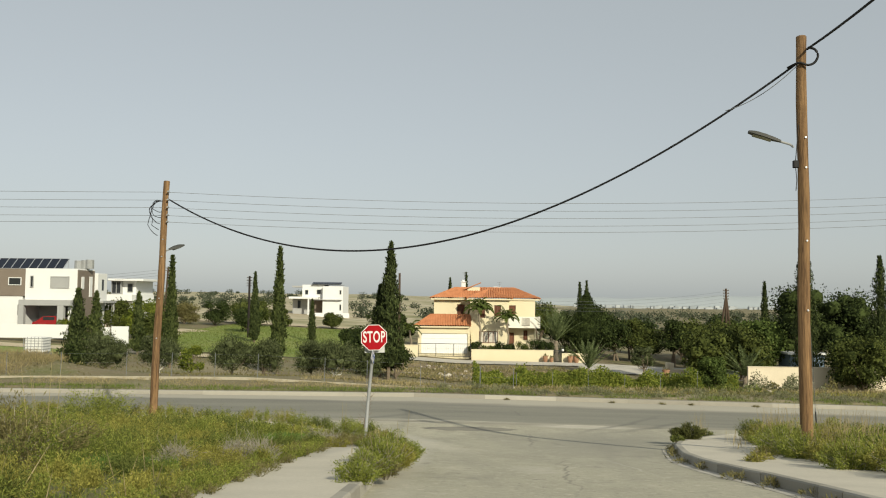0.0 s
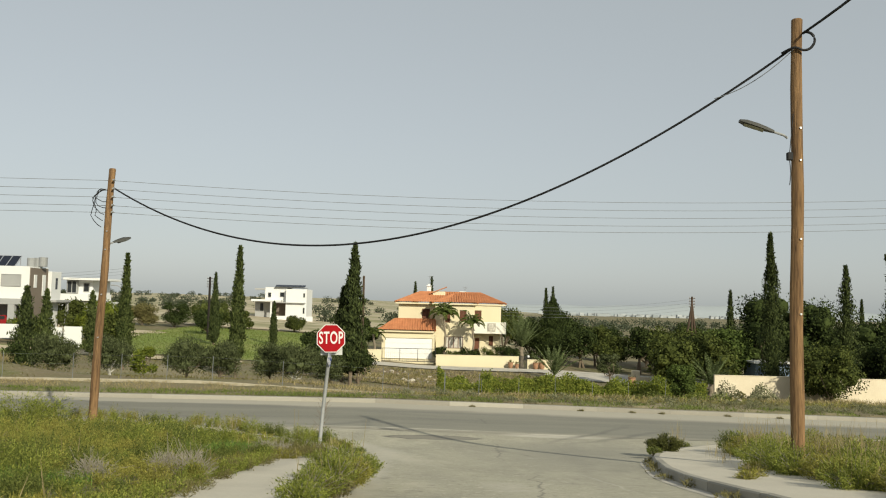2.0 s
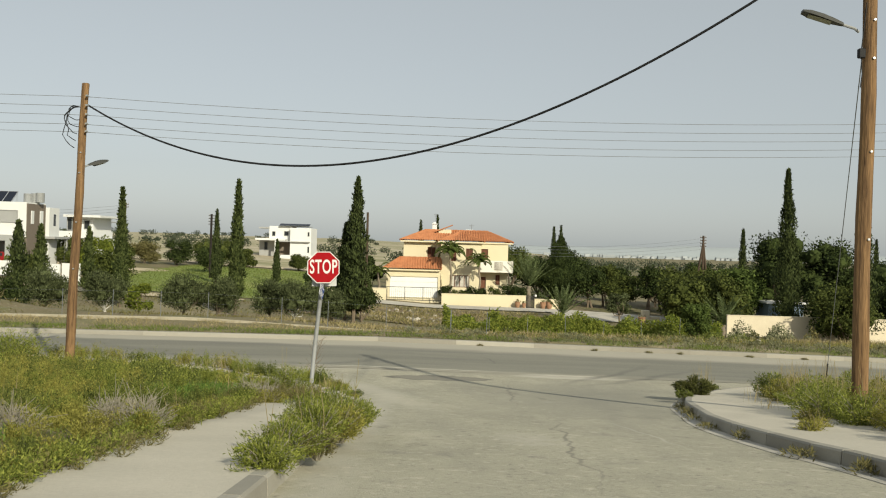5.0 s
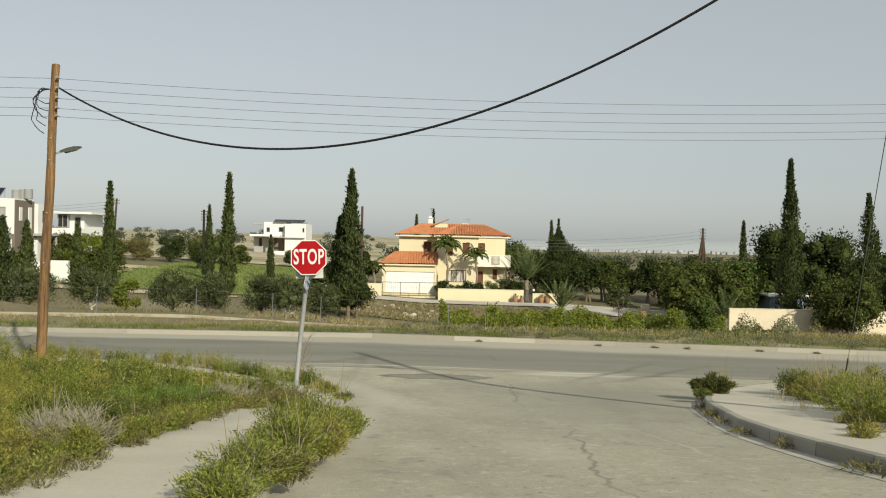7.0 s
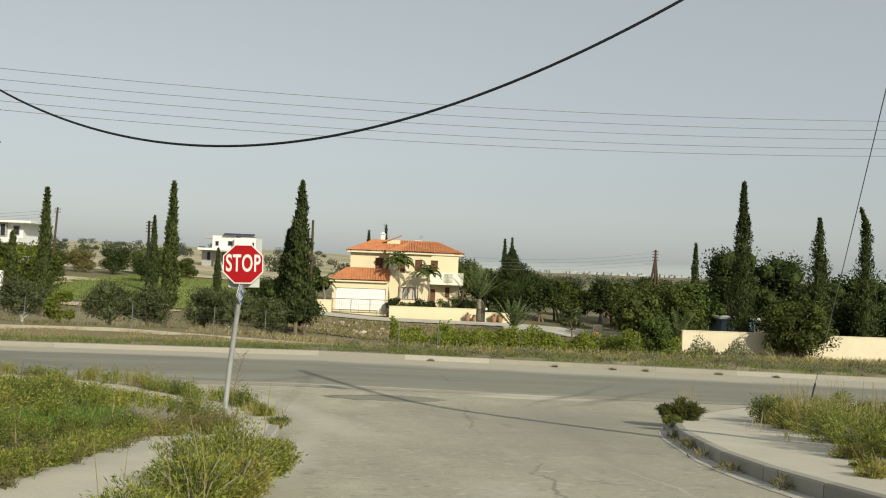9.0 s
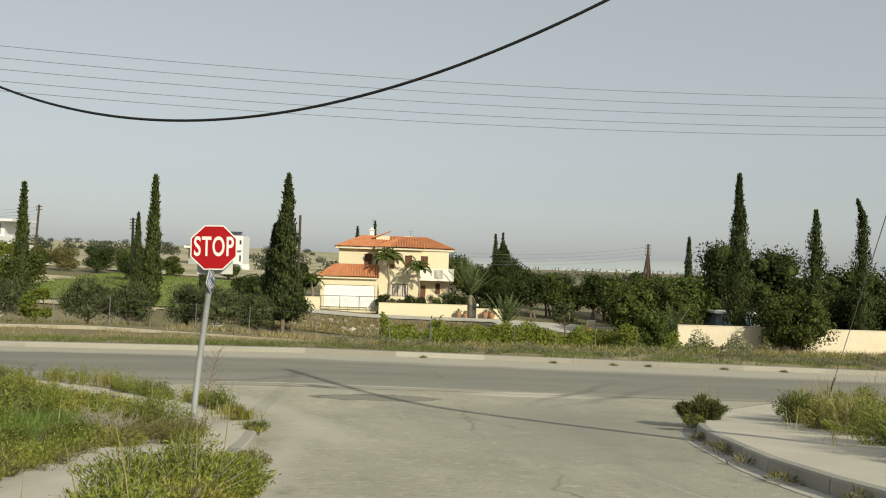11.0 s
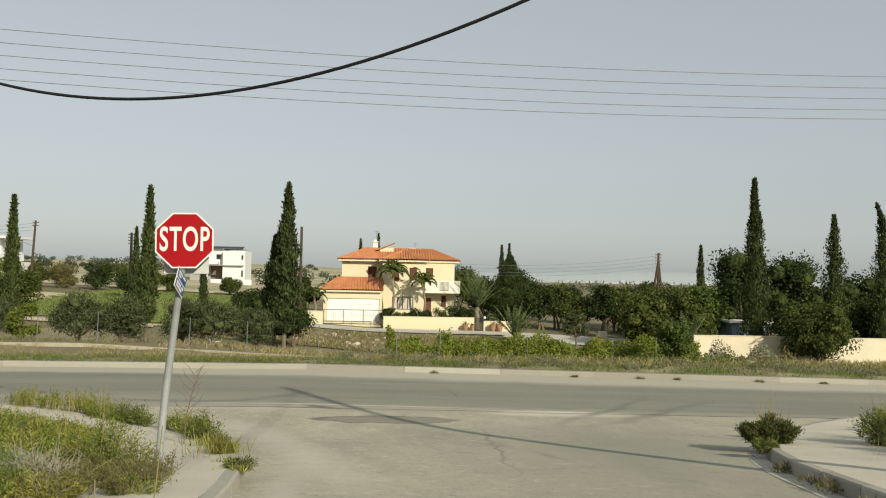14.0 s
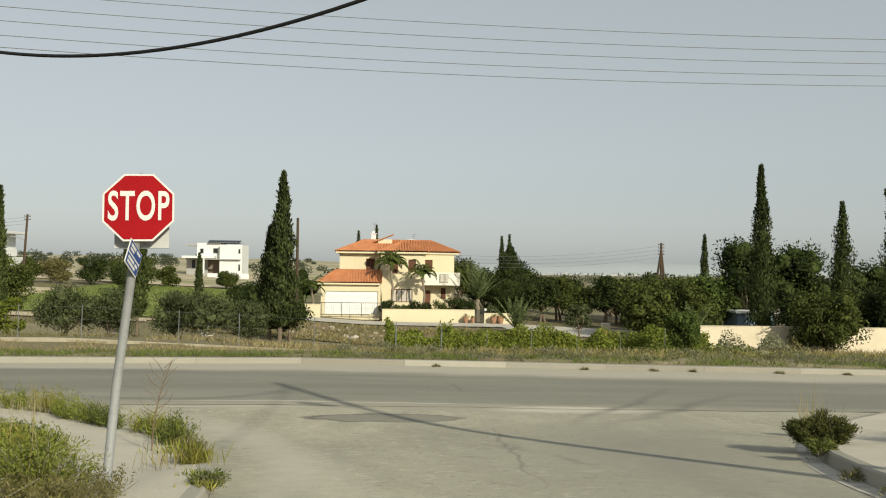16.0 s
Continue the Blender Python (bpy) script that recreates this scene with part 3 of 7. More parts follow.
for k in range(14):
    x = -27 + 2.45 * k
    p = min(wall_line, key=lambda q: abs(q.x - x))
    posts.append((p.x, p.y, wall_top(p.x)))
    v, f = tube([(p.x, p.y, wall_top(p.x) - 0.1), (p.x + 0.02, p.y, wall_top(p.x) + 1.15)], 0.013, 6)
    raw("post", v, f, M_WIRE, fence)
for h in (0.25, 0.65, 1.08):
    v, f = tube([(x, y, z + h) for x, y, z in posts], 0.002, 4)
    raw("wire", v, f, M_WIRE, fence)
# posts and rails of the hedge fence
fence2 = thing("vine_fence", 0, 0, 0, "row of thin metal fence posts before the vines", "fence")
pp = []
for k in range(8):
    x = 1.0 + 2.1 * k
    z = land_z(x, 33)
    pp.append((x, 33, z + 1.25))
    v, f = tube([(x, 33, z - 0.2), (x + 0.04 * math.sin(k * 3), 33, z + 1.15 + 0.15 * math.sin(k * 2))], 0.011, 6)
    raw("post", v, f, M_WIRE, fence2)

# green field, dirt tracks, private drive
def patch(name, x0, x1, y0, y1, material, label, lift=0.16, n=24, rag=2.0):
    vs, fs = [], []
    for j in range(n + 1):
        for i in range(n + 1):
            u, v = i / n, j / n
            e = rag * noise.noise((u * 5, v * 5, y0))
            x = x0 + (x1 - x0) * u + (e if i in (0, n) else 0)
            y = y0 + (y1 - y0) * v + (e * 0.5 if j in (0, n) else 0)
            vs.append((x, y, land_z(x, y) + lift))
    fs = [(j * (n + 1) + i, j * (n + 1) + i + 1, (j + 1) * (n + 1) + i + 1, (j + 1) * (n + 1) + i) for j in range(n) for i in range(n)]
    return tagged(raw(name, vs, fs, material, smooth=True), label, "ground", kind="structure")


patch("green_field_1", -33, -7, 62, 116, M_LAWN, "green grass field beyond the orchard", 0.06)
patch("green_field_2", -62, -30, 50, 60, M_LAWN, "green grass before the white house wall", 0.06)
patch("dirt_track_3", -56, -32, 74, 96, M_TRACK, "pale sandy ground beside the lane", 0.07, rag=2.5)
patch("dirt_track_1", -50, -14, 119, 125, M_TRACK, "pale dirt track across the fields", 0.10, rag=1)
patch("dirt_track_2", -60, -14, 55.5, 59.5, M_TRACK, "pale lane past the orchard", 0.09, rag=0.5)
patch("drive", -9, 40, 69.2, 73.7, M_DRIVE, "pale private drive before the villa", 0.09, rag=0.3)
patch("drive_apron", 13.5, 31, 63.5, 69.4, M_DRIVE, "pale worn apron of the drive", 0.085, rag=0.6)
patch("soil_bank", -9, 12, 47, 67, M_BANK, "stony brown soil bank", 0.05, rag=1.5)


# ---- poles and cables ----
def wooden_pole(x, y, z0, top, r0, r1, lean, label, studs=True):
    h = top - z0
    ob = thing("utility_pole", x, y, z0, label, "utility pole")
    n = 14
    pts = [(lean[0] * k / n + 0.012 * math.sin(k * 0.9), lean[1] * k / n, -0.4 + (h + 0.4) * k / n) for k in range(n + 1)]
    rad = [r0 + (r1 - r0) * k / n + 0.004 * math.sin(k * 2.3) for k in range(n + 1)]
    pts.append((pts[-1][0], pts[-1][1], h + 0.015))
    rad.append(r1 * 0.86)
    v, f = tube(pts, rad, 14)
    raw("shaft", v, f, M_POLE, ob, smooth=False)
    if studs:
        for fr in (0.36, 0.52, 0.69, 0.76):
            bm = bmesh.new()
            px, py = lean[0] * fr, lean[1] * fr
            bmesh.ops.create_cone(bm, cap_ends=True, segments=8, radius1=0.022, radius2=0.018, depth=0.03, matrix=pose(px + 0.02, py - (r0 + (r1 - r0) * fr) - 0.005, h * fr, 90))
            part("marker_disc", bm, M_ALU, ob)
    return ob


pole_r = wooden_pole(8.45, -1.85, -0.1, 8.03, 0.122, 0.092, (0.0, 0.0), "tall brown wooden utility pole standing in weeds by the pavement")
pole_l = wooden_pole(-6.95, 6.88, -0.9, 6.36, 0.12, 0.088, (0.12, 0.37), "leaning brown wooden utility pole standing in weeds")


M_LANTERN = mat("lantern_metal", (0.07, 0.07, 0.062), (0.045, 0.045, 0.04), rough=0.6, scale=6)


def street_lamp(pole, z, reach, up, turn, label):
    """An arm with a flat lantern, fixed to a pole."""
    lamp = thing("street_lamp", pole[0], pole[1], z, label, "street lamp", rz=turn)
    v, f = tube([(0.1, 0, 0), (reach * 0.5, 0, up * 0.5), (reach, 0, up)], 0.022, 8)
    raw("arm", v, f, M_GALV, lamp)
    bm = bmesh.new()
    L = 0.62
    prof = [(0, 0.045, 0.03), (0.12, 0.075, 0.045), (0.3, 0.12, 0.055), (0.5, 0.13, 0.05), (L, 0.09, 0.025)]
    rows = []
    a = math.atan2(up, reach)
    for l, w, h in prof:
        cx, cz = reach + l * math.cos(a), up + l * math.sin(a)
        rows.append([bm.verts.new((cx, s * w, cz + t * h)) for s, t in ((-1, -0.4), (-0.6, 1), (0.6, 1), (1, -0.4))])
    for p, q in zip(rows, rows[1:]):
        for k in range(4):
            bm.faces.new((p[k], p[(k + 1) % 4], q[(k + 1) % 4], q[k]))
    bm.faces.new(rows[0])
    bm.faces.new(rows[-1][::-1])
    head = part("lantern", bm, M_LANTERN, lamp, "dark grey weathered lantern")
    bm = bmesh.new()
    rows = []
    for l, w in ((0.2, 0.085), (0.38, 0.10), (0.55, 0.075)):
        cx, cz = reach + l * math.cos(a), up + l * math.sin(a) - 0.032
        rows.append([bm.verts.new((cx, -w, cz)), bm.verts.new((cx, 0, cz - 0.035)), bm.verts.new((cx, w, cz))])
    for p, q in zip(rows, rows[1:]):
        for k in range(2):
            bm.faces.new((p[k], p[k + 1], q[k + 1], q[k]))
    part("lens", bm, mat("lamp_lens", (0.30, 0.30, 0.20), (0.22, 0.22, 0.15), rough=0.3, spec=0.5), head, "yellowed clear lens")
    return lamp


street_lamp((8.37, -1.9), 5.9, 0.33, 0.11, 172, "grey street lamp on an arm of the wooden pole")
street_lamp((-6.83, 7.16), 4.26, 0.2, 0.06, 66, "grey street lamp on an arm of the leaning pole")


def sag_line(a, b, sag, n=40):
    a, b = Vector(a), Vector(b)
    return [a + (b - a) * (k / n) - Vector((0, 0, 4 * sag * (k / n) * (1 - k / n))) for k in range(n + 1)]


v, f = tube(sag_line((8.44, -1.9, 7.575), (-6.82, 7.27, 5.86), 2.5, 60), 0.022, 8)
tagged(raw("bundled_cable", v, f, M_BLACK, smooth=True), "thick black bundled cable sagging between two poles", "cable")
v, f = merge(tube(sag_line((8.54, -1.9, 7.78), (6.5, -34, 13.4), 1.9, 40), 0.022, 8), tube(curve_points([(8.54, -1.93, 7.80), (8.64, -2.0, 7.75), (8.69, -2.03, 7.62), (8.63, -2.01, 7.49), (8.51, -1.99, 7.45), (8.36, -1.96, 7.50), (8.2, -1.8, 7.44)], 0.03), 0.023, 8))
tagged(raw("bundled_cable", v, f, M_BLACK, smooth=True), "thick black bundled cable with a loop at the pole", "cable")
v, f = tube(sag_line((8.43, -1.93, 7.55), (7.2, -1.2, 6.74), 0.14, 12), 0.008, 5)
tagged(raw("tie_wire", v, f, M_WIRE), "thin tie wire beside the black cable", "wire")
for z in (6.034, 5.796, 5.57, 5.336, 5.144):
    v, f = merge(tube(sag_line((-6.82, 7.21, z), (46, 12.1, z + 4.08), 1.5, 40), 0.0065, 5), tube(sag_line((-58, 2.2, z + 0.6), (-6.82, 7.21, z), 0.35, 30), 0.0065, 5))
    tagged(raw("overhead_wire", v, f, M_WIRE), "thin grey overhead wire along the main road", "wire", "wires on the leaning pole")
# insulators and hanging loops on the leaning pole
ins = thing("insulator_set", -6.82, 7.16, 5.12, "row of small insulators with looping black leads on the leaning pole", "insulator")
for k, z in enumerate((0.914, 0.676, 0.45, 0.216, 0.024)):
    bm = bmesh.new()
    bmesh.ops.create_cone(bm, cap_ends=True, segments=10, radius1=0.035, radius2=0.022, depth=0.08, matrix=pose(0.10, -0.1, z, 90))
    bmesh.ops.create_cone(bm, cap_ends=True, segments=8, radius1=0.01, radius2=0.01, depth=0.2, matrix=pose(0.10, 0.0, z, 90))
    part("insulator", bm, M_GALV, ins)
for k in range(5):
    r = random.Random(k)
    loop = [(-0.05 - 0.30 * math.sin(math.pi * t / 9) * (0.7 + 0.5 * r.random()) - 0.03 * k, -0.12, 0.62 - (0.16 + 0.11 * k) * t / 9 * 1.6 + 0.10 * math.sin(math.pi * t / 5)) for t in range(10)]
    v, f = tube(loop, 0.011, 6)
    raw("lead", v, f, M_BLACK, ins)
# stay wire with a sleeve, and the junction box that hangs from the pole
stay = thing("stay_wire", 8.4, -1.8, 5.94, "thin steel stay wire from the pole to the ground", "wire")
foot = Vector((13.5, 10.3, road_z(13, 10.1) + 0.1)) - Vector((8.4, -1.8, 5.94))
v, f = tube([(0, 0, 0), tuple(foot * 0.9)], 0.008, 6)
raw("strand", v, f, M_WIRE, stay)
v, f = tube([tuple(foot * 0.9), tuple(foot * 1.01)], 0.022, 8)
raw("sleeve", v, f, M_IRON, stay)
jb = thing("junction_box", 8.26, -2.0, 5.56, "small black junction box hanging on the wooden pole", "junction box")
part("casing", boxes((-0.05, 0.05, -0.04, 0.04, -0.07, 0.07), bevel=0.012), M_BLACK, jb)
v, f = tube([(0.06, 0, 0.75), (0.03, 0, 0.4), (0.0, 0, 0.07)], 0.008, 6)
raw("lead", v, f, M_BLACK, jb)
v, f = tube([(0.0, 0, -0.07), (0.02, 0, -0.3), (0.0, 0, -0.5)], 0.008, 6)
raw("lead", v, f, M_BLACK, jb)


M_FARPOLE = mat("old_pole_wood", (0.10, 0.070, 0.047), (0.05, 0.034, 0.024), rough=0.95, scale=3)


def far_pole(x, y, z0, top, r, label, arms=0, mat_=M_FARPOLE, lean=0.0):
    ob = thing("distant_pole", x, y, z0, label, "utility pole", "distant poles")
    v, f = tube([(0, 0, -0.5), (lean, 0, top - z0)], [r, r * 0.75], 8)
    raw("shaft", v, f, mat_, ob)
    for k in range(arms):
        part("cross_arm", boxes((lean - 0.34, lean + 0.34, -0.04, 0.04, top - z0 - 0.24 - 0.33 * k, top - z0 - 0.17 - 0.33 * k)), mat_, ob)
        for s in (lean - 0.275, lean + 0.275):
            part("insulator", boxes((s - 0.035, s + 0.035, -0.035, 0.035, top - z0 - 0.17 - 0.33 * k, top - z0 - 0.04 - 0.33 * k), bevel=0.01), M_GREYR, ob)
    return ob


M_DARKPOLE = mat("tarred_wood", (0.028, 0.022, 0.019), (0.016, 0.013, 0.012), rough=0.9)
far_pole(-3.72, 60, land_z(-3.72, 60), 5.1, 0.13, "brown wooden pole behind the cypresses")
fl = far_pole(-34.8, 88, land_z(-34.8, 88), 6.4, 0.15, "thin brown wooden pole beside the lane", 2, lean=0.45)
v, f = tube([(0.3, 0, 3.6 - land_z(-34.8, 88)), (-0.5, 0, 4.0 - land_z(-34.8, 88)), (-1.2, 0, 4.05 - land_z(-34.8, 88))], [0.05, 0.05, 0.09], 6)
raw("lamp_arm", v, f, M_GALV, fl)
for k in range(3):
    v, f = tube(sag_line((-34.4, 88, 6.1 - 0.35 * k), (-75, 80, 5.2 - 0.35 * k), 1.2, 24), 0.014, 4)
    tagged(raw("distant_wire", v, f, M_WIRE), "thin wire from the pole beside the lane", "wire", "wires by the lane")
far_pole(-24.0, 87, land_z(-24, 87), 5.3, 0.17, "dark tarred pole with short cross arms", 4, M_DARKPOLE)
fp = far_pole(32.2, 82.4, land_z(32.2, 82.4), 4.3, 0.16, "brown braced pole with cross arms above the trees", 4)
for dx in (-1.3, 1.0):
    v, f = tube([(dx, 0, -0.5), (0, 0, 4.0 - land_z(32.2, 82.4) - 0.6)], 0.13, 8)
    raw("brace", v, f, M_FARPOLE, fp)
far_pole(21, 110, land_z(21, 110), 1.7, 0.14, "short brown pole beyond the orchard")
for k in range(4):
    v, f = tube(sag_line((32.2, 82.3, 4.0 - 0.4 * k), (6, 84, 3.0 - 0.35 * k), 0.8, 24), 0.010, 4)
    tagged(raw("distant_wire", v, f, M_WIRE), "thin wire from the braced pole past the villa", "wire", "wires of the braced pole")


# ---- stop sign ----
sign = thing("stop_sign", 0, 0, road_z(0, 0) + 0.12, "red octagonal stop sign on a leaning grey steel post", "road sign")
SZ = road_z(0, 0) + 0.12
top_x, top_y, top_z = 0.15, 0.40, 2.22 - SZ
v, f = tube([(0, 0, -0.3), (top_x * 0.33, top_y * 0.33, top_z * 0.33), (top_x, top_y, top_z)], 0.036, 14)
raw("post", v, f, M_GALV, sign, smooth=True)
SC = Vector((0.138, 0.378, 2.112 - SZ))
FACE = pose(*SC, 81, 0, 6) @ pose(0, 0, 0, 0, 0, 1.5)


def octagon(radius, depth, inset_z, m):
    bm = bmesh.new()
    ring = [bm.verts.new((radius * math.cos(math.pi / 8 + k * math.pi / 4), radius * math.sin(math.pi / 8 + k * math.pi / 4), inset_z)) for k in range(8)]
    fc = bm.faces.new(ring)
    r = bmesh.ops.extrude_face_region(bm, geom=[fc])
    bmesh.ops.translate(bm, vec=(0, 0, depth), verts=[g for g in r["geom"] if isinstance(g, bmesh.types.BMVert)])
    bmesh.ops.recalc_face_normals(bm, faces=bm.faces)
    bmesh.ops.transform(bm, matrix=m, verts=bm.verts)
    return bm


R8 = 0.276 / math.cos(math.pi / 8)
OFF = pose(0, 0, 0.052)
plate = part("plate", octagon(R8, 0.004, 0.0, FACE @ OFF), M_SIGNW, sign, "white-rimmed octagonal sign plate")
part("red_field", octagon(R8 * 0.945, 0.002, 0.0045, FACE @ OFF), M_RED, plate, "red reflective field")


def letters(text, size, m, material, parent, name, sx=1.0, extrude=0.001):
    cu = bpy.data.curves.new(name, "FONT")
    cu.body = text
    cu.size = size
    cu.align_x, cu.align_y = "CENTER", "CENTER"
    cu.extrude = extrude
    cu.offset = 0.006
    cu.space_character = 1.1
    tmp = bpy.data.objects.new(name, cu)
    scene.collection.objects.link(tmp)
    dg = bpy.context.evaluated_depsgraph_get()
    me = bpy.data.meshes.new_from_object(tmp.evaluated_get(dg))
    bpy.data.objects.remove(tmp)
    me.transform(m @ Matrix.Diagonal((sx, 1, 1, 1)))
    me.materials.clear()
    me.materials.append(material)
    ob = new(name, me)
    ob.parent = parent
    return ob


letters("STOP", 0.335, FACE @ OFF @ pose(0, 0.0, 0.009), M_SIGNW, plate, "lettering", 0.555)
bm = boxes((-0.20, 0.225, -0.315, 0.16, -0.066, -0.062), (-0.20, 0.225, -0.315, -0.305, -0.062, -0.05))
bmesh.ops.transform(bm, matrix=FACE, verts=bm.verts)
part("back_plate", bm, M_SIGNBACK, sign, "bare grey square plate behind the octagon")
for dz in (0.12, -0.12):
    bm = bmesh.new()
    bmesh.ops.create_cone(bm, cap_ends=True, segments=14, radius1=0.046, radius2=0.046, depth=0.035)
    bmesh.ops.translate(bm, vec=(SC.x + 0.005 + dz * 0.06, SC.y + 0.03 + dz * 0.18, SC.z + dz), verts=bm.verts)
    part("clamp", bm, M_GALV, sign)
bm = boxes((-0.125, 0.125, -0.004, 0.004, -0.11, 0.11), bevel=0.003)
PL = pose(SC.x + 0.0, SC.y - 0.16, SC.z - 0.40, 0, 0, 81) @ pose(0, 0, 0, 0, 33, 0)
bmesh.ops.transform(bm, matrix=PL, verts=bm.verts)
blue = part("street_plate", bm, M_SIGNW, sign, "blue street name plate seen edge on, with white bars")
for side in (-1, 1):
    bm = boxes((-0.115, 0.115, side * 0.0046, side * 0.0062, 0.008, 0.10), (-0.115, 0.115, side * 0.0046, side * 0.0062, -0.10, -0.008))
    bmesh.ops.transform(bm, matrix=PL, verts=bm.verts)
    part("blue_panel", bm, M_BLUE, blue)
    bm = boxes(*[(x0, x1, side * 0.0064, side * 0.0075, z0, z1) for x0, x1, z0, z1 in ((-0.095, 0.0, 0.058, 0.082), (0.02, 0.09, 0.058, 0.082), (-0.095, -0.02, 0.024, 0.046), (-0.095, 0.02, -0.05, -0.026), (0.04, 0.09, -0.05, -0.026), (-0.095, 0.06, -0.086, -0.062))])
    bmesh.ops.transform(bm, matrix=PL, verts=bm.verts)
    part("bar", bm, M_SIGNW, blue)


# ---- villa with tiled roofs ----
VZ = -3.25
villa = thing("villa", 0.6, 0, 0, "cream two-storey villa with orange tiled hip roofs", "house")


def shell(name, x0, x1, y0, y1, z0, z1, holes, parent, material=M_WALL, label=""):
    """A block whose front face has real recesses: holes are (x0, x1, z0, z1)."""
    xs = sorted({x0, x1, *[h[0] for h in holes], *[h[1] for h in holes]})
    zs = sorted({z0, z1, *[h[2] for h in holes], *[h[3] for h in holes]})
    bm = bmesh.new()
    deep = 0.16
    def inside(xc, zc):
        return any(h[0] < xc < h[1] and h[2] < zc < h[3] for h in holes)
    def quad(*p):
        bm.faces.new([bm.verts.new(q) for q in p])
    for a, b in zip(xs, xs[1:]):
        for c, d in zip(zs, zs[1:]):
            if not inside((a + b) / 2, (c + d) / 2):
                quad((a, y0, c), (b, y0, c), (b, y0, d), (a, y0, d))
    for a, b, c, d in holes:
        e = y0 + deep
        quad((a, e, c), (b, e, c), (b, e, d), (a, e, d))
        quad((a, y0, c), (b, y0, c), (b, e, c), (a, e, c))
        quad((a, e, d), (b, e, d), (b, y0, d), (a, y0, d))
        quad((a, y0, c), (a, e, c), (a, e, d), (a, y0, d))
        quad((b, e, c), (b, y0, c), (b, y0, d), (b, e, d))
    quad((x0, y1, z0), (x0, y0, z0), (x0, y0, z1), (x0, y1, z1))
    quad((x1, y0, z0), (x1, y1, z0), (x1, y1, z1), (x1, y0, z1))
    quad((x1, y1, z0), (x0, y1, z0), (x0, y1, z1), (x1, y1, z1))
    quad((x0, y0, z1), (x1, y0, z1), (x1, y1, z1), (x0, y1, z1))
    bmesh.ops.remove_doubles(bm, verts=bm.verts, dist=0.0005)
    return part(name, bm, material, parent, label)


def hip_roof(name, x0, x1, y0, y1, z, rise, parent, over=0.35, gable_right=False):
    """A hip roof with rounded tile courses running down every slope, and a fascia."""
    x0, x1, y0, y1 = x0 - over, x1 + over, y0 - over, y1 + over
    w, d = x1 - x0, y1 - y0
    run = min(w, d) / 2
    if w >= d:
        r0, r1 = Vector((x0 + run, (y0 + y1) / 2, z + rise)), Vector((x1 - (0 if gable_right else run), (y0 + y1) / 2, z + rise))
    else:
        r0, r1 = Vector(((x0 + x1) / 2, y0 + run, z + rise)), Vector(((x0 + x1) / 2, y1 - run, z + rise))
    c = [Vector((x0, y0, z)), Vector((x1, y0, z)), Vector((x1, y1, z)), Vector((x0, y1, z))]
    slopes = ([(c[0], c[1], r1, r0), (c[1], c[2], r1, r1), (c[2], c[3], r0, r1), (c[3], c[0], r0, r0)] if w >= d else
              [(c[0], c[1], r0, r0), (c[1], c[2], r1, r0), (c[2], c[3], r1, r1), (c[3], c[0], r0, r1)])
    roof = part(name, boxes((x0 + 0.05, x1 - 0.05, y0 + 0.05, y1 - 0.05, z - 0.16, z - 0.01)), M_WALL, parent, "cream eave board under the tiles")
    vs, fs = [], []
    for a, b, tb, ta in slopes:
        along = b - a
        n = max(2, round(along.length / 0.27))
        up = ((ta + tb) / 2 - (a + b) / 2)
        nrm = along.cross(up).normalized()
        if nrm.z < 0:
            nrm = -nrm
        rows = 10
        sub = 6
        base = len(vs)
        for j in range(rows + 1):
            t = j / rows
            lo_, hi_ = a + (ta - a) * t, b + (tb - b) * t
            for k in range(n * sub + 1):
                u = k / (n * sub)
                # tile courses run straight up the slope, cut off by the hips
                flat = a + along * u
                top = flat + up * t
                p = lo_ + (hi_ - lo_) * u
                s = (p - a).dot(along) / along.length_squared * n
                hgt = 0.115 * abs(math.sin(math.pi * s)) ** 0.7 + 0.05 * (1 - (t * rows * 1.6) % 1.0) * 0.5
                vs.append(tuple(p + nrm * (hgt + 0.02)))
        wd = n * sub + 1
        for j in range(rows):
            for k in range(n * sub):
                fs.append((base + j * wd + k, base + j * wd + k + 1, base + (j + 1) * wd + k + 1, base + (j + 1) * wd + k))
    raw("tiles", vs, fs, M_ROOF, roof, "orange clay roof tiles")
    lots = []
    corners = [(c[0], r0), (c[1], r1 if w >= d else r0), (c[2], r1), (c[3], r0 if w >= d else r1), (r0, r1)]
    for p, q in corners:
        if (q - p).length > 0.1:
            n = max(2, int((q - p).length / 0.3))
            lots.append(tube([p + (q - p) * (k / n) + Vector((0, 0, 0.05 + 0.02 * (k % 2))) for k in range(n + 1)], 0.10, 8))
    v, f = merge(*lots)
    raw("ridge_tiles", v, f, M_ROOF, roof, "rounded ridge tiles")
    return roof


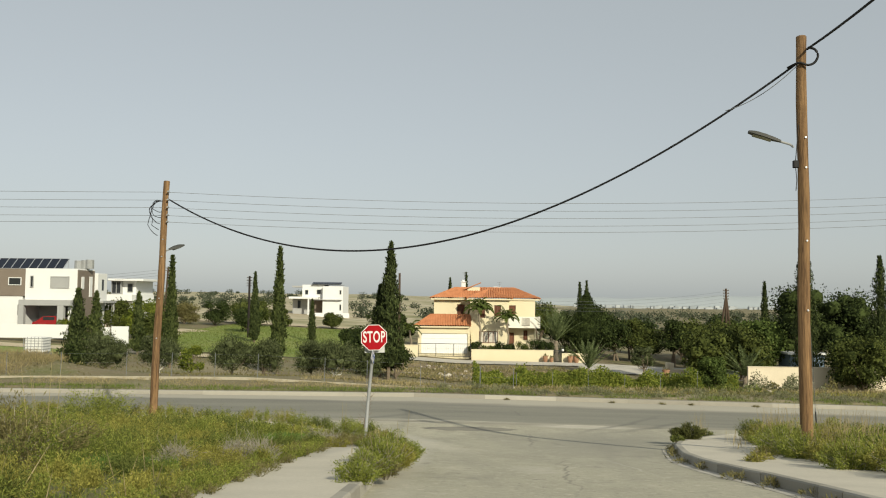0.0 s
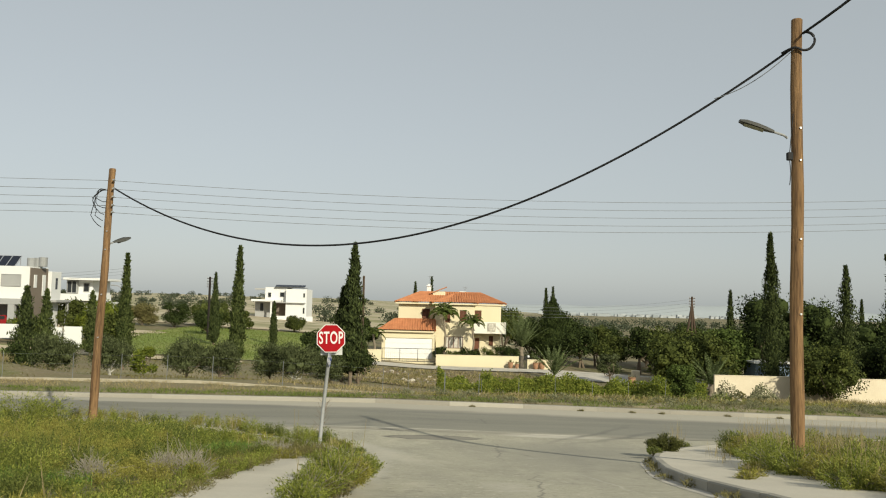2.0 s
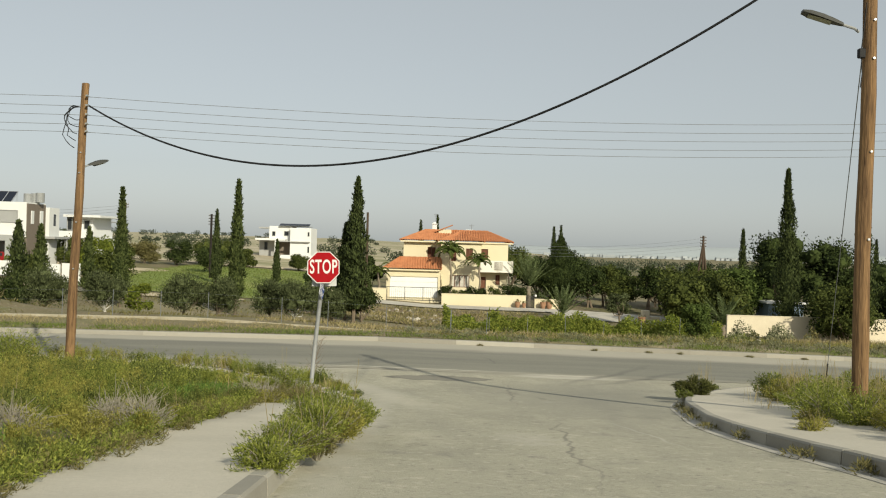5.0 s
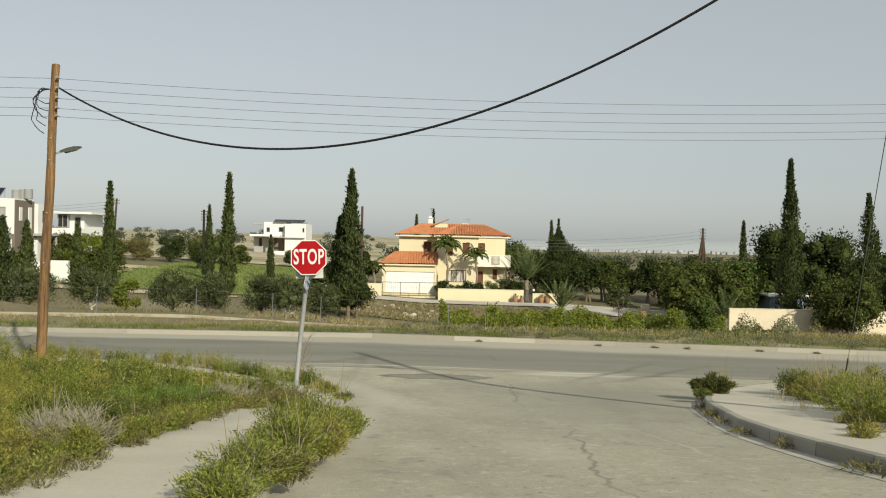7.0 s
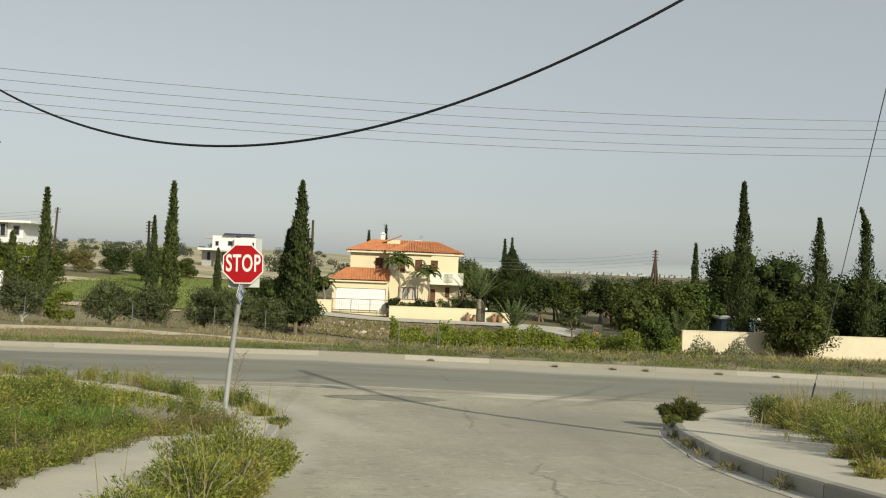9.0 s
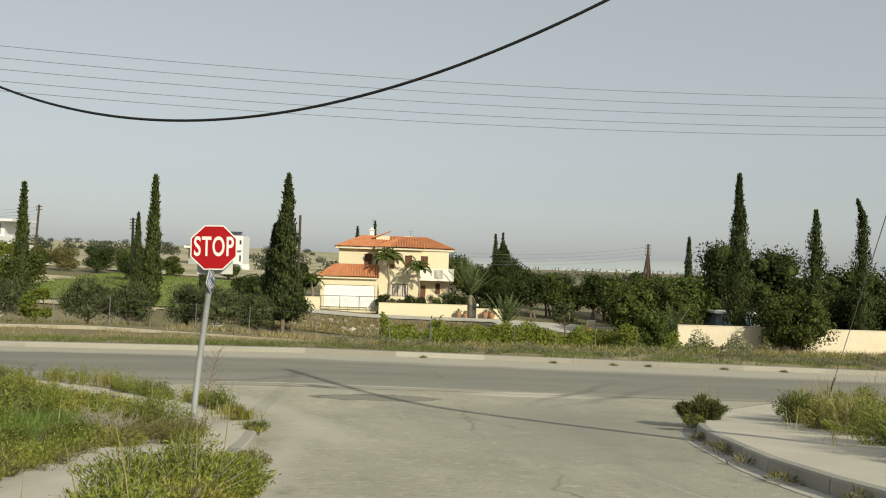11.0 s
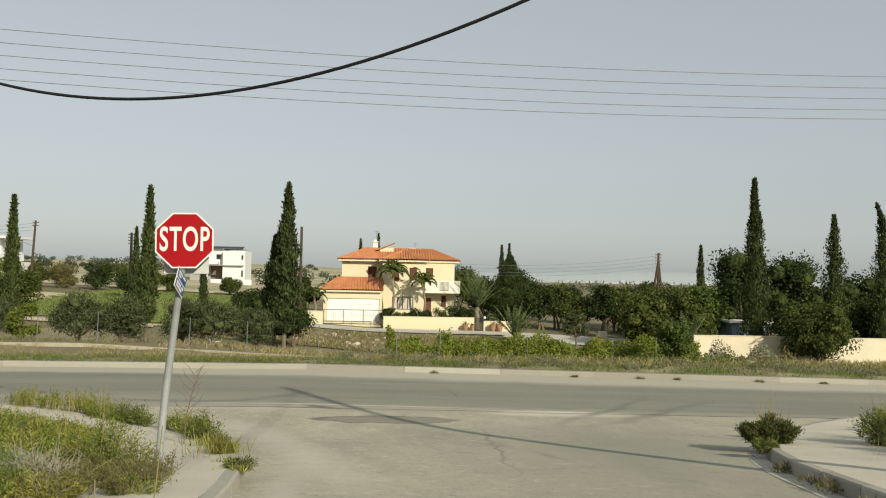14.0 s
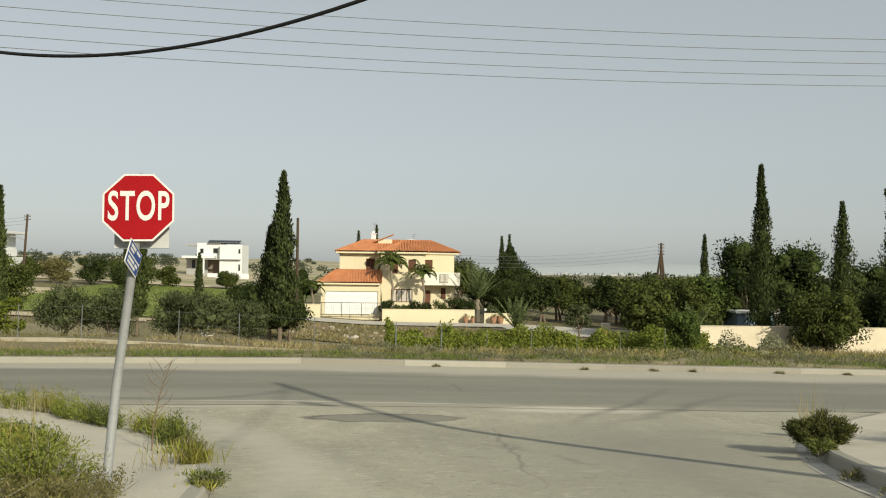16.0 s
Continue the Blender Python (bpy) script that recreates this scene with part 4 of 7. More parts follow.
def shutter_window(parent, x0, x1, y, z0, z1, name="shutter", material=M_BROWN):
    """Two slatted leaves in a frame, set in a recess."""
    w = part("window", boxes((x0, x0 + 0.05, y - 0.02, y + 0.1, z0, z1), (x1 - 0.05, x1, y - 0.02, y + 0.1, z0, z1), (x0, x1, y - 0.02, y + 0.1, z1 - 0.05, z1), (x0, x1, y - 0.02, y + 0.1, z0, z0 + 0.05)), material, parent)
    m = (x0 + x1) / 2
    for a, b in ((x0 + 0.055, m - 0.005), (m + 0.005, x1 - 0.055)):
        bm = bmesh.new()
        n = 9
        for k in range(n):
            zz = z0 + 0.06 + (z1 - z0 - 0.12) * k / n
            box(bm, a, b, y + 0.0, y + 0.03, zz, zz + (z1 - z0 - 0.12) / n * 0.82)
        box(bm, a, b, y + 0.035, y + 0.05, z0 + 0.05, z1 - 0.05)
        part(name, bm, material, w)
    return w


def pane_window(parent, x0, x1, y, z0, z1, n=1, frame_mat=M_ALU, glass=M_DARKGLASS):
    bm = boxes((x0, x1, y - 0.03, y + 0.06, z1 - 0.07, z1), (x0, x1, y - 0.03, y + 0.06, z0, z0 + 0.07))
    for k in range(n + 1):
        xx = x0 + (x1 - x0 - 0.07) * k / n
        box(bm, xx, xx + 0.07, y - 0.028, y + 0.06, z0 + 0.07, z1 - 0.07)
    w = part("window", bm, frame_mat, parent)
    for k in range(n):
        a = x0 + (x1 - x0 - 0.07) * k / n + 0.07
        b = x0 + (x1 - x0 - 0.07) * (k + 1) / n
        part("pane", boxes((a, b, y + 0.02, y + 0.035, z0 + 0.07, z1 - 0.07)), glass, w)
    return w


E0 = 2.72
M_BALC = mat("cream_white_render", (0.80, 0.77, 0.67), (0.74, 0.70, 0.60), rough=0.9, scale=1.2)
# left upper block, front wing, right block, garage
shell("wall", -1.85, 2.2, 79.4, 87, VZ - 0.4, E0, [(0.75, 1.62, 0.95, 2.2)], villa, label="cream rendered wall")
shutter_window(villa, 0.78, 1.59, 79.5, 0.98, 2.17)
shell("wall", 2.2, 6.4, 77.6, 87.1, VZ - 0.4, E0 - 0.02, [(3.25, 3.85, 0.75, 2.1), (4.85, 5.6, 0.95, 2.15), (3.2, 5.3, -2.0, -0.72)], villa, label="cream rendered wing")
shutter_window(villa, 3.28, 3.82, 77.7, 0.78, 2.07)
shutter_window(villa, 4.88, 5.57, 77.7, 0.98, 2.12)
pane_window(villa, 3.2, 5.3, 77.68, -2.0, -0.72, 4, M_BROWN, M_CURTAIN)
shell("wall", 6.4, 9.45, 79.0, 87.05, VZ - 0.4, E0 - 0.01, [(6.55, 7.3, 0.95, 2.15), (6.45, 7.15, -3.2, -0.85), (8.15, 8.65, -1.7, -0.6)], villa, label="cream rendered wall")
shutter_window(villa, 6.58, 7.27, 79.1, 0.98, 2.12)
d = part("door", boxes((6.5, 7.1, 79.06, 79.12, -3.2, -0.88), (6.56, 7.04, 79.04, 79.07, -2.1, -1.0), (6.56, 7.04, 79.04, 79.07, -3.1, -2.25)), M_BROWN, villa, "brown panelled front door")
part("door_handle", boxes((7.02, 7.05, 79.0, 79.03, -2.2, -2.0)), M_ALU, d)
shutter_window(villa, 8.18, 8.62, 79.1, -1.67, -0.63)
bal = part("balcony", boxes((6.42, 9.9, 77.5, 78.98, -0.32, -0.12), (6.42, 9.9, 77.5, 77.62, -0.12, 0.92), (9.78, 9.9, 77.62, 78.98, -0.12, 0.92), (6.42, 6.54, 77.62, 78.98, -0.12, 0.92)), M_BALC, villa, "cream white balcony with solid parapet")
# Dark sheet added on the parapet to stand for shaded gaps between balusters.
part("baluster_gap_shade", boxes((7.9, 8.75, 77.45, 77.49, -0.05, 0.8)), M_TAUPE, bal)
for k in range(7):
    part("baluster", boxes((7.92 + 0.12 * k, 7.98 + 0.12 * k, 77.40, 77.44, -0.02, 0.78)), M_BALC, bal)
hip_roof("roof", -1.85, 9.6, 79.2, 83.8, E0 + 0.14, 1.15, villa, 0.4)
hip_roof("roof", -1.85, 9.6, 84.7, 87.1, E0 + 0.14, 0.6, villa, 0.4)
hip_roof("roof", 2.2, 6.4, 77.6, 84, E0 + 0.15, 1.0, villa, 0.4)
shell("wall", -3.45, 2.19, 76.4, 79.38, VZ - 0.4, -0.28, [(-3.1, 1.95, -3.1, -0.95)], villa, label="cream garage wall")
gd = part("garage_door", boxes(*[(-3.08, 1.93, 76.5, 76.53, -3.1 + 0.53 * k, -3.1 + 0.53 * k + 0.515) for k in range(4)]), M_DOORW, villa, "white sectional garage door")
hip_roof("roof", -3.45, 1.8, 76.4, 79.0, -0.16, 1.15, villa, 0.38, gable_right=True)
# raised roof light, chimney, aerials
rl = part("raised_gable", boxes((1.9, 3.3, 80.6, 82.4, 3.3, 4.15)), M_WALL, villa)
bm = bmesh.new()
vv = [bm.verts.new(p) for p in ((1.55, 80.4, 3.85), (3.45, 80.4, 4.62), (3.45, 82.6, 4.62), (1.55, 82.6, 3.85))]
bm.faces.new(vv)
r = bmesh.ops.extrude_face_region(bm, geom=list(bm.faces))
bmesh.ops.translate(bm, vec=(0, 0, 0.1), verts=[g for g in r["geom"] if isinstance(g, bmesh.types.BMVert)])
part("lean_roof", bm, M_ROOF, villa, "small orange lean-to roof")
ch = part("chimney", boxes((1.2, 1.7, 81.5, 82, 3.4, 4.72), (1.12, 1.78, 81.42, 82.08, 4.72, 4.8), bevel=0.01), M_WHITE, villa, "white chimney with cap")
part("cowl", boxes((1.3, 1.6, 81.6, 81.9, 4.8, 4.98)), M_WHITE, ch)
for ax, az, h in ((1.55, 4.9, 1.0), (5.55, 3.7, 1.1)):
    v, f = merge(tube([(ax, 81.7, az), (ax, 81.7, az + h)], 0.02, 5), tube([(ax - 0.25, 81.7, az + h * 0.9), (ax + 0.25, 81.7, az + h * 0.95)], 0.015, 5), tube([(ax - 0.18, 81.7, az + h * 0.75), (ax + 0.2, 81.7, az + h * 0.78)], 0.015, 5))
    raw("aerial", v, f, M_WIRE, villa)
part("water_tank", boxes((4.9, 5.75, 83, 83.9, 3.9, 4.25), bevel=0.05), M_TANK, villa)

def garden_wall(name, x0, x1, y, z0, z1, label):
    ob = tagged(part(name, boxes((x0, x1, y, y + 0.2, z0 - 0.5, z1), (x0 - 0.02, x1 + 0.02, y - 0.03, y + 0.23, z1, z1 + 0.06), bevel=0.01), M_WALL), label, "wall")
    return ob


garden_wall("garden_wall", -8.8, -2.75, 74.2, -3.2, -2.15, "cream rendered garden wall")
garden_wall("garden_wall", 2.95, 11.6, 74.2, -3.7, -2.55, "cream rendered garden wall before the villa")
garden_wall("garden_wall", 12.5, 15.2, 74.2, -3.9, -2.85, "cream rendered garden wall beside the pedestrian gate")
gate = thing("gate", 0.6, 0, 0, "black iron sliding gate before the garage", "gate")
part("gate_frame", boxes((-3.3, 2.3, 74.28, 74.33, -1.98, -1.93), (-3.3, 2.3, 74.28, 74.33, -3.3, -3.24), (-3.3, -3.25, 74.28, 74.33, -3.24, -1.98), (2.25, 2.3, 74.28, 74.33, -3.24, -1.98), (-1.45, -1.4, 74.28, 74.33, -3.24, -1.98), (0.42, 0.47, 74.28, 74.33, -3.24, -1.98)), M_IRON, gate)
for k in range(26):
    x = -3.2 + 0.21 * k
    part("bar", boxes((x, x + 0.012, 74.3, 74.312, -3.24, -1.98)), M_IRON, gate)
gate2 = thing("garden_gate", 0.6, 0, 0, "dark iron pedestrian gate with a white lamp beside it", "gate")
part("gate_frame", boxes((11.05, 11.1, 74.3, 74.34, -3.9, -2.5), (11.8, 11.85, 74.3, 74.34, -3.9, -2.5), (11.1, 11.8, 74.3, 74.34, -2.55, -2.5)), M_IRON, gate2)
for k in range(8):
    part("bar", boxes((11.14 + 0.085 * k, 11.18 + 0.085 * k, 74.31, 74.33, -3.9, -2.55)), M_IRON, gate2)
lampw = thing("gate_lamp", 12.6, 74.3, -2.79, "white globe lamp on the garden wall", "lamp")
bm = bmesh.new()
bmesh.ops.create_icosphere(bm, subdivisions=2, radius=0.14, matrix=Matrix.Translation((0, 0, 0.3)))
part("globe", bm, M_WHITE, lampw)
part("stem", boxes((-0.04, 0.04, -0.04, 0.04, 0.0, 0.2)), M_IRON, lampw)


def pot(x, y, z, s):
    ob = thing("plant_pot", x, y, z, "terracotta plant pot on the drive", "plant pot", "pots by the garden wall")
    prof = [(0.16, 0), (0.24, 0.25), (0.26, 0.45), (0.24, 0.5), (0.29, 0.54), (0.29, 0.6), (0.25, 0.6), (0.22, 0.5)]
    vs, fs = [], []
    for r, h in prof:
        vs += [(r * s * math.cos(k * math.pi / 6), r * s * math.sin(k * math.pi / 6), h * s) for k in range(12)]
    for j in range(len(prof) - 1):
        fs += [(j * 12 + k, j * 12 + (k + 1) % 12, (j + 1) * 12 + (k + 1) % 12, (j + 1) * 12 + k) for k in range(12)]
    fs.append(tuple(range(12))[::-1])
    raw("pot", vs, fs, M_TERRA, ob, smooth=False)
    rng = np.random.default_rng(int(x * 7))
    c = rng.normal(size=(60, 3)) * [0.12, 0.12, 0.1] * s + [0, 0, 0.62 * s]
    leaf_object("plant", [leaves(c, rng.normal(size=(60, 3)) + [0, 0, 0.8], 0.16, 0.06, rng)], M_BROWNBUSH, ob)


for x, s in ((10.7, 1.0), (11.35, 0.8), (13.3, 1.1), (13.95, 1.2)):
    pot(x, 73.6, land_z(x, 73.6) + 0.1, s)
pot(20.6, 62, land_z(20.6, 62) + 0.1, 1.25)


# ---- modern white houses ----
def modern_house(name, x, y, label, blocks, windows, extra=()):
    """Flat-roofed blocks with parapets: blocks are (part name, material, x0, x1, y0, y1, z0, z1)."""
    ob = thing(name, 0, 0, 0, label, "house")
    for nm, material, x0, x1, y0, y1, z0, z1 in blocks:
        part(nm, boxes((x + x0, x + x1, y + y0, y + y1, z0, z1), bevel=0.02), material, ob)
    for x0, x1, yy, z0, z1, n, fm, gl in windows:
        pane_window(ob, x + x0, x + x1, y + yy, z0, z1, n, fm, gl)
    return ob


B = -1.7
hl = modern_house("modern_house", -45.1, 70, "large white and taupe flat-roofed modern house", [
    ("wall", M_TAUPE, -6, 2.1, 0.0, 9, 2.64, 5.45), ("wall", M_WHITE, 2.1, 7.5, 0.05, 4.2, 2.1, 5.5), ("wall", M_WHITE, -6, 1.85, 0.1, 9, B - 0.5, 2.64),
    ("canopy_beam", M_GREYR, 1.85, 7.2, -0.7, 0.6, 1.7, 2.28), ("floor_slab", M_GREYR, 2.1, 7.25, -0.65, 4.1, B - 0.5, B + 0.97), ("column", M_GREYR, 1.85, 2.4, -0.7, -0.2, B - 0.5, 1.7), ("column", M_GREYR, 5.85, 6.5, -0.7, -0.2, B - 0.5, 1.7),
    ("inner_wall", M_GREYR, 2.1, 7.2, 3.2, 4.1, B - 0.5, 2.1), ("wall", M_WHITE, 6.5, 7.3, 0.3, 4.1, B - 0.5, 2.1),
    ("side_wall", M_TAUPE, 7.3, 7.56, 0.1, 4.15, B - 0.5, 5.38), ("window_frame", M_WHITE, 7.5, 7.62, 0.9, 1.5, 3.4, 4.7), ("window_frame", M_WHITE, 7.5, 7.62, 2.8, 3.5, 2.6, 4.75), ("wall", M_WHITE, 3, 7.9, 4.2, 6.6, 2.1, 5.15), ("wall", M_WHITE, 3, 7.7, 4.6, 6.6, B - 0.5, 1.95), ("window_glass", M_DARKGLASS, 7.85, 7.93, 5.2, 5.7, 3.3, 4.5), ("slab", M_GREYR, 3, 8.6, 3.9, 7.6, 1.95, 2.2), ("column", M_GREYR, 8.2, 8.5, 7.2, 7.5, B - 0.5, 1.95)], [
    (0.4, 1.75, -0.06, 3.75, 4.55, 1, M_WHITE, M_DARKGLASS), (2.65, 3.0, -0.02, 3.55, 4.75, 1, M_GREYR, M_DARKGLASS), (4.75, 6.7, -0.02, 3.5, 4.7, 1, M_GREYR, M_GREYR),
    (1.4, 1.82, 0.04, 0.7, 1.75, 1, M_GREYR, M_DARKGLASS), (4.5, 5.7, 3.12, 0.4, 1.6, 1, M_GREYR, M_DARKGLASS)])
for k in range(9):
    x = -47.6 + 0.92 * k
    bm = boxes((-0.42, 0.42, -0.9, 0.9, -0.03, 0.03))
    bmesh.ops.transform(bm, matrix=pose(x, 72.2, 6.05, 38, 0, 0) @ pose(0, 0, 0), verts=bm.verts)
    pn = part("solar_panel", bm, M_PANEL, hl)
    bm = boxes((-0.46, -0.42, -0.92, 0.92, -0.04, 0.05), (0.42, 0.46, -0.92, 0.92, -0.04, 0.05), (-0.42, 0.42, -0.92, -0.88, -0.04, 0.05), (-0.42, 0.42, 0.88, 0.92, -0.04, 0.05))
    bmesh.ops.transform(bm, matrix=pose(x, 72.2, 6.05, 38, 0, 0), verts=bm.verts)
    part("panel_frame", bm, M_ALU, pn)
    for lx in (x - 0.4, x + 0.36):
        part("panel_leg", boxes((lx, lx + 0.04, 72.8, 72.84, 5.45, 6.5)), M_ALU, pn)
for k in range(3):
    bm = bmesh.new()
    bmesh.ops.create_cone(bm, cap_ends=True, segments=14, radius1=0.42, radius2=0.42, depth=0.95, matrix=Matrix.Translation((-38.6 + 0.6 * k, 72.5 + 0.3 * (k % 2), 5.95 + 0.05 * k)))
    part("water_tank", bm, M_GALV, hl)
hl2 = modern_house("modern_house", -46.8, 100, "white flat-roofed house with a deep canopy", [
    ("roof_slab", M_WHITE, 0, 4.9, 0, 8, 4.75, 5.05), ("wall", M_GREYR, 0.1, 1.5, 1, 8, 2.9, 4.75), ("wall", M_WHITE, 1.5, 3.4, 1.5, 8, 2.7, 4.75), ("balcony", M_WHITE, -0.5, 3.6, -0.5, 8, 2.0, 2.9), ("wall", M_WHITE, -0.5, 5.2, 0.5, 8, -2.5, 1.9)],
    [(0.2, 1.5, 0.9, 3.0, 4.65, 2, M_GREYR, M_DARKGLASS), (2.2, 3.0, 1.4, 3.2, 4.4, 1, M_GREYR, M_DARKGLASS)])
for x0, x1, z in ((-60, -35.4, 0.0), (-33, -31.4, -0.2), (-31.2, -29.6, -0.1)):
    tagged(part("boundary_wall", boxes((x0, x1, 63.4, 63.6, land_z(x0, 63.5) - 0.6, z)), M_WHITE), "white rendered boundary wall", "wall", "boundary walls")
far = modern_house("modern_house", -50.6, 165, "small distant white flat-roofed house on a rise", [
    ("wall", M_WHITE, 22.9, 27.2, 0, 9, -1.6, 5.0), ("wall", M_WHITE, 18.3, 22.9, 1.5, 9, 2.2, 5.3), ("roof_slab", M_GREYR, 16.2, 18.3, 1, 6, 4.7, 5.05), ("roof_slab", M_GREYR, 20.3, 26.4, 1.2, 8, 5.28, 5.42),
    ("wall", M_GREYR, 16.0, 20.1, 3, 9, -1.6, 2.3), ("slab", M_WHITE, 15.8, 22.0, -0.5, 9, 2.3, 2.75), ("column", M_WHITE, 19.8, 20.1, -0.4, 0.0, -1.6, 2.3), ("inner_wall", M_TAUPE, 20.1, 22.9, 3.5, 9, -1.6, 2.2), ("slab", M_GREYR, 20.2, 27.0, -0.6, 0, 2.05, 2.2)],
    [(18.9, 19.6, 1.42, 3.2, 4.2, 1, M_GREYR, M_DARKGLASS), (21.4, 22.3, 1.42, 3.3, 4.3, 1, M_GREYR, M_DARKGLASS), (26.5, 26.9, -0.06, 3.3, 4.2, 1, M_GREYR, M_DARKGLASS), (26.5, 26.9, -0.06, -0.1, 1.2, 1, M_GREYR, M_DARKGLASS), (17.0, 17.8, 2.94, 0.2, 2.0, 1, M_GREYR, M_DARKGLASS)])
for k in range(8):
    bm = boxes((-0.36, 0.36, -0.8, 0.8, -0.04, 0.04))
    bmesh.ops.transform(bm, matrix=pose(-50.6 + 20.9 + 0.78 * k, 166.4, 5.66, 13, 0, 0), verts=bm.verts)
    pn = part("solar_panel", bm, M_PANEL, far)
    part("panel_leg", boxes((-50.6 + 20.88 + 0.78 * k, -50.6 + 20.92 + 0.78 * k, 166.9, 166.95, 5.4, 5.74)), M_ALU, pn)
tagged(part("boundary_wall", boxes((-29.2, -21.5, 161, 161.3, -2.9, -0.55)), M_WHITE), "white boundary wall of the distant house", "wall", "boundary walls")

# red car under the canopy
car = thing("car", -40.5, 70.6, B + 0.98, "small red hatchback parked under a canopy", "car", rz=4)
car.matrix_basis = car.matrix_basis @ Matrix.Diagonal((0.82, 0.95, 0.95, 1))
bm = bmesh.new()
prof = [(-1.9, 0.35), (-1.9, 0.75), (-1.2, 0.92), (-0.6, 1.38), (0.9, 1.42), (1.6, 1.0), (1.9, 0.9), (1.92, 0.35)]
l = [bm.verts.new((px, -0.8, pz)) for px, pz in prof]
r_ = [bm.verts.new((px, 0.8, pz)) for px, pz in prof]
bm.faces.new(l)
bm.faces.new(r_[::-1])
for k in range(len(prof)):
    k2 = (k + 1) % len(prof)
    bm.faces.new((l[k2], l[k], r_[k], r_[k2]))
bmesh.ops.bevel(bm, geom=list(bm.edges), offset=0.06, segments=2, affect="EDGES")
part("body", bm, M_CARRED, car)
part("side_window", boxes((-0.55, 0.85, -0.83, -0.79, 0.98, 1.32), bevel=0.01), M_DARKGLASS, car)
for wx in (-1.2, 1.2):
    for wy in (-0.75, 0.75):
        bm = bmesh.new()
        bmesh.ops.create_cone(bm, cap_ends=True, segments=18, radius1=0.3, radius2=0.3, depth=0.2, matrix=pose(wx, wy, 0.3, 90))
        part("wheel", bm, M_RUBBER, car)

# caged water container and a stick leaning on it
ibc = thing("water_container", -21.2, 28.9, land_z(-21.2, 28.9) + 0.1, "white plastic water container in a metal cage", "container")
part("tank", boxes((-0.5, 0.5, -0.5, 0.5, 0.14, 1.0), bevel=0.06), M_TANK, ibc)
for k in range(6):
    zz = 0.2 + 0.15 * k
    part("cage_bar", boxes((-0.54, 0.54, -0.54, -0.52, zz, zz + 0.02), (0.52, 0.54, -0.52, 0.54, zz, zz + 0.02)), M_GALV, ibc)
    xx = -0.52 + 0.2 * k
    part("cage_bar", boxes((xx, xx + 0.02, -0.56, -0.54, 0.1, 1.02)), M_GALV, ibc)
part("pallet", boxes((-0.55, 0.55, -0.55, 0.55, 0, 0.12)), M_GALV, ibc)

# long pale wall on the right, in two lengths, with a small stone gatepost
for x0, x1, z1 in ((25.1, 33.6, -2.40), (33.9, 60, -2.45)):
    tagged(part("boundary_wall", boxes((x0, x1, 52.9, 53.12, land_z(x0, 53) - 0.6, z1), (x0 - 0.02, x1 + 0.02, 52.87, 53.15, z1, z1 + 0.05), bevel=0.01), M_WALL2), "long pale cream rendered boundary wall", "wall", "boundary walls")
tagged(part("gatepost", boxes((21.6, 22.3, 66, 66.6, -5, -3.1), (22.3, 23.3, 66.1, 66.5, -5, -3.7), bevel=0.03), M_WALL2), "pale stone gatepost beside the drive", "gatepost")
shed = thing("garden_shed", 34.2, 64, land_z(34.2, 64), "small blue-grey shed among the trees", "shed")
part("wall", boxes((-1.6, 1.6, 0, 3, 0, 2.6)), mat("blue_grey_metal", (0.20, 0.27, 0.33), (0.15, 0.2, 0.26), rough=0.6), shed)
part("roof", boxes((-1.9, 1.9, -0.4, 3.3, 2.6, 2.75)), M_WHITE, shed)


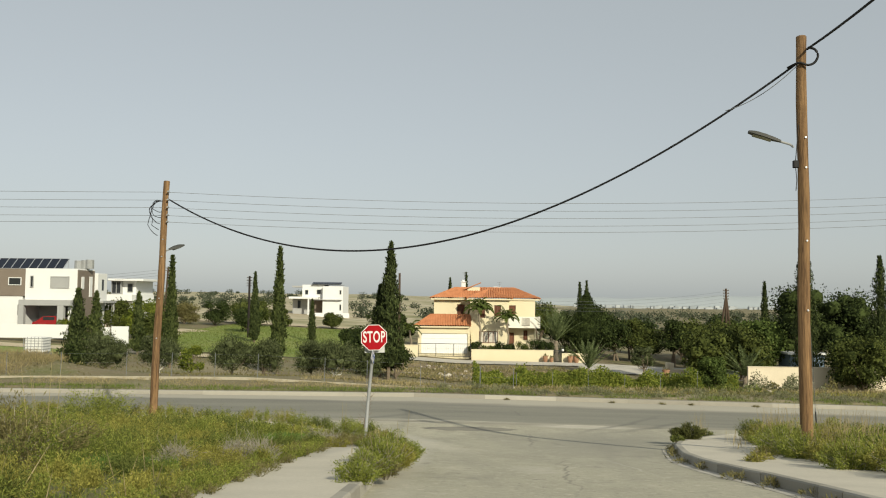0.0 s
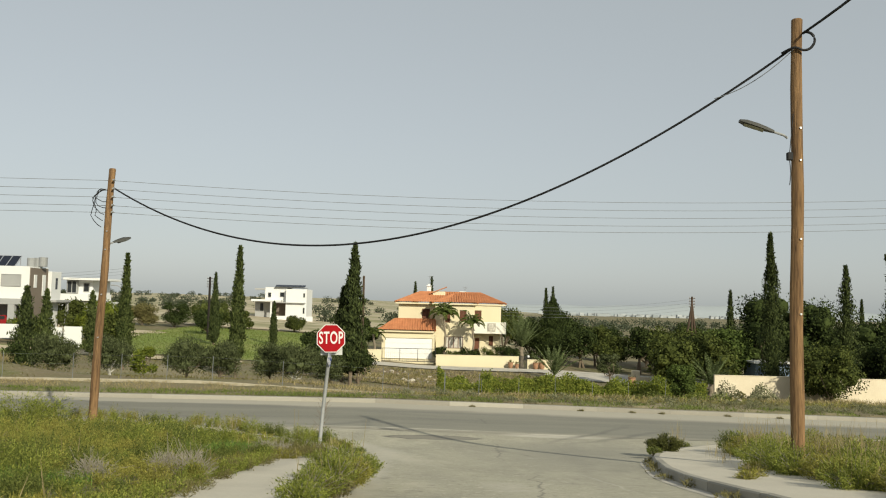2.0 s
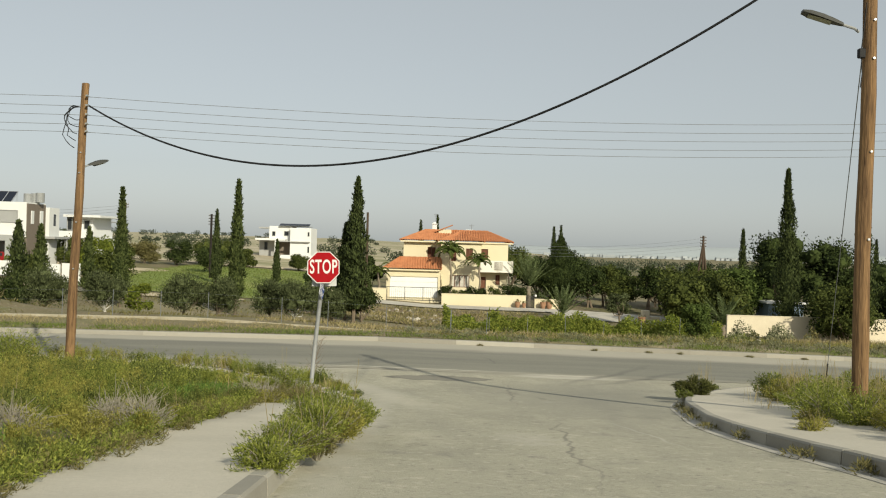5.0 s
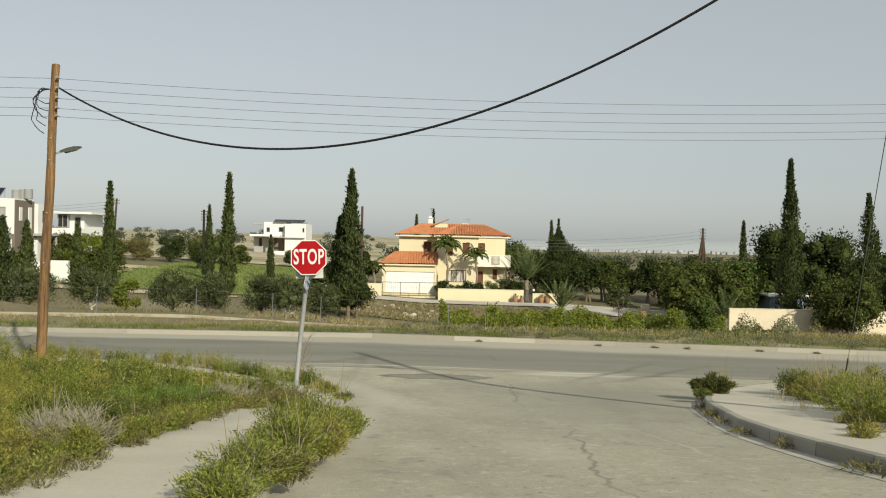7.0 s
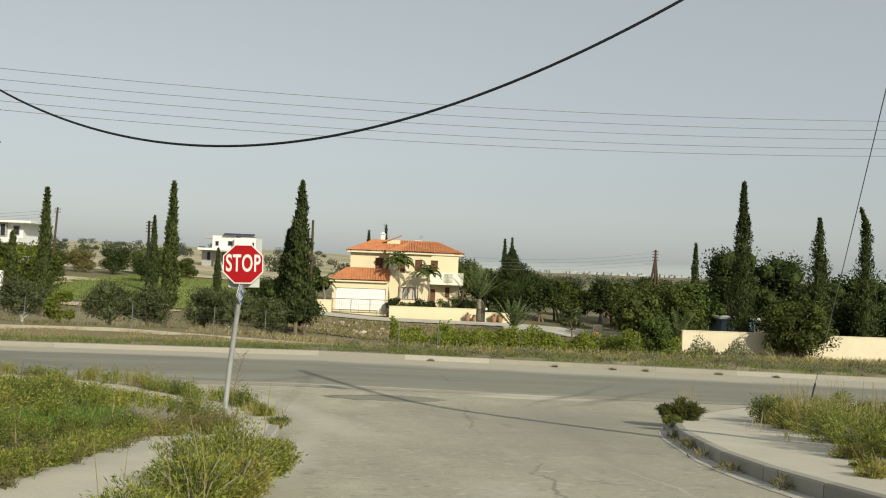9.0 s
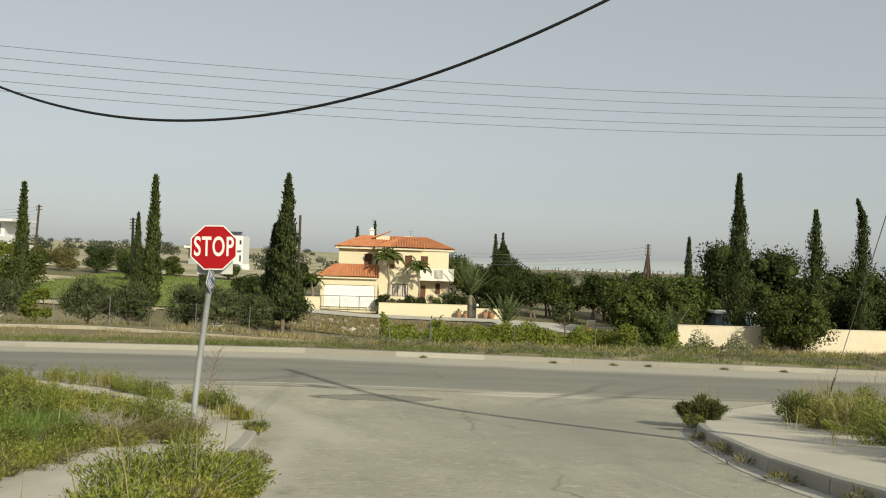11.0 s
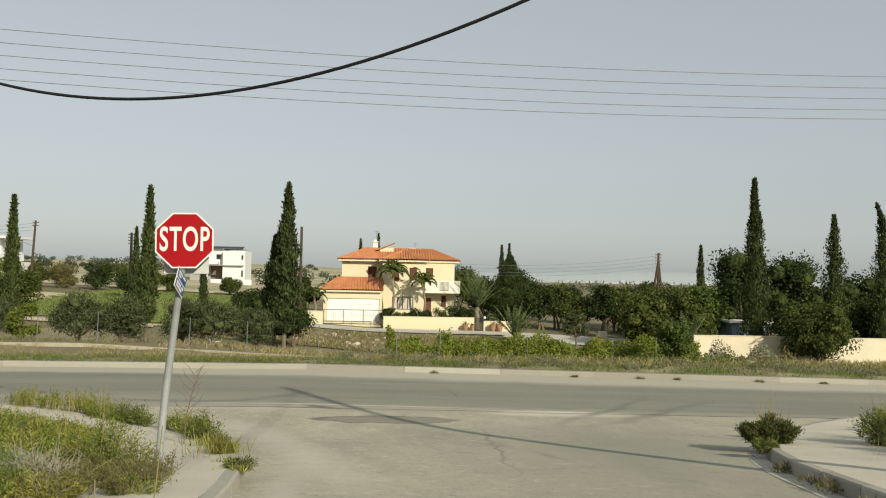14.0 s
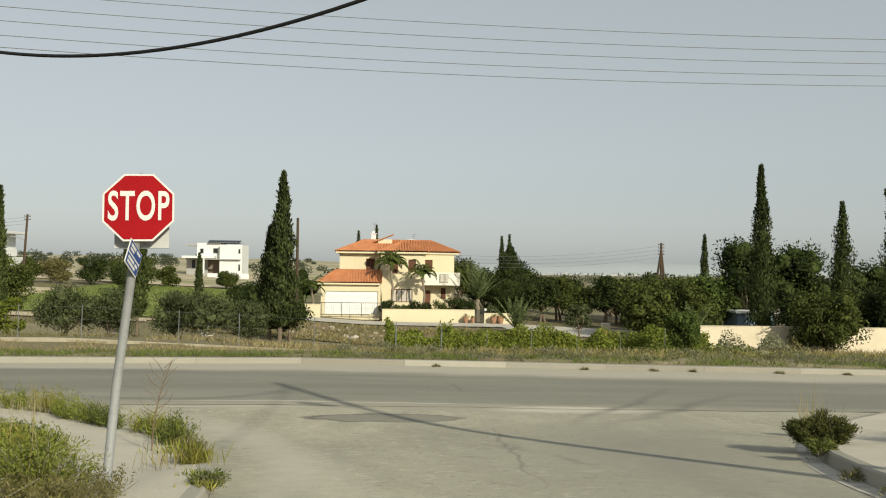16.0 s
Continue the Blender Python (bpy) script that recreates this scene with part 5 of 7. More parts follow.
# ---- trees ----
def cypress(x, y, z, h, w, seed, n=4200, bare=0.10, material=M_CYP, lean=0.0, bend=0.0, label="tall slim dark green cypress tree", taper=1.0, loose=0.0):
    n = int(n * 1.1)
    rng = np.random.default_rng(seed)
    ob = thing("cypress_tree", x, y, z, label, "tree", "cypresses")
    top = lambda t: np.array([lean * t + bend * max(0, t - 0.9) * 10, 0, h * t])
    v, f = tube([tuple(top(0) - [0, 0, 0.3]), tuple(top(0.3)), tuple(top(0.92))], [0.05 + w * 0.05, 0.05 + w * 0.03, 0.02], 7)
    raw("trunk", v, f, M_BARK, ob)
    t = bare + (1 - bare) * rng.random(n) ** 1.05
    u = (t - bare) / (1 - bare)
    ph = rng.uniform(0, 7, 4)
    ang = rng.uniform(0, 2 * math.pi, n)
    prof = np.minimum(1, u / 0.10 + 0.25) * np.clip(1 - u ** 1.45, 0, 1) ** (0.95 * taper) + 0.03
    lump = 1 + (0.16 + 0.2 * loose) * np.sin(u * 23 + ph[0] + 2 * np.sin(ang + ph[1])) + (0.12 + 0.15 * loose) * np.sin(u * 51 + 3 * ang + ph[2]) + (0.05 + 0.25 * loose) * rng.normal(size=n)
    r = w / 2 * prof * lump * (0.55 + 0.45 * rng.random(n) ** 0.4)
    c = np.stack([lean * t + bend * np.maximum(0, t - 0.9) * 10 + r * np.cos(ang), r * np.sin(ang), h * t * (1 - 0.03)], 1)
    d = np.stack([np.cos(ang) * 0.38, np.sin(ang) * 0.38, np.full(n, 1.0)], 1) + rng.normal(size=(n, 3)) * 0.26
    L = rng.uniform(0.13, 0.32, n)
    crown = leaf_object("crown", [leaves(c, d, L, L * 0.36, rng, np.stack([np.cos(ang), np.sin(ang), np.full(n, 0.35)], 1) + rng.normal(size=(n, 3)) * 0.2)], material, ob)
    m = 15
    pts = [tuple(top(bare + (0.93 - bare) * k / m)) for k in range(m + 1)]
    uu = [0.93 * k / m for k in range(m + 1)]
    rr = [w / 2 * 0.5 * (min(1, q / 0.10 + 0.12) * max(0.0, 1 - q ** 1.45) ** (0.95 * taper)) * (1 + 0.15 * math.sin(q * 31 + seed)) + 0.01 for q in uu]
    v, f = tube(pts, rr, 9)
    raw("inner_crown", v, f, material, ob)
    return ob


def zz(x, y):
    return land_z(x, y) - 0.05


cypress(-10.85, 42.2, zz(-10.85, 42.2), 6.53 - zz(-10.85, 42.2), 1.05, 1, 5200, 0.13, M_CYPY, lean=0.05)
cypress(-3.2, 43.2, zz(-3.2, 43.2), 7.05 - zz(-3.2, 43.2), 1.75, 2, 8000, 0.10, M_CYP, lean=0.10, label="tall bushy dark green cypress tree", loose=0.5)
cypress(-3.95, 44.8, zz(-3.95, 44.8), 3.9 - zz(-3.95, 44.8), 1.7, 3, 5500, 0.10, M_CYP, loose=0.4, label="bushy dark cypress beside a taller one")
cypress(-19.0, 44, zz(-19, 44), 5.9 - zz(-19, 44), 0.95, 4, 4800, 0.10, M_CYPY)
cypress(-21.6, 80, zz(-21.6, 80), 5.75 - zz(-21.6, 80), 1.2, 5, 3800, 0.04, M_CYP)
cypress(-16.1, 86, zz(-16.1, 86), 2.6 - zz(-16.1, 86), 0.95, 6, 2400, 0.04, M_CYP)
cypress(-24.0, 40, zz(-24, 40), 3.35 - zz(-24, 40), 1.4, 7, 4200, 0.06, M_CYP, loose=0.8, label="conical young dark conifer")
cypress(-25.3, 46, zz(-25.3, 46), 3.2 - zz(-25.3, 46), 1.2, 8, 3000, 0.05, M_CYPY, loose=0.6)
cypress(-25.5, 55, zz(-25.5, 55), 3.2 - zz(-25.5, 55), 1.1, 9, 2800, 0.05, M_CYPY, loose=0.5)
cypress(30.7, 55, zz(30.3, 55), 9.7 - zz(30.3, 55), 2.1, 10, 10500, 0.03, M_CYP, lean=-0.3, loose=0.4, label="tall dark cypress with a ragged outline")
cypress(37.4, 56, zz(37, 56), 7.1 - zz(37, 56), 2.2, 11, 6500, 0.03, M_CYP, lean=-0.2, loose=1.0, label="ragged dark conifer above the wall")
cypress(41.3, 56, zz(40.6, 56), 8.1 - zz(40.6, 56), 1.9, 12, 6000, 0.03, M_CYP, lean=-0.2, bend=-0.5, loose=0.9, label="ragged dark cypress with a bent tip")
cypress(34.5, 76.3, zz(34.5, 76.3), 5.2 - zz(34.5, 76.3), 1.3, 13, 3600, 0.03, M_CYP)
cypress(55.6, 90, zz(55.6, 90), 4.7 - zz(55.6, 90), 1.3, 14, 2500, 0.03, M_CYP)
cypress(0.3, 96, zz(0.3, 96), 5.7 - zz(0.3, 96), 1.2, 15, 2500, 0.03, M_CYP, loose=0.5)
cypress(2.4, 98, zz(2.4, 98), 6.5 - zz(2.4, 98), 1.1, 16, 2500, 0.03, M_CYP, loose=0.5)
cypress(17.6, 92, zz(16.6, 92), 5.4 - zz(16.6, 92), 1.3, 17, 2500, 0.03, M_CYP)
cypress(16.8, 92.5, zz(15.6, 92.5), 5.2 - zz(15.6, 92.5), 1.2, 18, 2500, 0.03, M_CYP)
cypress(16.8, 86, zz(17.2, 86), 3.9 - zz(17.2, 86), 5.6, 19, 11000, 0.02, M_DARK, loose=0.7, label="broad dark conifer with drooping boughs", taper=1.0)
for k, (x, y, h, w) in enumerate([(-5.6, 71.5, 2.6, 1.2), (-4.5, 73, 2.4, 1.0)]):
    cypress(x, y, zz(x, y), h, w, 30 + k, 1800, 0.02, M_CYPY, label="small clipped garden cypress beside the villa")


def round_tree(x, y, z, h, w, seed, material, n=5200, trunk=0.28, bark=M_BARK, leaf=0.30, label="broad dark green tree", flat=0.8, name="tree", group="broad trees", stems=1, blobs=16, upright=0.15, slim=0.55, fat=1.0):
    """Trunk, forked limbs and a crown of leaf clumps with gaps."""
    n, leaf = int(n * 1.0), leaf * 0.9
    rng = np.random.default_rng(seed)
    ob = thing(name, x, y, z, label, "tree", group)
    hc = h * (1 + trunk) / 2
    lots = []
    cs = []
    rx, rz_ = w / 2, h * (1 - trunk) / 2
    for k in range(blobs):
        a, e = rng.uniform(0, 2 * math.pi), rng.uniform(-0.8, 1.0)
        q = rng.random() ** 0.5 * 0.72
        cs.append([rx * q * math.cos(a) * math.sqrt(max(0.1, 1 - e * e * 0.6)), rx * q * math.sin(a) * math.sqrt(max(0.1, 1 - e * e * 0.6)), hc + rz_ * e * 0.68])
    cs = np.array(cs)
    br = fat * rng.uniform(0.26, 0.46, blobs) * min(rx, rz_ * 1.4)
    for s in range(stems):
        a = rng.uniform(0, 6.28)
        o = 0.12 * w * (s > 0)
        base = Vector((o * math.cos(a), o * math.sin(a), -0.3))
        fork = Vector((0.25 * o * math.cos(a) + rng.normal() * 0.1, rng.normal() * 0.1, h * trunk))
        lots.append(tube([base, (base + fork) / 2 + Vector((0.05, 0.03, 0)), fork], [0.035 * h, 0.027 * h, 0.022 * h], 7))
        for k in range(s, min(blobs, 9), stems):
            e = Vector(cs[k])
            mid = fork + (e - fork) * 0.5 + Vector(rng.normal(size=3) * 0.08 * w)
            lots.append(tube([fork, mid, e], [0.016 * h, 0.010 * h, 0.004 * h], 5))
    v, f = merge(*lots)
    raw("trunk", v, f, bark, ob)
    core = []
    for o, r in zip(cs, br):
        bm = bmesh.new()
        bmesh.ops.create_icosphere(bm, subdivisions=2, radius=0.4 * r)
        for w_ in bm.verts:
            w_.co *= 1 + 0.6 * noise.noise(w_.co * (2.2 / r) + Vector(o))
        core.append(([tuple(w_.co + Vector(o)) for w_ in bm.verts], [tuple(q.index for q in f_.verts) for f_ in bm.faces]))
        bm.free()
    v, f = merge(*core)
    raw("inner_crown", v, f, material, ob)
    k = rng.integers(0, blobs, n)
    dv = unit(rng.normal(size=(n, 3)))
    rad = br[k] * (0.35 + 0.72 * rng.random(n) ** 0.45)
    c = cs[k] + dv * rad[:, None] * [1, 1, flat]
    d = dv * 0.7 + rng.normal(size=(n, 3)) * 0.6 + [0, 0, upright]
    L = rng.uniform(0.6, 1.25, n) * leaf
    leaf_object("crown", [leaves(c, d, L, L * slim, rng, dv + [0, 0, 0.35], 0.5)], material, ob)
    return ob


OL = "grey-green olive tree with a low dense crown"
for k, (x, y, h, w) in enumerate([(-19.6, 34, 2.5, 3.2), (-16.8, 35.5, 2.5, 2.9), (-11.9, 34, 2.45, 3.0), (-10.0, 34.5, 2.3, 2.6), (-7.3, 35, 2.4, 2.6), (-5.6, 33.5, 2.35, 3.0), (-3.9, 36, 2.4, 2.2)]):
    round_tree(x, y, zz(x, y), h, w + 0.1, 50 + k, M_OLIVE, 8500, 0.14, M_LIMEWASH if k in (1, 5) else M_BARK, 0.17, OL, name="olive_tree", group="olive trees", stems=2, blobs=30, upright=1.0, slim=0.26, flat=1.0)
round_tree(-14.0, 33, zz(-14, 33), 1.9, 1.7, 61, M_LIME, 2200, 0.12, M_BARK, 0.16, "small yellow-green citrus tree", name="citrus_tree", group="small trees", blobs=10)
round_tree(-2.6, 44.5, zz(-2.6, 44.5), 2.8, 2.6, 62, M_DARK, 3000, 0.05, M_BARK, 0.2, "dark shrub at the foot of the cypresses", name="shrub", group="shrubs", blobs=12)
round_tree(-22.5, 36, zz(-22.5, 36), 2.0, 2.4, 63, M_DARK, 2600, 0.05, M_BARK, 0.18, "dark green shrub by the fence", name="shrub", group="shrubs", blobs=12)
round_tree(-6.8, 64, zz(-6.8, 64), 3.3, 4.2, 64, M_DARK, 4200, 0.05, M_BARK, 0.25, "broad dark green bush behind the orchard", name="shrub", group="shrubs", blobs=16)
# garden trees beside the lane and over the field
for k, (x, y, h, w, m_) in enumerate([(-29.5, 72, 3.6, 4.6, M_CITRUS), (-33, 76, 4.4, 5.2, M_LIME), (-36.6, 78, 4.6, 4.6, M_CITRUS), (-26, 96, 3.4, 4.6, M_DARK), (-18.6, 118, 2.6, 3.4, M_CITRUS), (-29.5, 112, 4.2, 6.4, M_CITRUS), (-34.5, 110, 4.0, 4.8, M_DARK), (-38.5, 108, 3.4, 4.6, M_BROWNBUSH), (-41.5, 106, 3.4, 4.4, M_CITRUS), (-32.0, 116, 4.0, 5.2, M_CITRUS), (-25.6, 114, 3.0, 3.6, M_CITRUS), (-5.0, 80.5, 4.6, 3.2, M_DARK), (-7.6, 84, 4.4, 4.0, M_DARK), (-9.5, 70, 3.0, 3.6, M_DARK), (-37.5, 68, 2.2, 2.6, M_LIME), (-35.4, 66, 2.4, 2.6, M_CITRUS)]):
    round_tree(x, y, zz(x, y), h, w, 80 + k, m_, 6000, 0.02, M_BARK, 0.26, "rounded leafy garden tree beyond the orchard")
# orchard row right of the villa
for k in range(11):
    x, y = 19.0 + 2.0 * k + 0.5 * math.sin(k * 2.1), 80.5 + 3.5 * math.sin(k * 1.7)
    round_tree(x, y, zz(x, y), 4.6 + 0.7 * math.sin(k * 2.7), 4.4 + 0.6 * math.cos(k), 120 + k, M_CITRUS if k % 3 else M_DARK, 4200, 0.26, M_BARK, 0.30, "dark green carob tree with a bare forked trunk", stems=2)
for k in range(9):
    x, y = 15 + 4.6 * k, 92 + 4 * math.sin(k * 1.3)
    round_tree(x, y, zz(x, y), 5.2 + 0.8 * math.sin(k * 1.9), 5.6, 140 + k, M_DARK, 3600, 0.1, M_BARK, 0.36, "dark green tree at the back of the orchard")
# trees behind the long wall
for k, (x, y, h, w, m_) in enumerate([(28.0, 64, 5.2, 6.0, M_CITRUS), (35.2, 68, 9.2, 7.4, M_DARK), (39.2, 67, 8.7, 7.0, M_DARK), (30.6, 67, 5.8, 5.2, M_LIMETREE), (45, 64, 7.2, 7.5, M_DARK), (51, 66, 7.0, 7.5, M_DARK), (24.6, 62, 4.8, 5.2, M_CITRUS), (27.0, 70, 5.0, 6.0, M_CITRUS), (35.6, 58, 4.6, 4.2, M_DARK), (41.5, 59, 5.0, 5.0, M_DARK), (46, 58, 4.6, 5, M_DARK)]):
    round_tree(x, y, zz(x, y), h, w, 160 + k, m_, 6500, 0.12, M_BARK, 0.32, "large dense dark green tree behind the wall", blobs=36, fat=1.3)
round_tree(33.4, 50.8, zz(33.4, 50.8), 5.0, 5.8, 180, M_CITRUS, 9000, 0.08, M_BARK, 0.24, "broad dark green tree overhanging the pale wall", blobs=26)
round_tree(16.9, 33.5, zz(16.9, 33.5), 2.35, 1.9, 181, M_LIMETREE, 5200, 0.05, M_BARK, 0.16, "tall green oleander bush at the end of the vines", name="shrub", group="shrubs", stems=3, blobs=20)
round_tree(18.6, 62, zz(18.6, 62), 3.0, 2.6, 182, M_OLIVE, 2800, 0.3, M_BARK, 0.17, "small grey-green olive tree beside a clay pot", name="olive_tree", group="olive trees", blobs=12)
round_tree(11.2, 90, zz(11.2, 90), 6.4, 5.5, 183, M_CITRUS, 4200, 0.15, M_BARK, 0.3, "leafy tree behind the villa")
for k, (x, h) in enumerate([(3.3, 1.3), (4.7, 1.0), (6.2, 1.3), (7.2, 1.1), (8.6, 1.4), (10.0, 1.5), (10.9, 1.3)]):
    round_tree(x, 75.4, -3.35, h + 0.45, 2.2, 200 + k, (M_DARK, M_CITRUS, M_DARK)[k % 3], 1900, 0.05, M_BARK, 0.16, "garden shrub behind the wall", name="shrub", group="garden shrubs", blobs=7)


def palm(x, y, z, trunk_h, frond, count, seed, droop, lift, r=0.14, label="palm tree", material=M_PALM, leaflet=0.2, wide=0.07, ahead=0.55, bow=0.25):
    rng = np.random.default_rng(seed)
    ob = thing("palm_tree", x, y, z, label, "palm", "palms")
    n = 14
    pts = [(0.04 * math.sin(k) + bow * 0.8 * math.sin(math.pi * k / n) - 0.2 * bow, 0, -0.3 + (trunk_h + 0.3) * k / n) for k in range(n + 1)]
    v, f = tube(pts, [r * (1.15 - 0.3 * k / n + 0.08 * (k % 2)) for k in range(n + 1)], 9)
    raw("trunk", v, f, M_PALMBARK, ob)
    for k in range(count):
        a = 2 * math.pi * (k * 0.382) + rng.normal() * 0.1
        e = lift[0] + (lift[1] - lift[0]) * ((k + 0.5) / count)
        L = frond * rng.uniform(0.85, 1.1)
        pos = Vector((pts[-1][0], 0, trunk_h))
        dirv = Vector((math.cos(a) * math.cos(e), math.sin(a) * math.cos(e), math.sin(e)))
        seg = 9
        line = [pos.copy()]
        for s in range(seg):
            pos = pos + dirv * (L / seg)
            dirv = (dirv - Vector((0, 0, droop * (0.4 + s / seg)))).normalized()
            line.append(pos.copy())
        v, f = tube(line, [0.028 * (1 - 0.8 * s / seg) for s in range(seg + 1)], 4)
        lots_v, lots_f = [np.array(v)], [list(q) for q in f]
        per = 110
        tt = np.linspace(0.10, 0.99, per)
        lp = np.array([tuple(p) for p in line])
        idx = tt * seg
        i0 = np.minimum(idx.astype(int), seg - 1)
        c = lp[i0] + (lp[i0 + 1] - lp[i0]) * (idx - i0)[:, None]
        tang = unit(lp[i0 + 1] - lp[i0])
        side = unit(np.cross(tang, [0, 0, 1.0]) + 1e-6)
        sgn = np.where(np.arange(per) % 2, 1.0, -1.0)[:, None]
        dd = side * sgn + tang * ahead + rng.normal(size=(per, 3)) * 0.12 - np.array([0, 0, 0.25 + droop])
        ll = L * leaflet * np.sin(np.pi * np.clip(tt, 0.08, 0.95)) ** 0.6
        lv, lf = leaves(c, dd, ll, wide, rng)
        o = len(v)
        raw("frond", v + lv.tolist(), lots_f + (lf + o).tolist(), material, ob)
    return ob


palm(3.75, 75.6, -3.3, 4.9, 2.1, 22, 1, 0.40, (0.55, 1.45), 0.11, "feathery palm with drooping fronds before the villa")
palm(6.75, 75.5, -3.3, 4.0, 1.9, 18, 2, 0.40, (0.55, 1.45), 0.10, "feathery palm with drooping fronds before the villa")
palm(-3.7, 75.6, -3.2, 2.6, 1.9, 9, 3, 0.38, (0.4, 1.35), 0.12, "small drooping palm beside the garage")
DP = dict(material=M_DATE, leaflet=0.12, wide=0.05, ahead=1.1, bow=0.0)
palm(12.1, 76.4, -3.7, 2.1, 3.6, 24, 4, 0.06, (0.75, 1.48), 0.24, "date palm with tall upright fronds", **DP)
palm(13.9, 64.5, zz(13.9, 64.5), 0.35, 3.0, 20, 5, 0.075, (0.7, 1.48), 0.22, "young date palm at the edge of the drive", **DP)
palm(26.5, 58, zz(26.5, 58), 1.2, 2.8, 22, 6, 0.07, (0.2, 1.3), 0.2, "date palm among dark trees", **DP)


# ---- hedges, shrubs, grasses ----
def leaf_bank(name, x0, x1, y0, y1, h, n, material, leaf, label, category, seed, zf=land_z, lump=0.35, kind="stuff"):
    """A long mound of leaves with an uneven top."""
    rng = np.random.default_rng(seed)
    x = rng.uniform(x0, x1, n)
    u = rng.uniform(-1, 1, n)
    q = rng.random(n) ** 0.6
    hh = h * (1 - lump + lump * np.array([noise.noise((a * 0.9, seed, b)) for a, b in zip(x, u)]) * 1.6) * np.sqrt(np.clip(1 - u ** 4 * 0.7, 0, 1))
    y = (y0 + y1) / 2 + u * (y1 - y0) / 2
    z = np.array([zf(a, b) for a, b in zip(x, y)]) + hh * q
    c = np.stack([x, y, z], 1)
    d = rng.normal(size=(n, 3)) + [0, -0.3, 0.5]
    L = leaf * rng.uniform(0.6, 1.3, n)
    ob = leaf_object(name, [leaves(c, d, L, L * 0.6, rng, np.stack([0 * u, u * 1.2 - 0.3, q], 1), 0.6)], material)
    return tagged(ob, label, category, kind=kind)


leaf_bank("vine_hedge", 5.4, 19.2, 36.2, 38.2, 1.9, 46000, M_HEDGE, 0.125, "bright green leafy vine row along a fence", "hedge", 3)
leaf_bank("shrubbery", 2.7, 5.9, 34.5, 37.2, 2.0, 18000, M_HEDGE, 0.125, "tall yellow-green bush at the end of the vine row", "bush", 4, lump=0.45)
leaf_bank("silver_scrub", 19.4, 24.5, 36.0, 38.2, 1.6, 8000, M_SILVER, 0.13, "pale silver-grey scrub before the boundary wall", "bush", 15, lump=0.8)
leaf_bank("silver_scrub", 12.5, 20.5, 20.9, 22.0, 0.26, 2600, M_SILVER, 0.06, "low grey tufts along the verge", "bush", 16, zf=lambda x, y: road_z(x, 19) + 0.12, lump=1.2)
leaf_bank("shrubbery", 25.6, 31, 49.5, 51.8, 1.5, 3000, M_BROWNBUSH, 0.18, "scrubby brown-green bushes before the pale wall", "bush", 5, lump=0.9)
leaf_bank("shrubbery", 12.2, 18.5, 26, 29.5, 0.5, 4200, M_WEEDD, 0.12, "low scrub on the verge", "bush", 6, lump=0.9)


def blades(name, spots, h, width, material, label, category, seed, spread=0.5):
    """Single bent blades standing at the spots (n x 3)."""
    rng = np.random.default_rng(seed)
    n = len(spots)
    d = np.stack([rng.normal(size=n) * spread, rng.normal(size=n) * spread, np.ones(n)], 1)
    L = h * rng.uniform(0.5, 1.25, n)
    ob = leaf_object(name, [leaves(spots, d, L, width * rng.uniform(0.6, 1.4, n), rng)], material)
    return tagged(ob, label, category, kind="stuff")


def scatter(n, x0, x1, y0, y1, seed, zf, keep=None, clump=0.0):
    rng = np.random.default_rng(seed)
    x, y = rng.uniform(x0, x1, n), rng.uniform(y0, y1, n)
    if clump:
        k = np.array([noise.noise((a * clump, b * clump, seed)) for a, b in zip(x, y)])
        ok = k > rng.uniform(-0.35, 0.35, n)
        x, y = x[ok], y[ok]
    if keep:
        ok = np.array([keep(a, b) for a, b in zip(x, y)], bool)
        x, y = x[ok], y[ok]
    return np.stack([x, y, [zf(a, b) for a, b in zip(x, y)]], 1)


vz = lambda x, y: road_z(x, min(y, 19)) + 0.14
blades("verge_grass", scatter(26000, -32, 36, 18.95, 20.6, 1, vz, clump=0.8), 0.18, 0.02, M_GRASS, "short green grass behind the far kerb", "grass", 1, 0.7)
blades("verge_grass", scatter(9000, 1, 36, 22, 27, 8, land_z, clump=0.6), 0.2, 0.022, M_WEED2, "green and dry grass before the vines", "grass", 8, 0.7)
blades("verge_straw", scatter(8000, 1, 36, 20.4, 25, 12, land_z, clump=0.7), 0.24, 0.022, M_BROWNBUSH, "brown dry grass before the vines", "grass", 12, 0.8)
blades("verge_straw", scatter(20000, -32, 12, 20.6, 24, 2, lambda x, y: land_z(x, y), clump=0.5), 0.16, 0.018, M_STRAW, "dry straw-brown grass on the verge", "grass", 2, 0.7)
blades("verge_straw", scatter(9000, 33, 48, 47, 52.6, 3, land_z, clump=0.25), 0.7, 0.045, M_STRAW, "tall dry grass before the pale wall", "grass", 3, 0.5)
blades("field_grass", scatter(26000, -32, 40, 24.5, 64, 4, land_z, clump=0.22), 0.24, 0.05, M_BROWNBUSH, "rough dry grass over the orchard floor", "grass", 4, 0.8)
blades("field_grass", scatter(9000, -6, 26, 24.5, 35, 5, land_z, clump=0.4), 0.3, 0.03, M_STRAW, "dry grass along the vines", "grass", 5, 0.6)
blades("meadow_grass", scatter(26000, -33, -7, 62, 115, 6, lambda x, y: land_z(x, y) + 0.1), 0.2, 0.05, M_GRASS, "green meadow grass", "grass", 6, 0.9)
blades("bank_straw", scatter(9000, -9, 12, 47, 67, 9, lambda x, y: land_z(x, y) + 0.04, clump=0.35), 0.34, 0.05, M_STRAW, "dry grass on the stony bank", "grass", 9, 0.8)
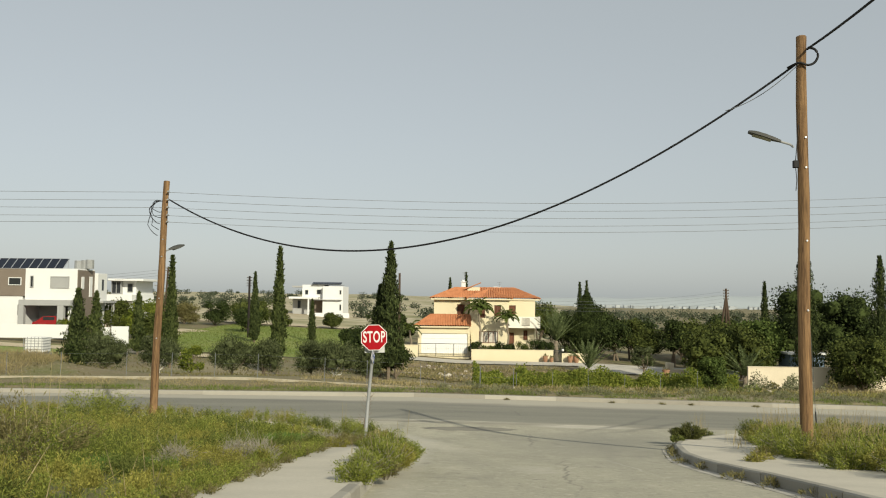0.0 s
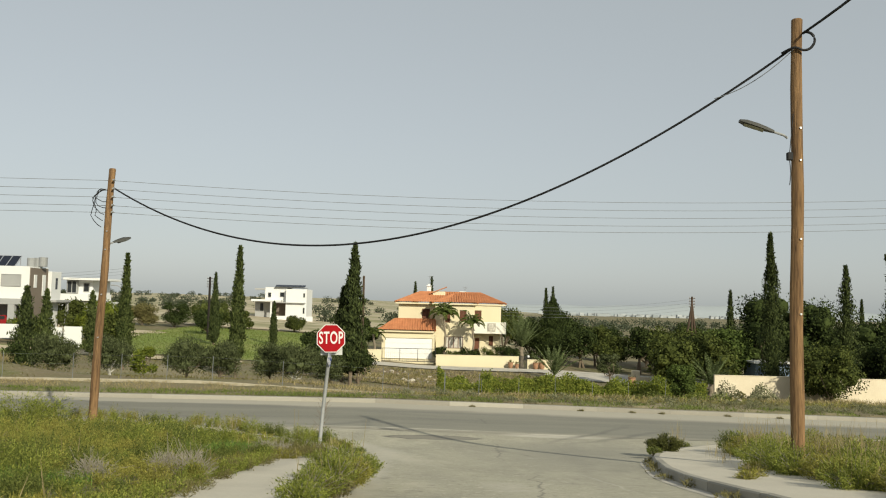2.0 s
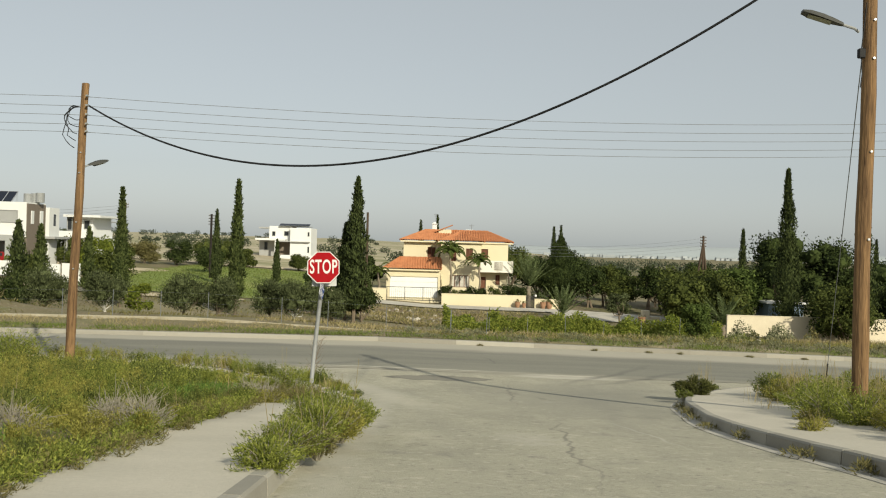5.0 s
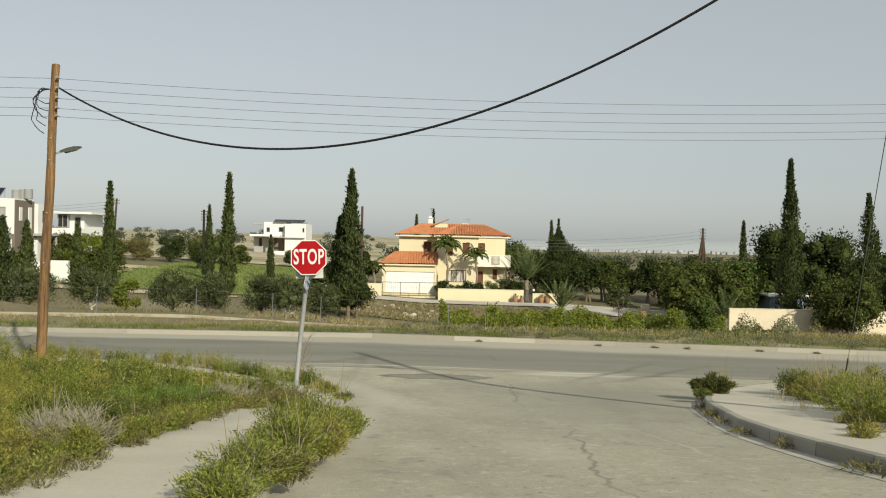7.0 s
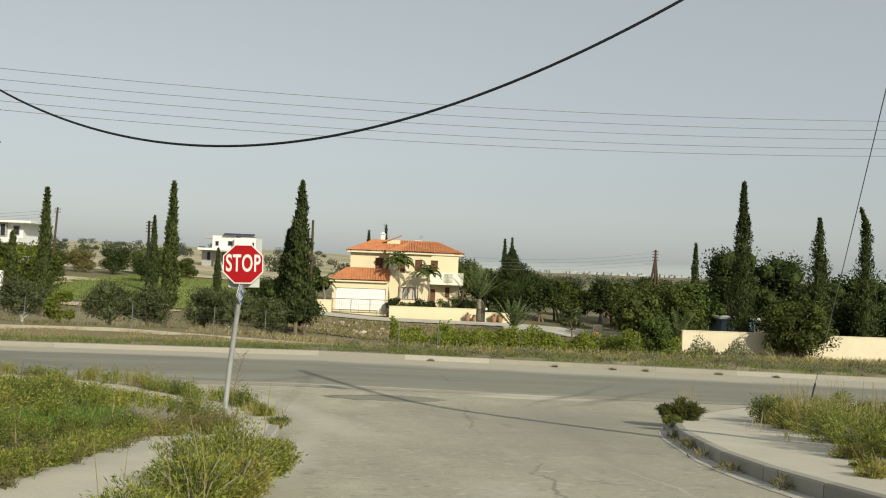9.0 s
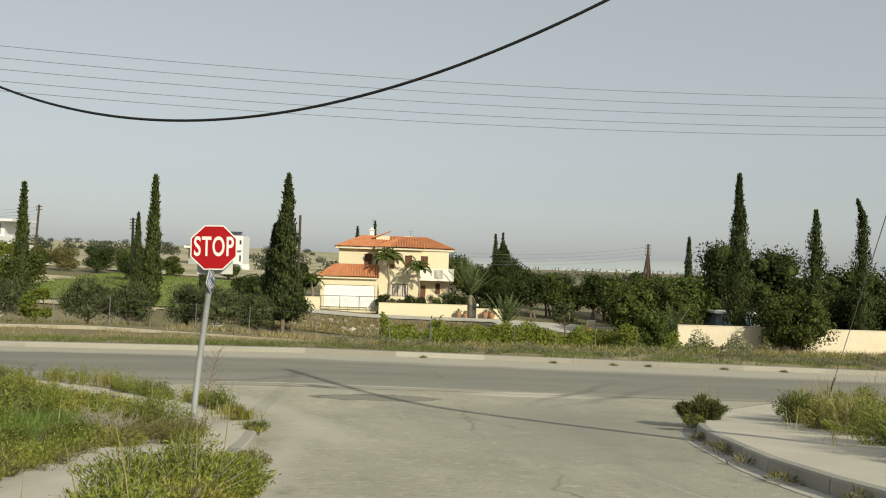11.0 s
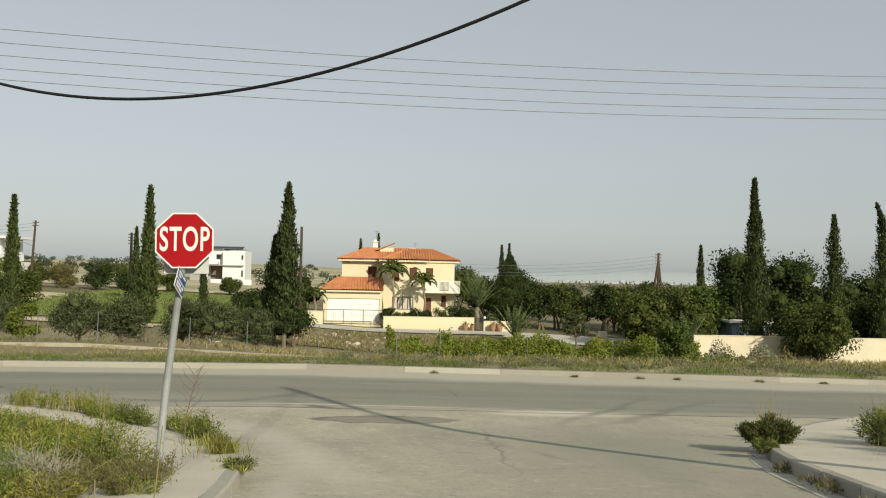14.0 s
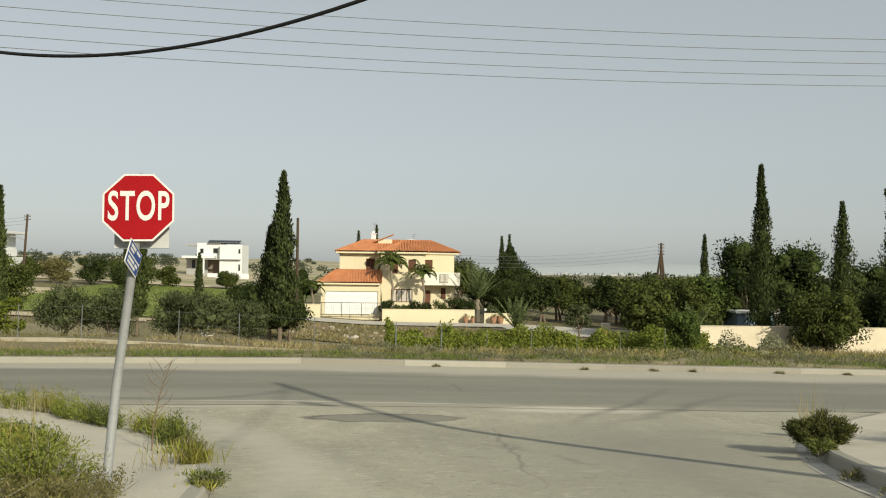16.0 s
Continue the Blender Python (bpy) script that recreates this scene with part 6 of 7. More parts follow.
blades("bank_grass", scatter(9000, -9, 12, 45, 66, 10, lambda x, y: land_z(x, y) + 0.04, clump=0.3), 0.3, 0.06, M_BROWNBUSH, "brown-green grass on the stony bank", "grass", 10, 0.8)
blades("mound_straw", scatter(20000, -30, -19.5, 24.2, 29, 7, lambda x, y: land_z(x, y), clump=0.3), 0.5, 0.016, M_STRAW, "tall dry straw on a mound", "grass", 7, 0.7)


def weed_patch(name, n, region, seed, material, h, leaf, per, label, wide=0.42):
    """Clumps of feathery weeds: region gives the spots."""
    rng = np.random.default_rng(seed)
    spots = region(n, seed)
    lots = []
    for s in spots:
        k = max(30, int(per * rng.uniform(0.5, 1.4)))
        hh = h * rng.uniform(0.5, 1.25)
        ww = wide * rng.uniform(0.6, 1.3)
        a = rng.uniform(0, 2 * math.pi, k)
        q = rng.random(k) ** 0.55
        t = rng.random(k) ** 0.7
        rr = ww * q * np.sqrt(np.clip(1 - t ** 2 * 0.75, 0.05, 1)) * (1 + 0.25 * np.sin(3 * a + rng.uniform(0, 6)))
        c = np.stack([s[0] + rr * np.cos(a), s[1] + rr * np.sin(a), s[2] + hh * t * (1 - 0.45 * q ** 2)], 1)
        d = np.stack([np.cos(a) * q, np.sin(a) * q, np.full(k, 0.75)], 1) + rng.normal(size=(k, 3)) * 0.5
        L = leaf * rng.uniform(0.5, 1.5, k)
        lots.append(leaves(c, d, L * 1.3, L * 0.24, rng))
    ob = leaf_object(name, lots, material)
    return tagged(ob, label, "weeds", kind="stuff")


KERB_XY = np.array([(p.x, p.y) for p in KERB_L])


def kerb_gap(x, y):
    """How far a point lies inside the kerb of the empty lot (below 0: on the street)."""
    d = np.hypot(KERB_XY[:, 0] - x, KERB_XY[:, 1] - y)
    k = int(d.argmin())
    p, q = KERB_XY[max(k - 1, 0)], KERB_XY[min(k + 1, len(KERB_XY) - 1)]
    side = (q[0] - p[0]) * (y - p[1]) - (q[1] - p[1]) * (x - p[0])
    return float(d[k]) * (1 if side > 0 else -1)


def left_lot(x, y):
    return kerb_gap(x, y) > 1.62 + 0.22 * noise.noise((x * 0.7, y * 1.3, 2))


def lot_z(x, y):
    return land_z(x, y) + 0.05


def lot(x0, x1, y0, y1, keep=left_lot, clump=0.35):
    return lambda n, seed: scatter(n, x0, x1, y0, y1, seed, lot_z, keep, clump)


def herbs(name, spots, seed, material, h, reach, stems, per, leaf, label, slim=0.3, category="weeds", low=0.0):
    """Feathery weeds: bowed stems from every spot, small narrow leaves along each stem."""
    rng = np.random.default_rng(seed)
    m = len(spots) * stems
    home = np.repeat(spots, stems, 0)
    size = rng.uniform(0.65, 1.3, len(spots))
    if low:
        size *= np.array([1 - low * (1 - ease(1.6, 4.5, kerb_gap(x, y))) for x, y, _ in spots])
    size = np.repeat(size, stems)
    a, q = rng.uniform(0, 2 * math.pi, m), rng.random(m) ** 0.6
    tip = np.stack([np.cos(a) * q * reach * size, np.sin(a) * q * reach * size, h * size * (1 - 0.5 * q ** 2) * rng.uniform(0.65, 1.15, m)], 1)
    k = np.repeat(np.arange(m), per)
    n = len(k)
    t = rng.random(n) ** 0.65
    c = home[k] + np.stack([tip[k, 0] * t, tip[k, 1] * t, tip[k, 2] * (1 - (1 - t) ** 1.7)], 1) + rng.normal(size=(n, 3)) * leaf * 0.45
    c[:, 2] = np.maximum(c[:, 2], home[k, 2])
    d = unit(tip[k] * [1, 1, 1.3]) * 0.8 + rng.normal(size=(n, 3)) * 0.55
    L = leaf * rng.uniform(0.6, 1.4, n) * (1.25 - 0.5 * t)
    lots = [leaves(c, d, L, L * slim, rng)]
    e = rng.normal(size=(m, 3)) * 0.02
    lots.append(leaves(home + e * [1, 1, 0], tip, np.linalg.norm(tip, axis=1) * 0.95, 0.006, rng))
    return tagged(leaf_object(name, lots, material), label, category, kind="stuff")


weed_patch("verge_scrub", 130, lambda n, s_: scatter(n, 1, 32, 19.3, 22.5, s_, vz), 39, M_SILVER, 0.24, 0.07, 150, "low grey-green scrub behind the far kerb", 0.34)
def kinds(spots, scale, seed):
    """Shares the spots out in drifts, so that one kind of weed stands together."""
    rng = np.random.default_rng(seed)
    v = np.array([noise.noise((x * scale, y * scale, seed)) for x, y, _ in spots]) + rng.normal(size=len(spots)) * 0.16
    return [spots[v < -0.16], spots[(v >= -0.16) & (v < 0.14)], spots[v >= 0.14]]


def lush(x, y):
    return math.hypot((x + 1.75) / 1.3, (y + 0.7) / 1.5) < 1 or math.hypot((x + 2.6) / 1.2, (y + 7.4) / 1.0) < 1


near_spots = scatter(560, -6, 0.2, -11.5, 0, 31, lot_z, lambda x, y: left_lot(x, y) and not lush(x, y))
for spots, material, h, label in zip(kinds(near_spots, 0.55, 5), (M_WEEDD, M_WEED, M_WEED2), (0.34, 0.32, 0.36), ("dark green feathery weeds on the empty lot", "dense green feathery weeds beside the pavement", "yellowing feathery weeds on the empty lot")):
    herbs("weeds", spots, 61, material, h, 0.32, 20, 28, 0.031, label, low=0.4)
far_spots = np.concatenate([scatter(620, -17, 0, 0, 10.4, 32, lot_z, lambda x, y: left_lot(x, y) and not lush(x, y)), scatter(420, -17, -6, -11, 0, 33, lot_z)])
for spots, material, h, label in zip(kinds(far_spots, 0.4, 6), (M_WEEDD, M_WEED, M_WEED2), (0.42, 0.38, 0.42), ("dark green weeds over the back of the empty lot", "green weeds over the back of the empty lot", "yellow-green weeds over the back of the empty lot")):
    herbs("weeds", spots, 62, material, h, 0.40, 13, 12, 0.064, label, low=0.5)
herbs("tall_weeds", scatter(74, -15, -1.8, -10, 10, 44, lot_z, left_lot), 63, M_WEED, 0.56, 0.55, 36, 30, 0.04, "taller rounded green weed mounds on the empty lot", low=0.5)
herbs("tall_weeds", scatter(52, -14, -1.8, -10, 10, 53, lot_z, left_lot), 69, M_WEEDD, 0.5, 0.5, 30, 24, 0.042, "darker rounded weed mounds on the empty lot", low=0.45)
blades("lot_grass", scatter(52000, -9, 0, -12, 8, 34, lot_z, lambda x, y: left_lot(x, y) or lush(x, y)), 0.11, 0.009, M_GRASS, "short green grass under the weeds", "grass", 34, 0.7)
blades("lush_grass", scatter(15000, -4, -0.3, -9, 1.2, 47, lot_z, lush), 0.17, 0.012, leafy("fresh_grass", (0.22, 0.33, 0.075), (0.07, 0.12, 0.025), 0.4), "patch of fresh green grass among the weeds", "grass", 47, 0.5)
herbs("dry_weeds", scatter(60, -0.6, 0.3, -1.75, -0.3, 48, lot_z), 65, M_BROWNBUSH, 0.17, 0.2, 10, 16, 0.03, "low brown weeds across the pavement")
herbs("dry_weeds", scatter(90, -2.2, 0.1, -9, 1, 49, lot_z, lambda x, y: 1.5 < kerb_gap(x, y) < 2.0), 66, M_BROWNBUSH, 0.2, 0.2, 9, 14, 0.032, "brown dry weeds at the pavement edge")
blades("lot_straw", scatter(900, -16, -0.4, -13, 10.8, 35, lot_z, left_lot, 0.6), 0.5, 0.008, M_STRAW, "dry upright stalks among the weeds", "grass", 35, 0.28)


def pave_z(x, y):
    return road_z(x, y) + 0.12


def along_kerb(n, seed, lo, hi, y0, y1, x0=-18.0):
    """Spots beside the kerb of the empty lot, lo to hi metres inside it."""
    rng = np.random.default_rng(seed)
    line = [i for i, p in enumerate(KERB_L[:-1]) if y0 < p.y < y1 and p.x > x0]
    out = []
    for i in rng.choice(line, n):
        d = (KERB_L[i + 1] - KERB_L[i])
        g = rng.uniform(lo, hi)
        p = KERB_L[i] + d * rng.random() + Vector((-d.y, d.x)).normalized() * g
        out.append((p.x, p.y, road_z(p.x, p.y) + 0.12))
    return np.array(out)


herbs("edge_weeds", along_kerb(300, 46, 1.42, 1.7, -12, 8), 64, M_WEED, 0.19, 0.17, 8, 13, 0.034, "low green weeds hanging over the pavement edge")
herbs("edge_weeds", along_kerb(110, 52, 1.3, 1.62, -12, 8), 68, M_BROWNBUSH, 0.14, 0.15, 9, 12, 0.03, "brown and green weeds creeping over the pavement")
row_spots = along_kerb(250, 36, 0.0, 0.26, 3.2, 11.35)
for spots, material, h, label in zip(kinds(row_spots, 0.8, 9), (M_WEEDD, M_WEED, M_WEED2), (0.30, 0.36, 0.40), ("row of dark green weeds along the kerb", "row of green weeds along the kerb", "row of yellowing grassy weeds along the kerb")):
    herbs("kerb_weeds", spots, 67, material, h, 0.2, 12, 14, 0.046, label, 0.24)


weed_patch("kerb_weeds", 30, lambda n, s: scatter(n * 40, 5.6, 8.2, -9, 4, s, lambda x, y: road_z(x, y), lambda x, y: any((p.x - 0.08 - x) ** 2 + (p.y - y) ** 2 < 0.01 for p in KERB_R)), 38, M_BROWNBUSH, 0.10, 0.05, 70, "tufts of weeds in the gutter", 0.16)


def bush(x, y, z, h, w, seed, material, n, leaf, label, stalks=0, category="bush"):
    """One weed bush: twigs from the foot, leaves along them."""
    rng = np.random.default_rng(seed)
    ob = thing("weed_bush", x, y, z, label, category, "weed bushes")
    tw = 34
    a = rng.uniform(0, 2 * math.pi, tw)
    q = rng.random(tw) ** 0.6
    tips = np.stack([w / 2 * q * np.cos(a), w / 2 * q * np.sin(a), h * (1 - 0.55 * q ** 2) * rng.uniform(0.7, 1.1, tw)], 1)
    lots = [tube([(0.15 * t[0], 0.15 * t[1], -0.05), (0.5 * t[0], 0.5 * t[1], 0.6 * t[2]), tuple(t)], [0.007, 0.005, 0.002], 4) for t in tips]
    v, f = merge(*lots)
    raw("woody_base", v, f, M_TWIG, ob)
    k = rng.integers(0, tw, n)
    t = rng.random(n) ** 0.8
    c = tips[k] * np.stack([0.5 + 0.5 * t, 0.5 + 0.5 * t, t ** 1.1], 1) + rng.normal(size=(n, 3)) * [0.05 * w, 0.05 * w, 0.03 * h]
    c[:, 2] = np.abs(c[:, 2])
    d = unit(tips[k]) + rng.normal(size=(n, 3)) * 0.65
    L = leaf * rng.uniform(0.5, 1.4, n)
    leaf_object("foliage", [leaves(c, d, L * 1.25, L * 0.27, rng)], material, ob)
    if stalks:
        lots = []
        for s in range(stalks):
            aa = rng.uniform(0, 6.28)
            b = Vector((0.2 * w * math.cos(aa), 0.2 * w * math.sin(aa), 0))
            e = b + Vector((rng.normal() * 0.12, rng.normal() * 0.12, h * rng.uniform(1.2, 1.8)))
            lots.append(tube([b, (b + e) / 2 + Vector((0.02, 0, 0)), e], [0.004, 0.003, 0.002], 4))
        v, f = merge(*lots)
        raw("dry_stalk_tuft", v, f, M_STRAW, ob, "pale dry stalks")
    return ob


GB = "bushy green weed growing beside the kerb"
for k, (x, y, h, w, m_, n, st) in enumerate([
        (0.85, -8.3, 0.22, 0.7, M_WEED, 1800, 0), (1.1, -7.3, 0.22, 0.45, M_BROWNBUSH, 900, 0), (0.82, -7.4, 0.32, 0.8, M_WEED, 2400, 2), (0.98, -6.5, 0.42, 0.7, M_WEED, 2400, 3), (0.8, -5.8, 0.44, 0.75, M_WEED, 2600, 0), (1.0, -5.2, 0.48, 0.8, M_WEED, 3000, 2), (1.15, -4.7, 0.34, 0.65, M_WEED, 2400, 0), (1.15, -6.0, 0.34, 0.6, M_WEED2, 1800, 0),
        (0.8, -4.6, 0.32, 0.65, M_WEED, 2400, 0), (1.0, -4.0, 0.2, 0.55, M_WEED, 1800, 0), (1.1, -2.9, 0.12, 0.35, M_BROWNBUSH, 600, 0), (-0.35, -1.75, 0.22, 0.55, M_WEED2, 1200, 0), (0.2, -1.5, 0.16, 0.4, M_WEED, 700, 0),
        (-0.3, -0.4, 0.52, 0.85, M_WEED, 3400, 2), (-0.75, 0.1, 0.3, 0.55, M_WEED2, 1800, 0), (0.3, 1.8, 0.2, 0.4, M_WEED2, 900, 1), (0.0, 3.1, 0.16, 0.4, M_BROWNBUSH, 700, 0), (0.75, 0.3, 0.14, 0.3, M_WEEDD, 600, 0), (-0.75, 5.2, 0.25, 0.5, M_WEED, 1400, 0)]):
    bush(x, y, pave_z(x, y), h, w, 300 + k, m_, int(n * 2.7), 0.028, GB, st)
dw = thing("dead_weed", -0.35, 2.9, pave_z(-0.35, 2.9), "thin dead brown branching weed by the kerb", "weed")
wr = random.Random(5)
lots = [tube([(0, 0, -0.05), (0.03, 0, 0.4), (0.10, 0.02, 0.72), (0.2, 0.02, 1.0)], [0.008, 0.007, 0.005, 0.003], 5)]
for k in range(16):
    h0 = 0.25 + 0.045 * k
    sx = 0.04 + 0.16 * max(0, h0 - 0.4)
    side = 1 if k % 2 else -1
    lots.append(tube([(sx, 0, h0), (sx + side * wr.uniform(0.06, 0.12), wr.uniform(-0.06, 0.06), h0 + wr.uniform(0.06, 0.14)), (sx + side * wr.uniform(0.12, 0.18), wr.uniform(-0.08, 0.08), h0 + wr.uniform(0.14, 0.22))], [0.004, 0.003, 0.0015], 4))
v, f = merge(*lots)
raw("stem", v, f, mat("dead_stem", (0.20, 0.14, 0.09), (0.13, 0.09, 0.06), rough=0.9), dw)
for k, (x, y, h, w, m_, n, st) in enumerate([
        (7.66, 3.7, 0.38, 0.86, M_DARKBUSH, 9000, 2), (7.2, 2.85, 0.15, 0.34, M_WEEDD, 900, 0), (8.75, 6.0, 0.2, 0.45, M_WEEDD, 800, 3), (9.15, 3.2, 0.55, 1.0, M_WEEDD, 3600, 0), (8.95, 2.0, 0.5, 0.9, M_WEED2, 3000, 4), (7.95, -3.0, 0.5, 1.0, M_WEED, 3600, 5), (8.1, -3.9, 0.45, 1.0, M_WEED2, 3000, 4), (7.7, -5.4, 0.42, 0.9, M_WEED, 3200, 5), (8.2, -5.9, 0.45, 1.1, M_WEED2, 3000, 4), (8.0, -6.9, 0.4, 1.0, M_WEED, 2600, 3), (7.05, -3.55, 0.14, 0.42, M_WEED2, 600, 8), (6.75, -4.1, 0.14, 0.35, M_WEED2, 500, 4), (9.9, 3.9, 0.5, 0.9, M_WEED2, 2600, 6),
        (8.9, 0.9, 0.5, 1.1, M_WEED, 3200, 6), (9.6, 1.8, 0.55, 1.1, M_WEED, 3200, 8), (8.4, -0.6, 0.5, 1.2, M_WEED, 3600, 4), (8.0, -1.9, 0.55, 1.2, M_WEED, 3600, 5), (9.2, -0.9, 0.6, 1.2, M_WEED2, 3000, 6), (8.9, -3.2, 0.55, 1.3, M_WEED, 3600, 5), (8.4, -4.2, 0.4, 0.9, M_WEED2, 2200, 4), (10.2, -2.2, 0.6, 1.3, M_WEED, 3000, 4), (10.4, 0.2, 0.55, 1.2, M_WEEDD, 3000, 4), (11.2, 2.6, 0.5, 1.2, M_WEEDD, 2800, 3), (11.9, 5.2, 0.4, 1.2, M_WEEDD, 2600, 0), (12.6, 3.0, 0.5, 1.3, M_WEED, 2800, 0), (7.5, -2.4, 0.18, 0.5, M_WEED2, 700, 2)]):
    bush(x, y, pave_z(x, y), h, w, 340 + k, m_, int(n * 1.7), 0.039, "bushy green weed on the corner pavement", st)
def right_lot(x, y):
    return x > edge_x(KERB_R, min(y, 11.2)) + 1.75 and y < 9.5
weed_patch("weeds_green", 260, lot(8, 22, -10, 9, right_lot), 41, M_WEED, 0.4, 0.075, 260, "green weeds behind the corner pavement")
blades("lot_straw", scatter(1500, 8, 20, -9, 9, 42, lot_z, right_lot, 0.5), 0.6, 0.010, M_STRAW, "dry upright grass stalks behind the pavement", "grass", 42, 0.3)
bush(-3.2, -8.2, lot_z(-3.2, -8.2), 0.85, 2.0, 380, M_BROWNBUSH, 14000, 0.045, "large rounded brown-green bush on the empty lot", 6)
bush(-4.9, -7.4, lot_z(-4.9, -7.4), 0.8, 1.8, 381, M_BROWNBUSH, 9000, 0.045, "large rounded brown-green bush on the empty lot", 4)
bush(-8.6, 6.8, lot_z(-8.6, 6.8), 1.0, 2.6, 382, M_WEED, 9000, 0.06, "broad green weed bush on the empty lot", 0)


def tuft_spots(x, y, n, r, seed):
    rng = np.random.default_rng(seed)
    p = rng.normal(size=(n, 2)) * r + [x, y]
    return np.stack([p[:, 0], p[:, 1], [pave_z(a, b) for a, b in p]], 1)


for k, (x, y, n, r, h) in enumerate([(9.9, 4.0, 110, 0.22, 0.75), (9.2, 1.3, 120, 0.25, 0.7), (8.5, 5.5, 22, 0.14, 0.7), (9.5, -0.6, 140, 0.3, 0.75), (10.8, 1.5, 120, 0.35, 0.8), (9.0, -2.9, 120, 0.25, 0.7), (8.0, 1.2, 14, 0.1, 0.4), (7.6, -0.6, 16, 0.12, 0.35), (0.6, -6.4, 6, 0.1, 0.45), (0.15, 1.1, 18, 0.12, 0.35), (-3.5, 7.9, 40, 0.4, 0.4)]):
    blades("dry_grass_tuft", tuft_spots(x, y, n, r, 500 + k), h, 0.009, M_STRAW, "pale dry grass tuft with upright stalks", "grass", 500 + k, 0.22)


for k, (x, y, n, r, h) in enumerate([(0.3, 1.75, 160, 0.12, 0.24), (0.55, 0.8, 50, 0.06, 0.12), (0.74, 0.1, 50, 0.06, 0.1), (0.0, 2.7, 120, 0.14, 0.18), (-0.78, -3.2, 220, 0.14, 0.2), (-0.8, -5.6, 220, 0.14, 0.2)]):
    blades("green_grass_tuft", tuft_spots(x, y, n, r, 540 + k), h, 0.011, M_WEED if k % 2 else M_WEED2, "fresh green grass tuft at the pavement edge", "grass", 540 + k, 0.45)


def dead_brush(x, y, z, w, h, seed):
    rng = np.random.default_rng(seed)
    lots = []
    for k in range(70):
        a, e = rng.uniform(0, 6.28), rng.uniform(0.3, 1.4)
        d = Vector((math.cos(a) * math.cos(e) * w, math.sin(a) * math.cos(e) * w, math.sin(e) * h))
        m = d * 0.5 + Vector(rng.normal(size=3) * 0.04)
        lots.append(tube([(0, 0, 0), tuple(m), tuple(d)], [0.005, 0.004, 0.002], 4))
        for s in range(3):
            e2 = m + (d - m) * rng.random() + Vector(rng.normal(size=3) * 0.09)
            lots.append(tube([tuple(m), tuple(e2)], [0.003, 0.0015], 4))
    v, f = merge(*lots)
    ob = raw("dead_brush", v, f, M_TWIG)
    ob.matrix_basis = pose(x, y, z)
    return tagged(ob, "tangle of pale dead twigs among the weeds", "dead brush")


for k, (x, y, w, h) in enumerate([(-0.8, -6.1, 0.36, 0.34), (-1.2, -5.8, 0.3, 0.3), (-1.7, -6.9, 0.32, 0.28), (-0.85, -0.75, 0.34, 0.22), (-0.5, -1.2, 0.3, 0.18)]):
    dead_brush(x, y, lot_z(x, y), w, h, k + 1)


# ---- stones, far woods, far town ----
def stone(x, y, z, s, seed):
    rng = random.Random(seed)
    bm = bmesh.new()
    bmesh.ops.create_icosphere(bm, subdivisions=1, radius=s)
    for v in bm.verts:
        v.co *= 0.7 + 0.55 * rng.random()
        v.co.z *= 0.6
    bmesh.ops.transform(bm, matrix=pose(0, 0, 0, 0, 0, rng.random() * 360), verts=bm.verts)
    ob = part("stone", bm, M_STONE)
    ob.matrix_basis = pose(x, y, z)
    return tagged(ob, "pale rough field stone on the ground", "stone", "loose stones")


srng = random.Random(4)
for k in range(46):
    x, y = srng.uniform(-4, 6), srng.uniform(50, 62)
    stone(x, y, land_z(x, y) + 0.10, srng.uniform(0.10, 0.28), k)
for k in range(14):
    x, y = srng.uniform(-2, 18), srng.uniform(25, 30)
    stone(x, y, land_z(x, y) + 0.05, srng.uniform(0.06, 0.16), 60 + k)
for k, x in enumerate((3.9, 8.3, 10.4, 11.6, 14.3, 16.4)):
    bush(x, 18.5, road_z(x, 18.5), 0.06, 0.26, 400 + k, M_BROWNBUSH, 200, 0.05, "small dark tuft of weeds in the far gutter")

for k, (x, y, r) in enumerate([(-0.62, -7.2, 0.09), (-0.55, -6.7, 0.06), (-0.5, -6.2, 0.05), (0.62, -7.3, 0.09), (0.72, -7.0, 0.07), (-0.6, -3.0, 0.05), (-0.52, -2.6, 0.04)]):
    stone(x, y, road_z(x, y) + 0.14, r * 0.6, 90 + k)

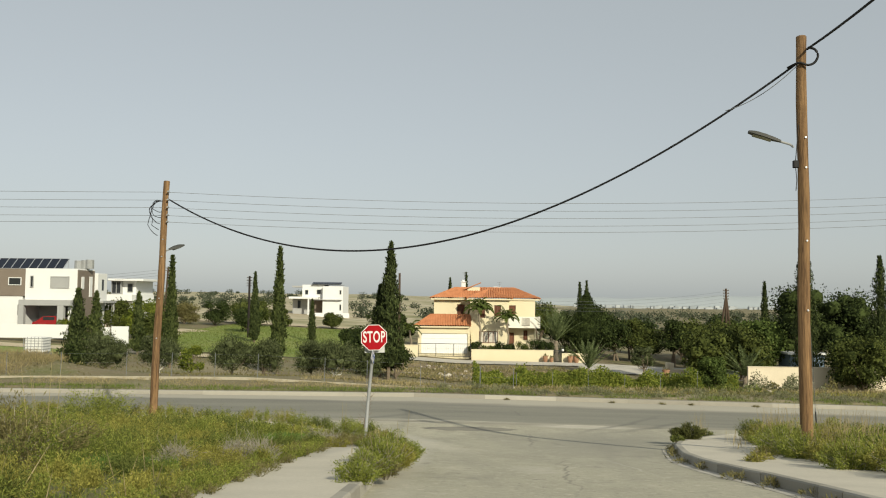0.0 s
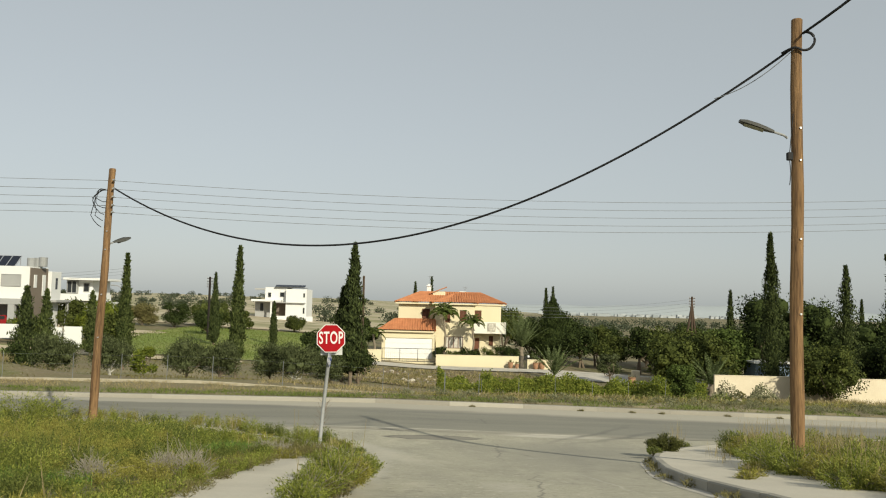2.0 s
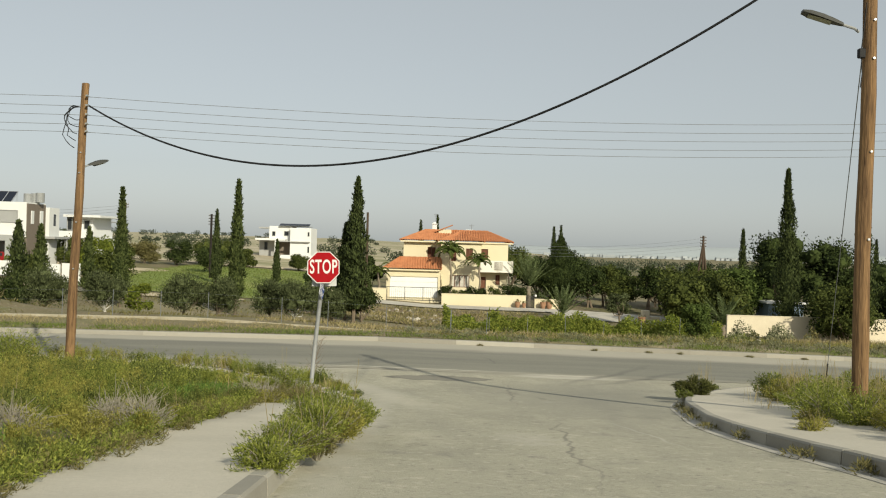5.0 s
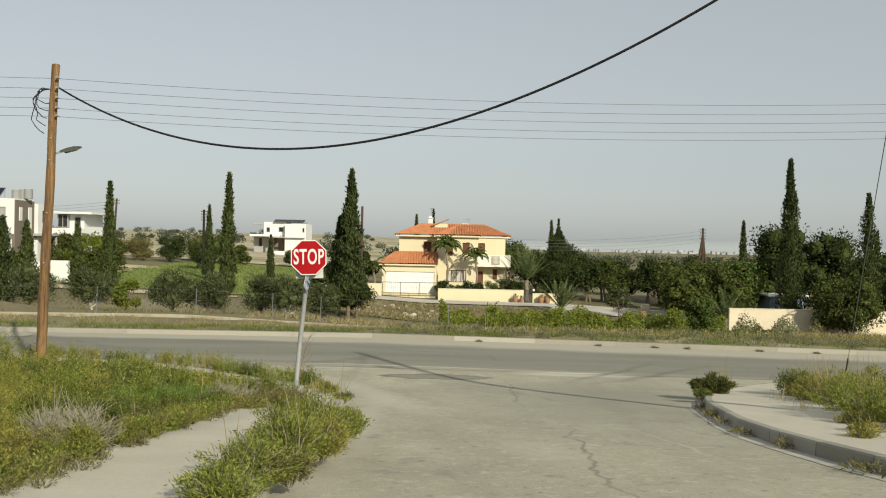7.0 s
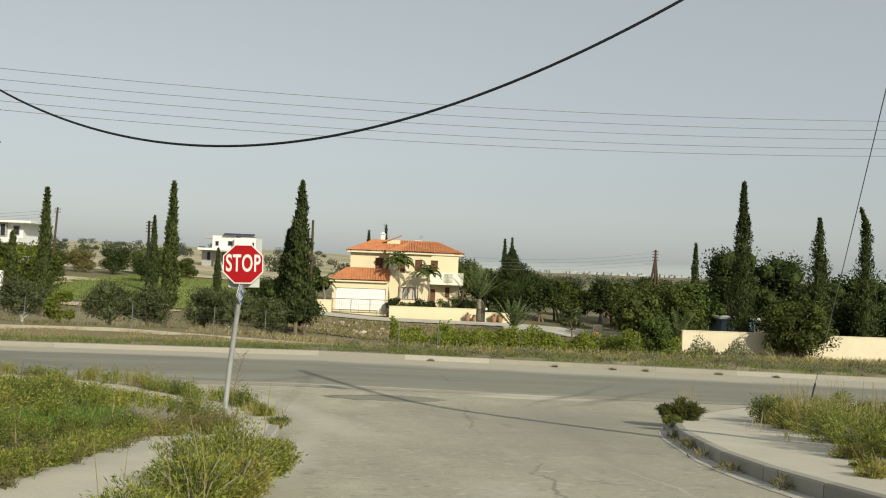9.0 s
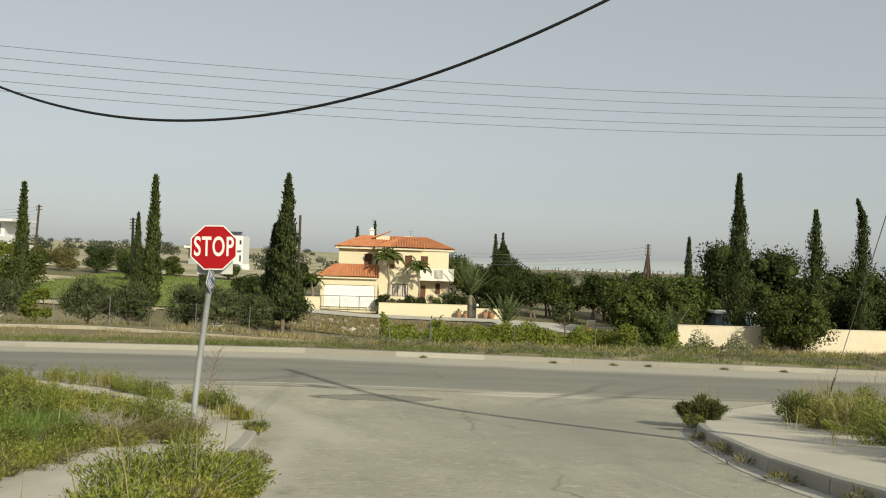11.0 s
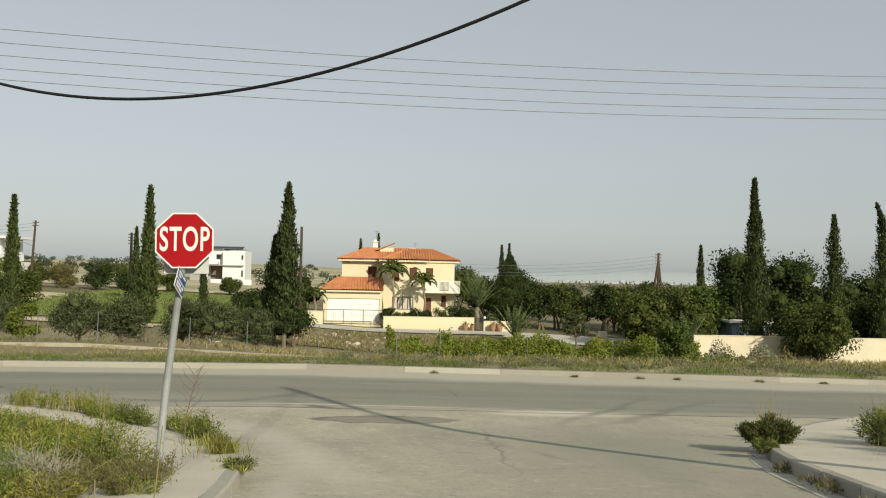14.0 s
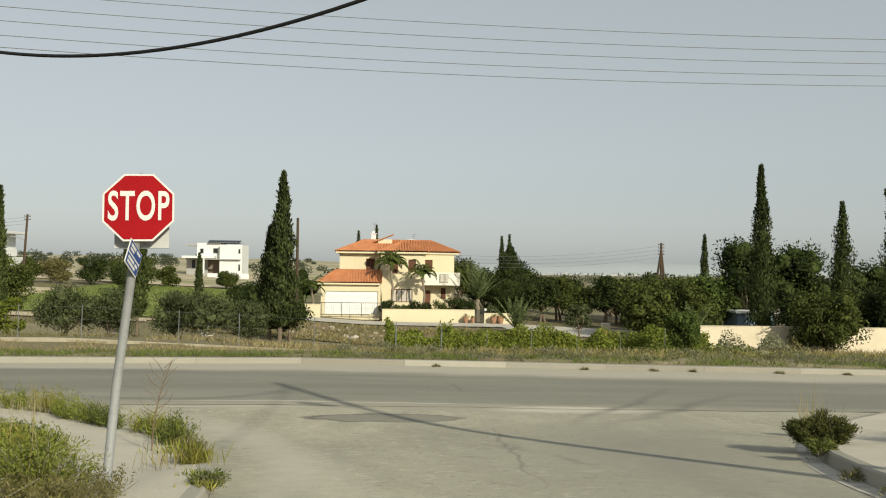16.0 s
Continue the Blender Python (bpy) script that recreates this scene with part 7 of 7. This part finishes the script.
frng = np.random.default_rng(9)
c = []
for k in range(170):
    y = frng.uniform(150, 520)
    a = frng.uniform(-0.62, 0.1)
    x = a * y
    r = frng.uniform(0.7, 2.2)
    m = 190
    p = unit(frng.normal(size=(m, 3))) * frng.random((m, 1)) ** 0.4 * [r * 1.3, r, r * 0.8] + [x, y, land_z(x, y) + r * 0.55]
    c.append(p)
c = np.concatenate(c)
tagged(leaf_object("far_scrub", [leaves(c, frng.normal(size=c.shape), 0.5, 0.36, frng)], M_FARWOOD), "scattered scrub and trees on far dry hills", "scrub", kind="stuff")
c = []
for k in range(420):
    y = frng.uniform(115, 700)
    a = frng.uniform(0.12, 0.9)
    x = a * y
    r = frng.uniform(1.2, 3.0)
    m = 70
    p = unit(frng.normal(size=(m, 3))) * frng.random((m, 1)) ** 0.4 * [r * 1.5, r, r] + [x, y, land_z(x, y) + r * 0.6]
    c.append(p)
c = np.concatenate(c)
tagged(leaf_object("far_trees", [leaves(c, frng.normal(size=c.shape), 1.0, 0.7, frng)], M_FARWOOD), "far green trees on the plain", "trees", kind="stuff")
vs, fs = [], []
for k in range(230):
    y = frng.uniform(2600, 4300)
    x = y * frng.uniform(0.13, 0.5)
    w, h = frng.uniform(8, 26), frng.uniform(3, 13)
    z = land_z(x, y) - 2
    o = len(vs)
    vs += [(x + sx * w / 2, y + sy * 8, z + sz * h) for sz in (0, 1) for sx, sy in ((-1, -1), (1, -1), (1, 1), (-1, 1))]
    fs += [(o + 4, o + 5, o + 6, o + 7)] + [(o + i, o + (i + 1) % 4, o + 4 + (i + 1) % 4, o + 4 + i) for i in range(4)]
tagged(raw("far_town", vs, fs, M_CITY), "buildings of a distant town on the plain, haze put into their pale colour", "town", kind="stuff")


# ---- ridge at the edge of the plain, distance haze painted into its colour ----
M_RIDGE = mat("haze_tinted_ridge", (0.285, 0.315, 0.335), (0.265, 0.295, 0.318), rough=1.0, scale=0.002, fine=0.01, spec=0.0)
vs, fs = [], []
for k in range(121):
    x = -1500 + 60 * k
    top = 3 + 45 * max(0.0, noise.noise((x / 900, 2.2, 0.5)) + 0.35) * ease(300, 1300, x) + 8 * noise.noise((x / 160, 7.1, 0))
    vs += [(x, 4700, -60), (x, 4700, top), (x, 4850, -60)]
    if k:
        o = 3 * k
        fs += [(o - 3, o, o + 1, o - 2), (o - 2, o + 1, o + 2, o - 1)]
tagged(raw("backdrop_ridge", vs, fs, M_RIDGE, smooth=True), "far ridge beyond the plain with blue-grey haze painted into its colour", "hills", kind="structure")
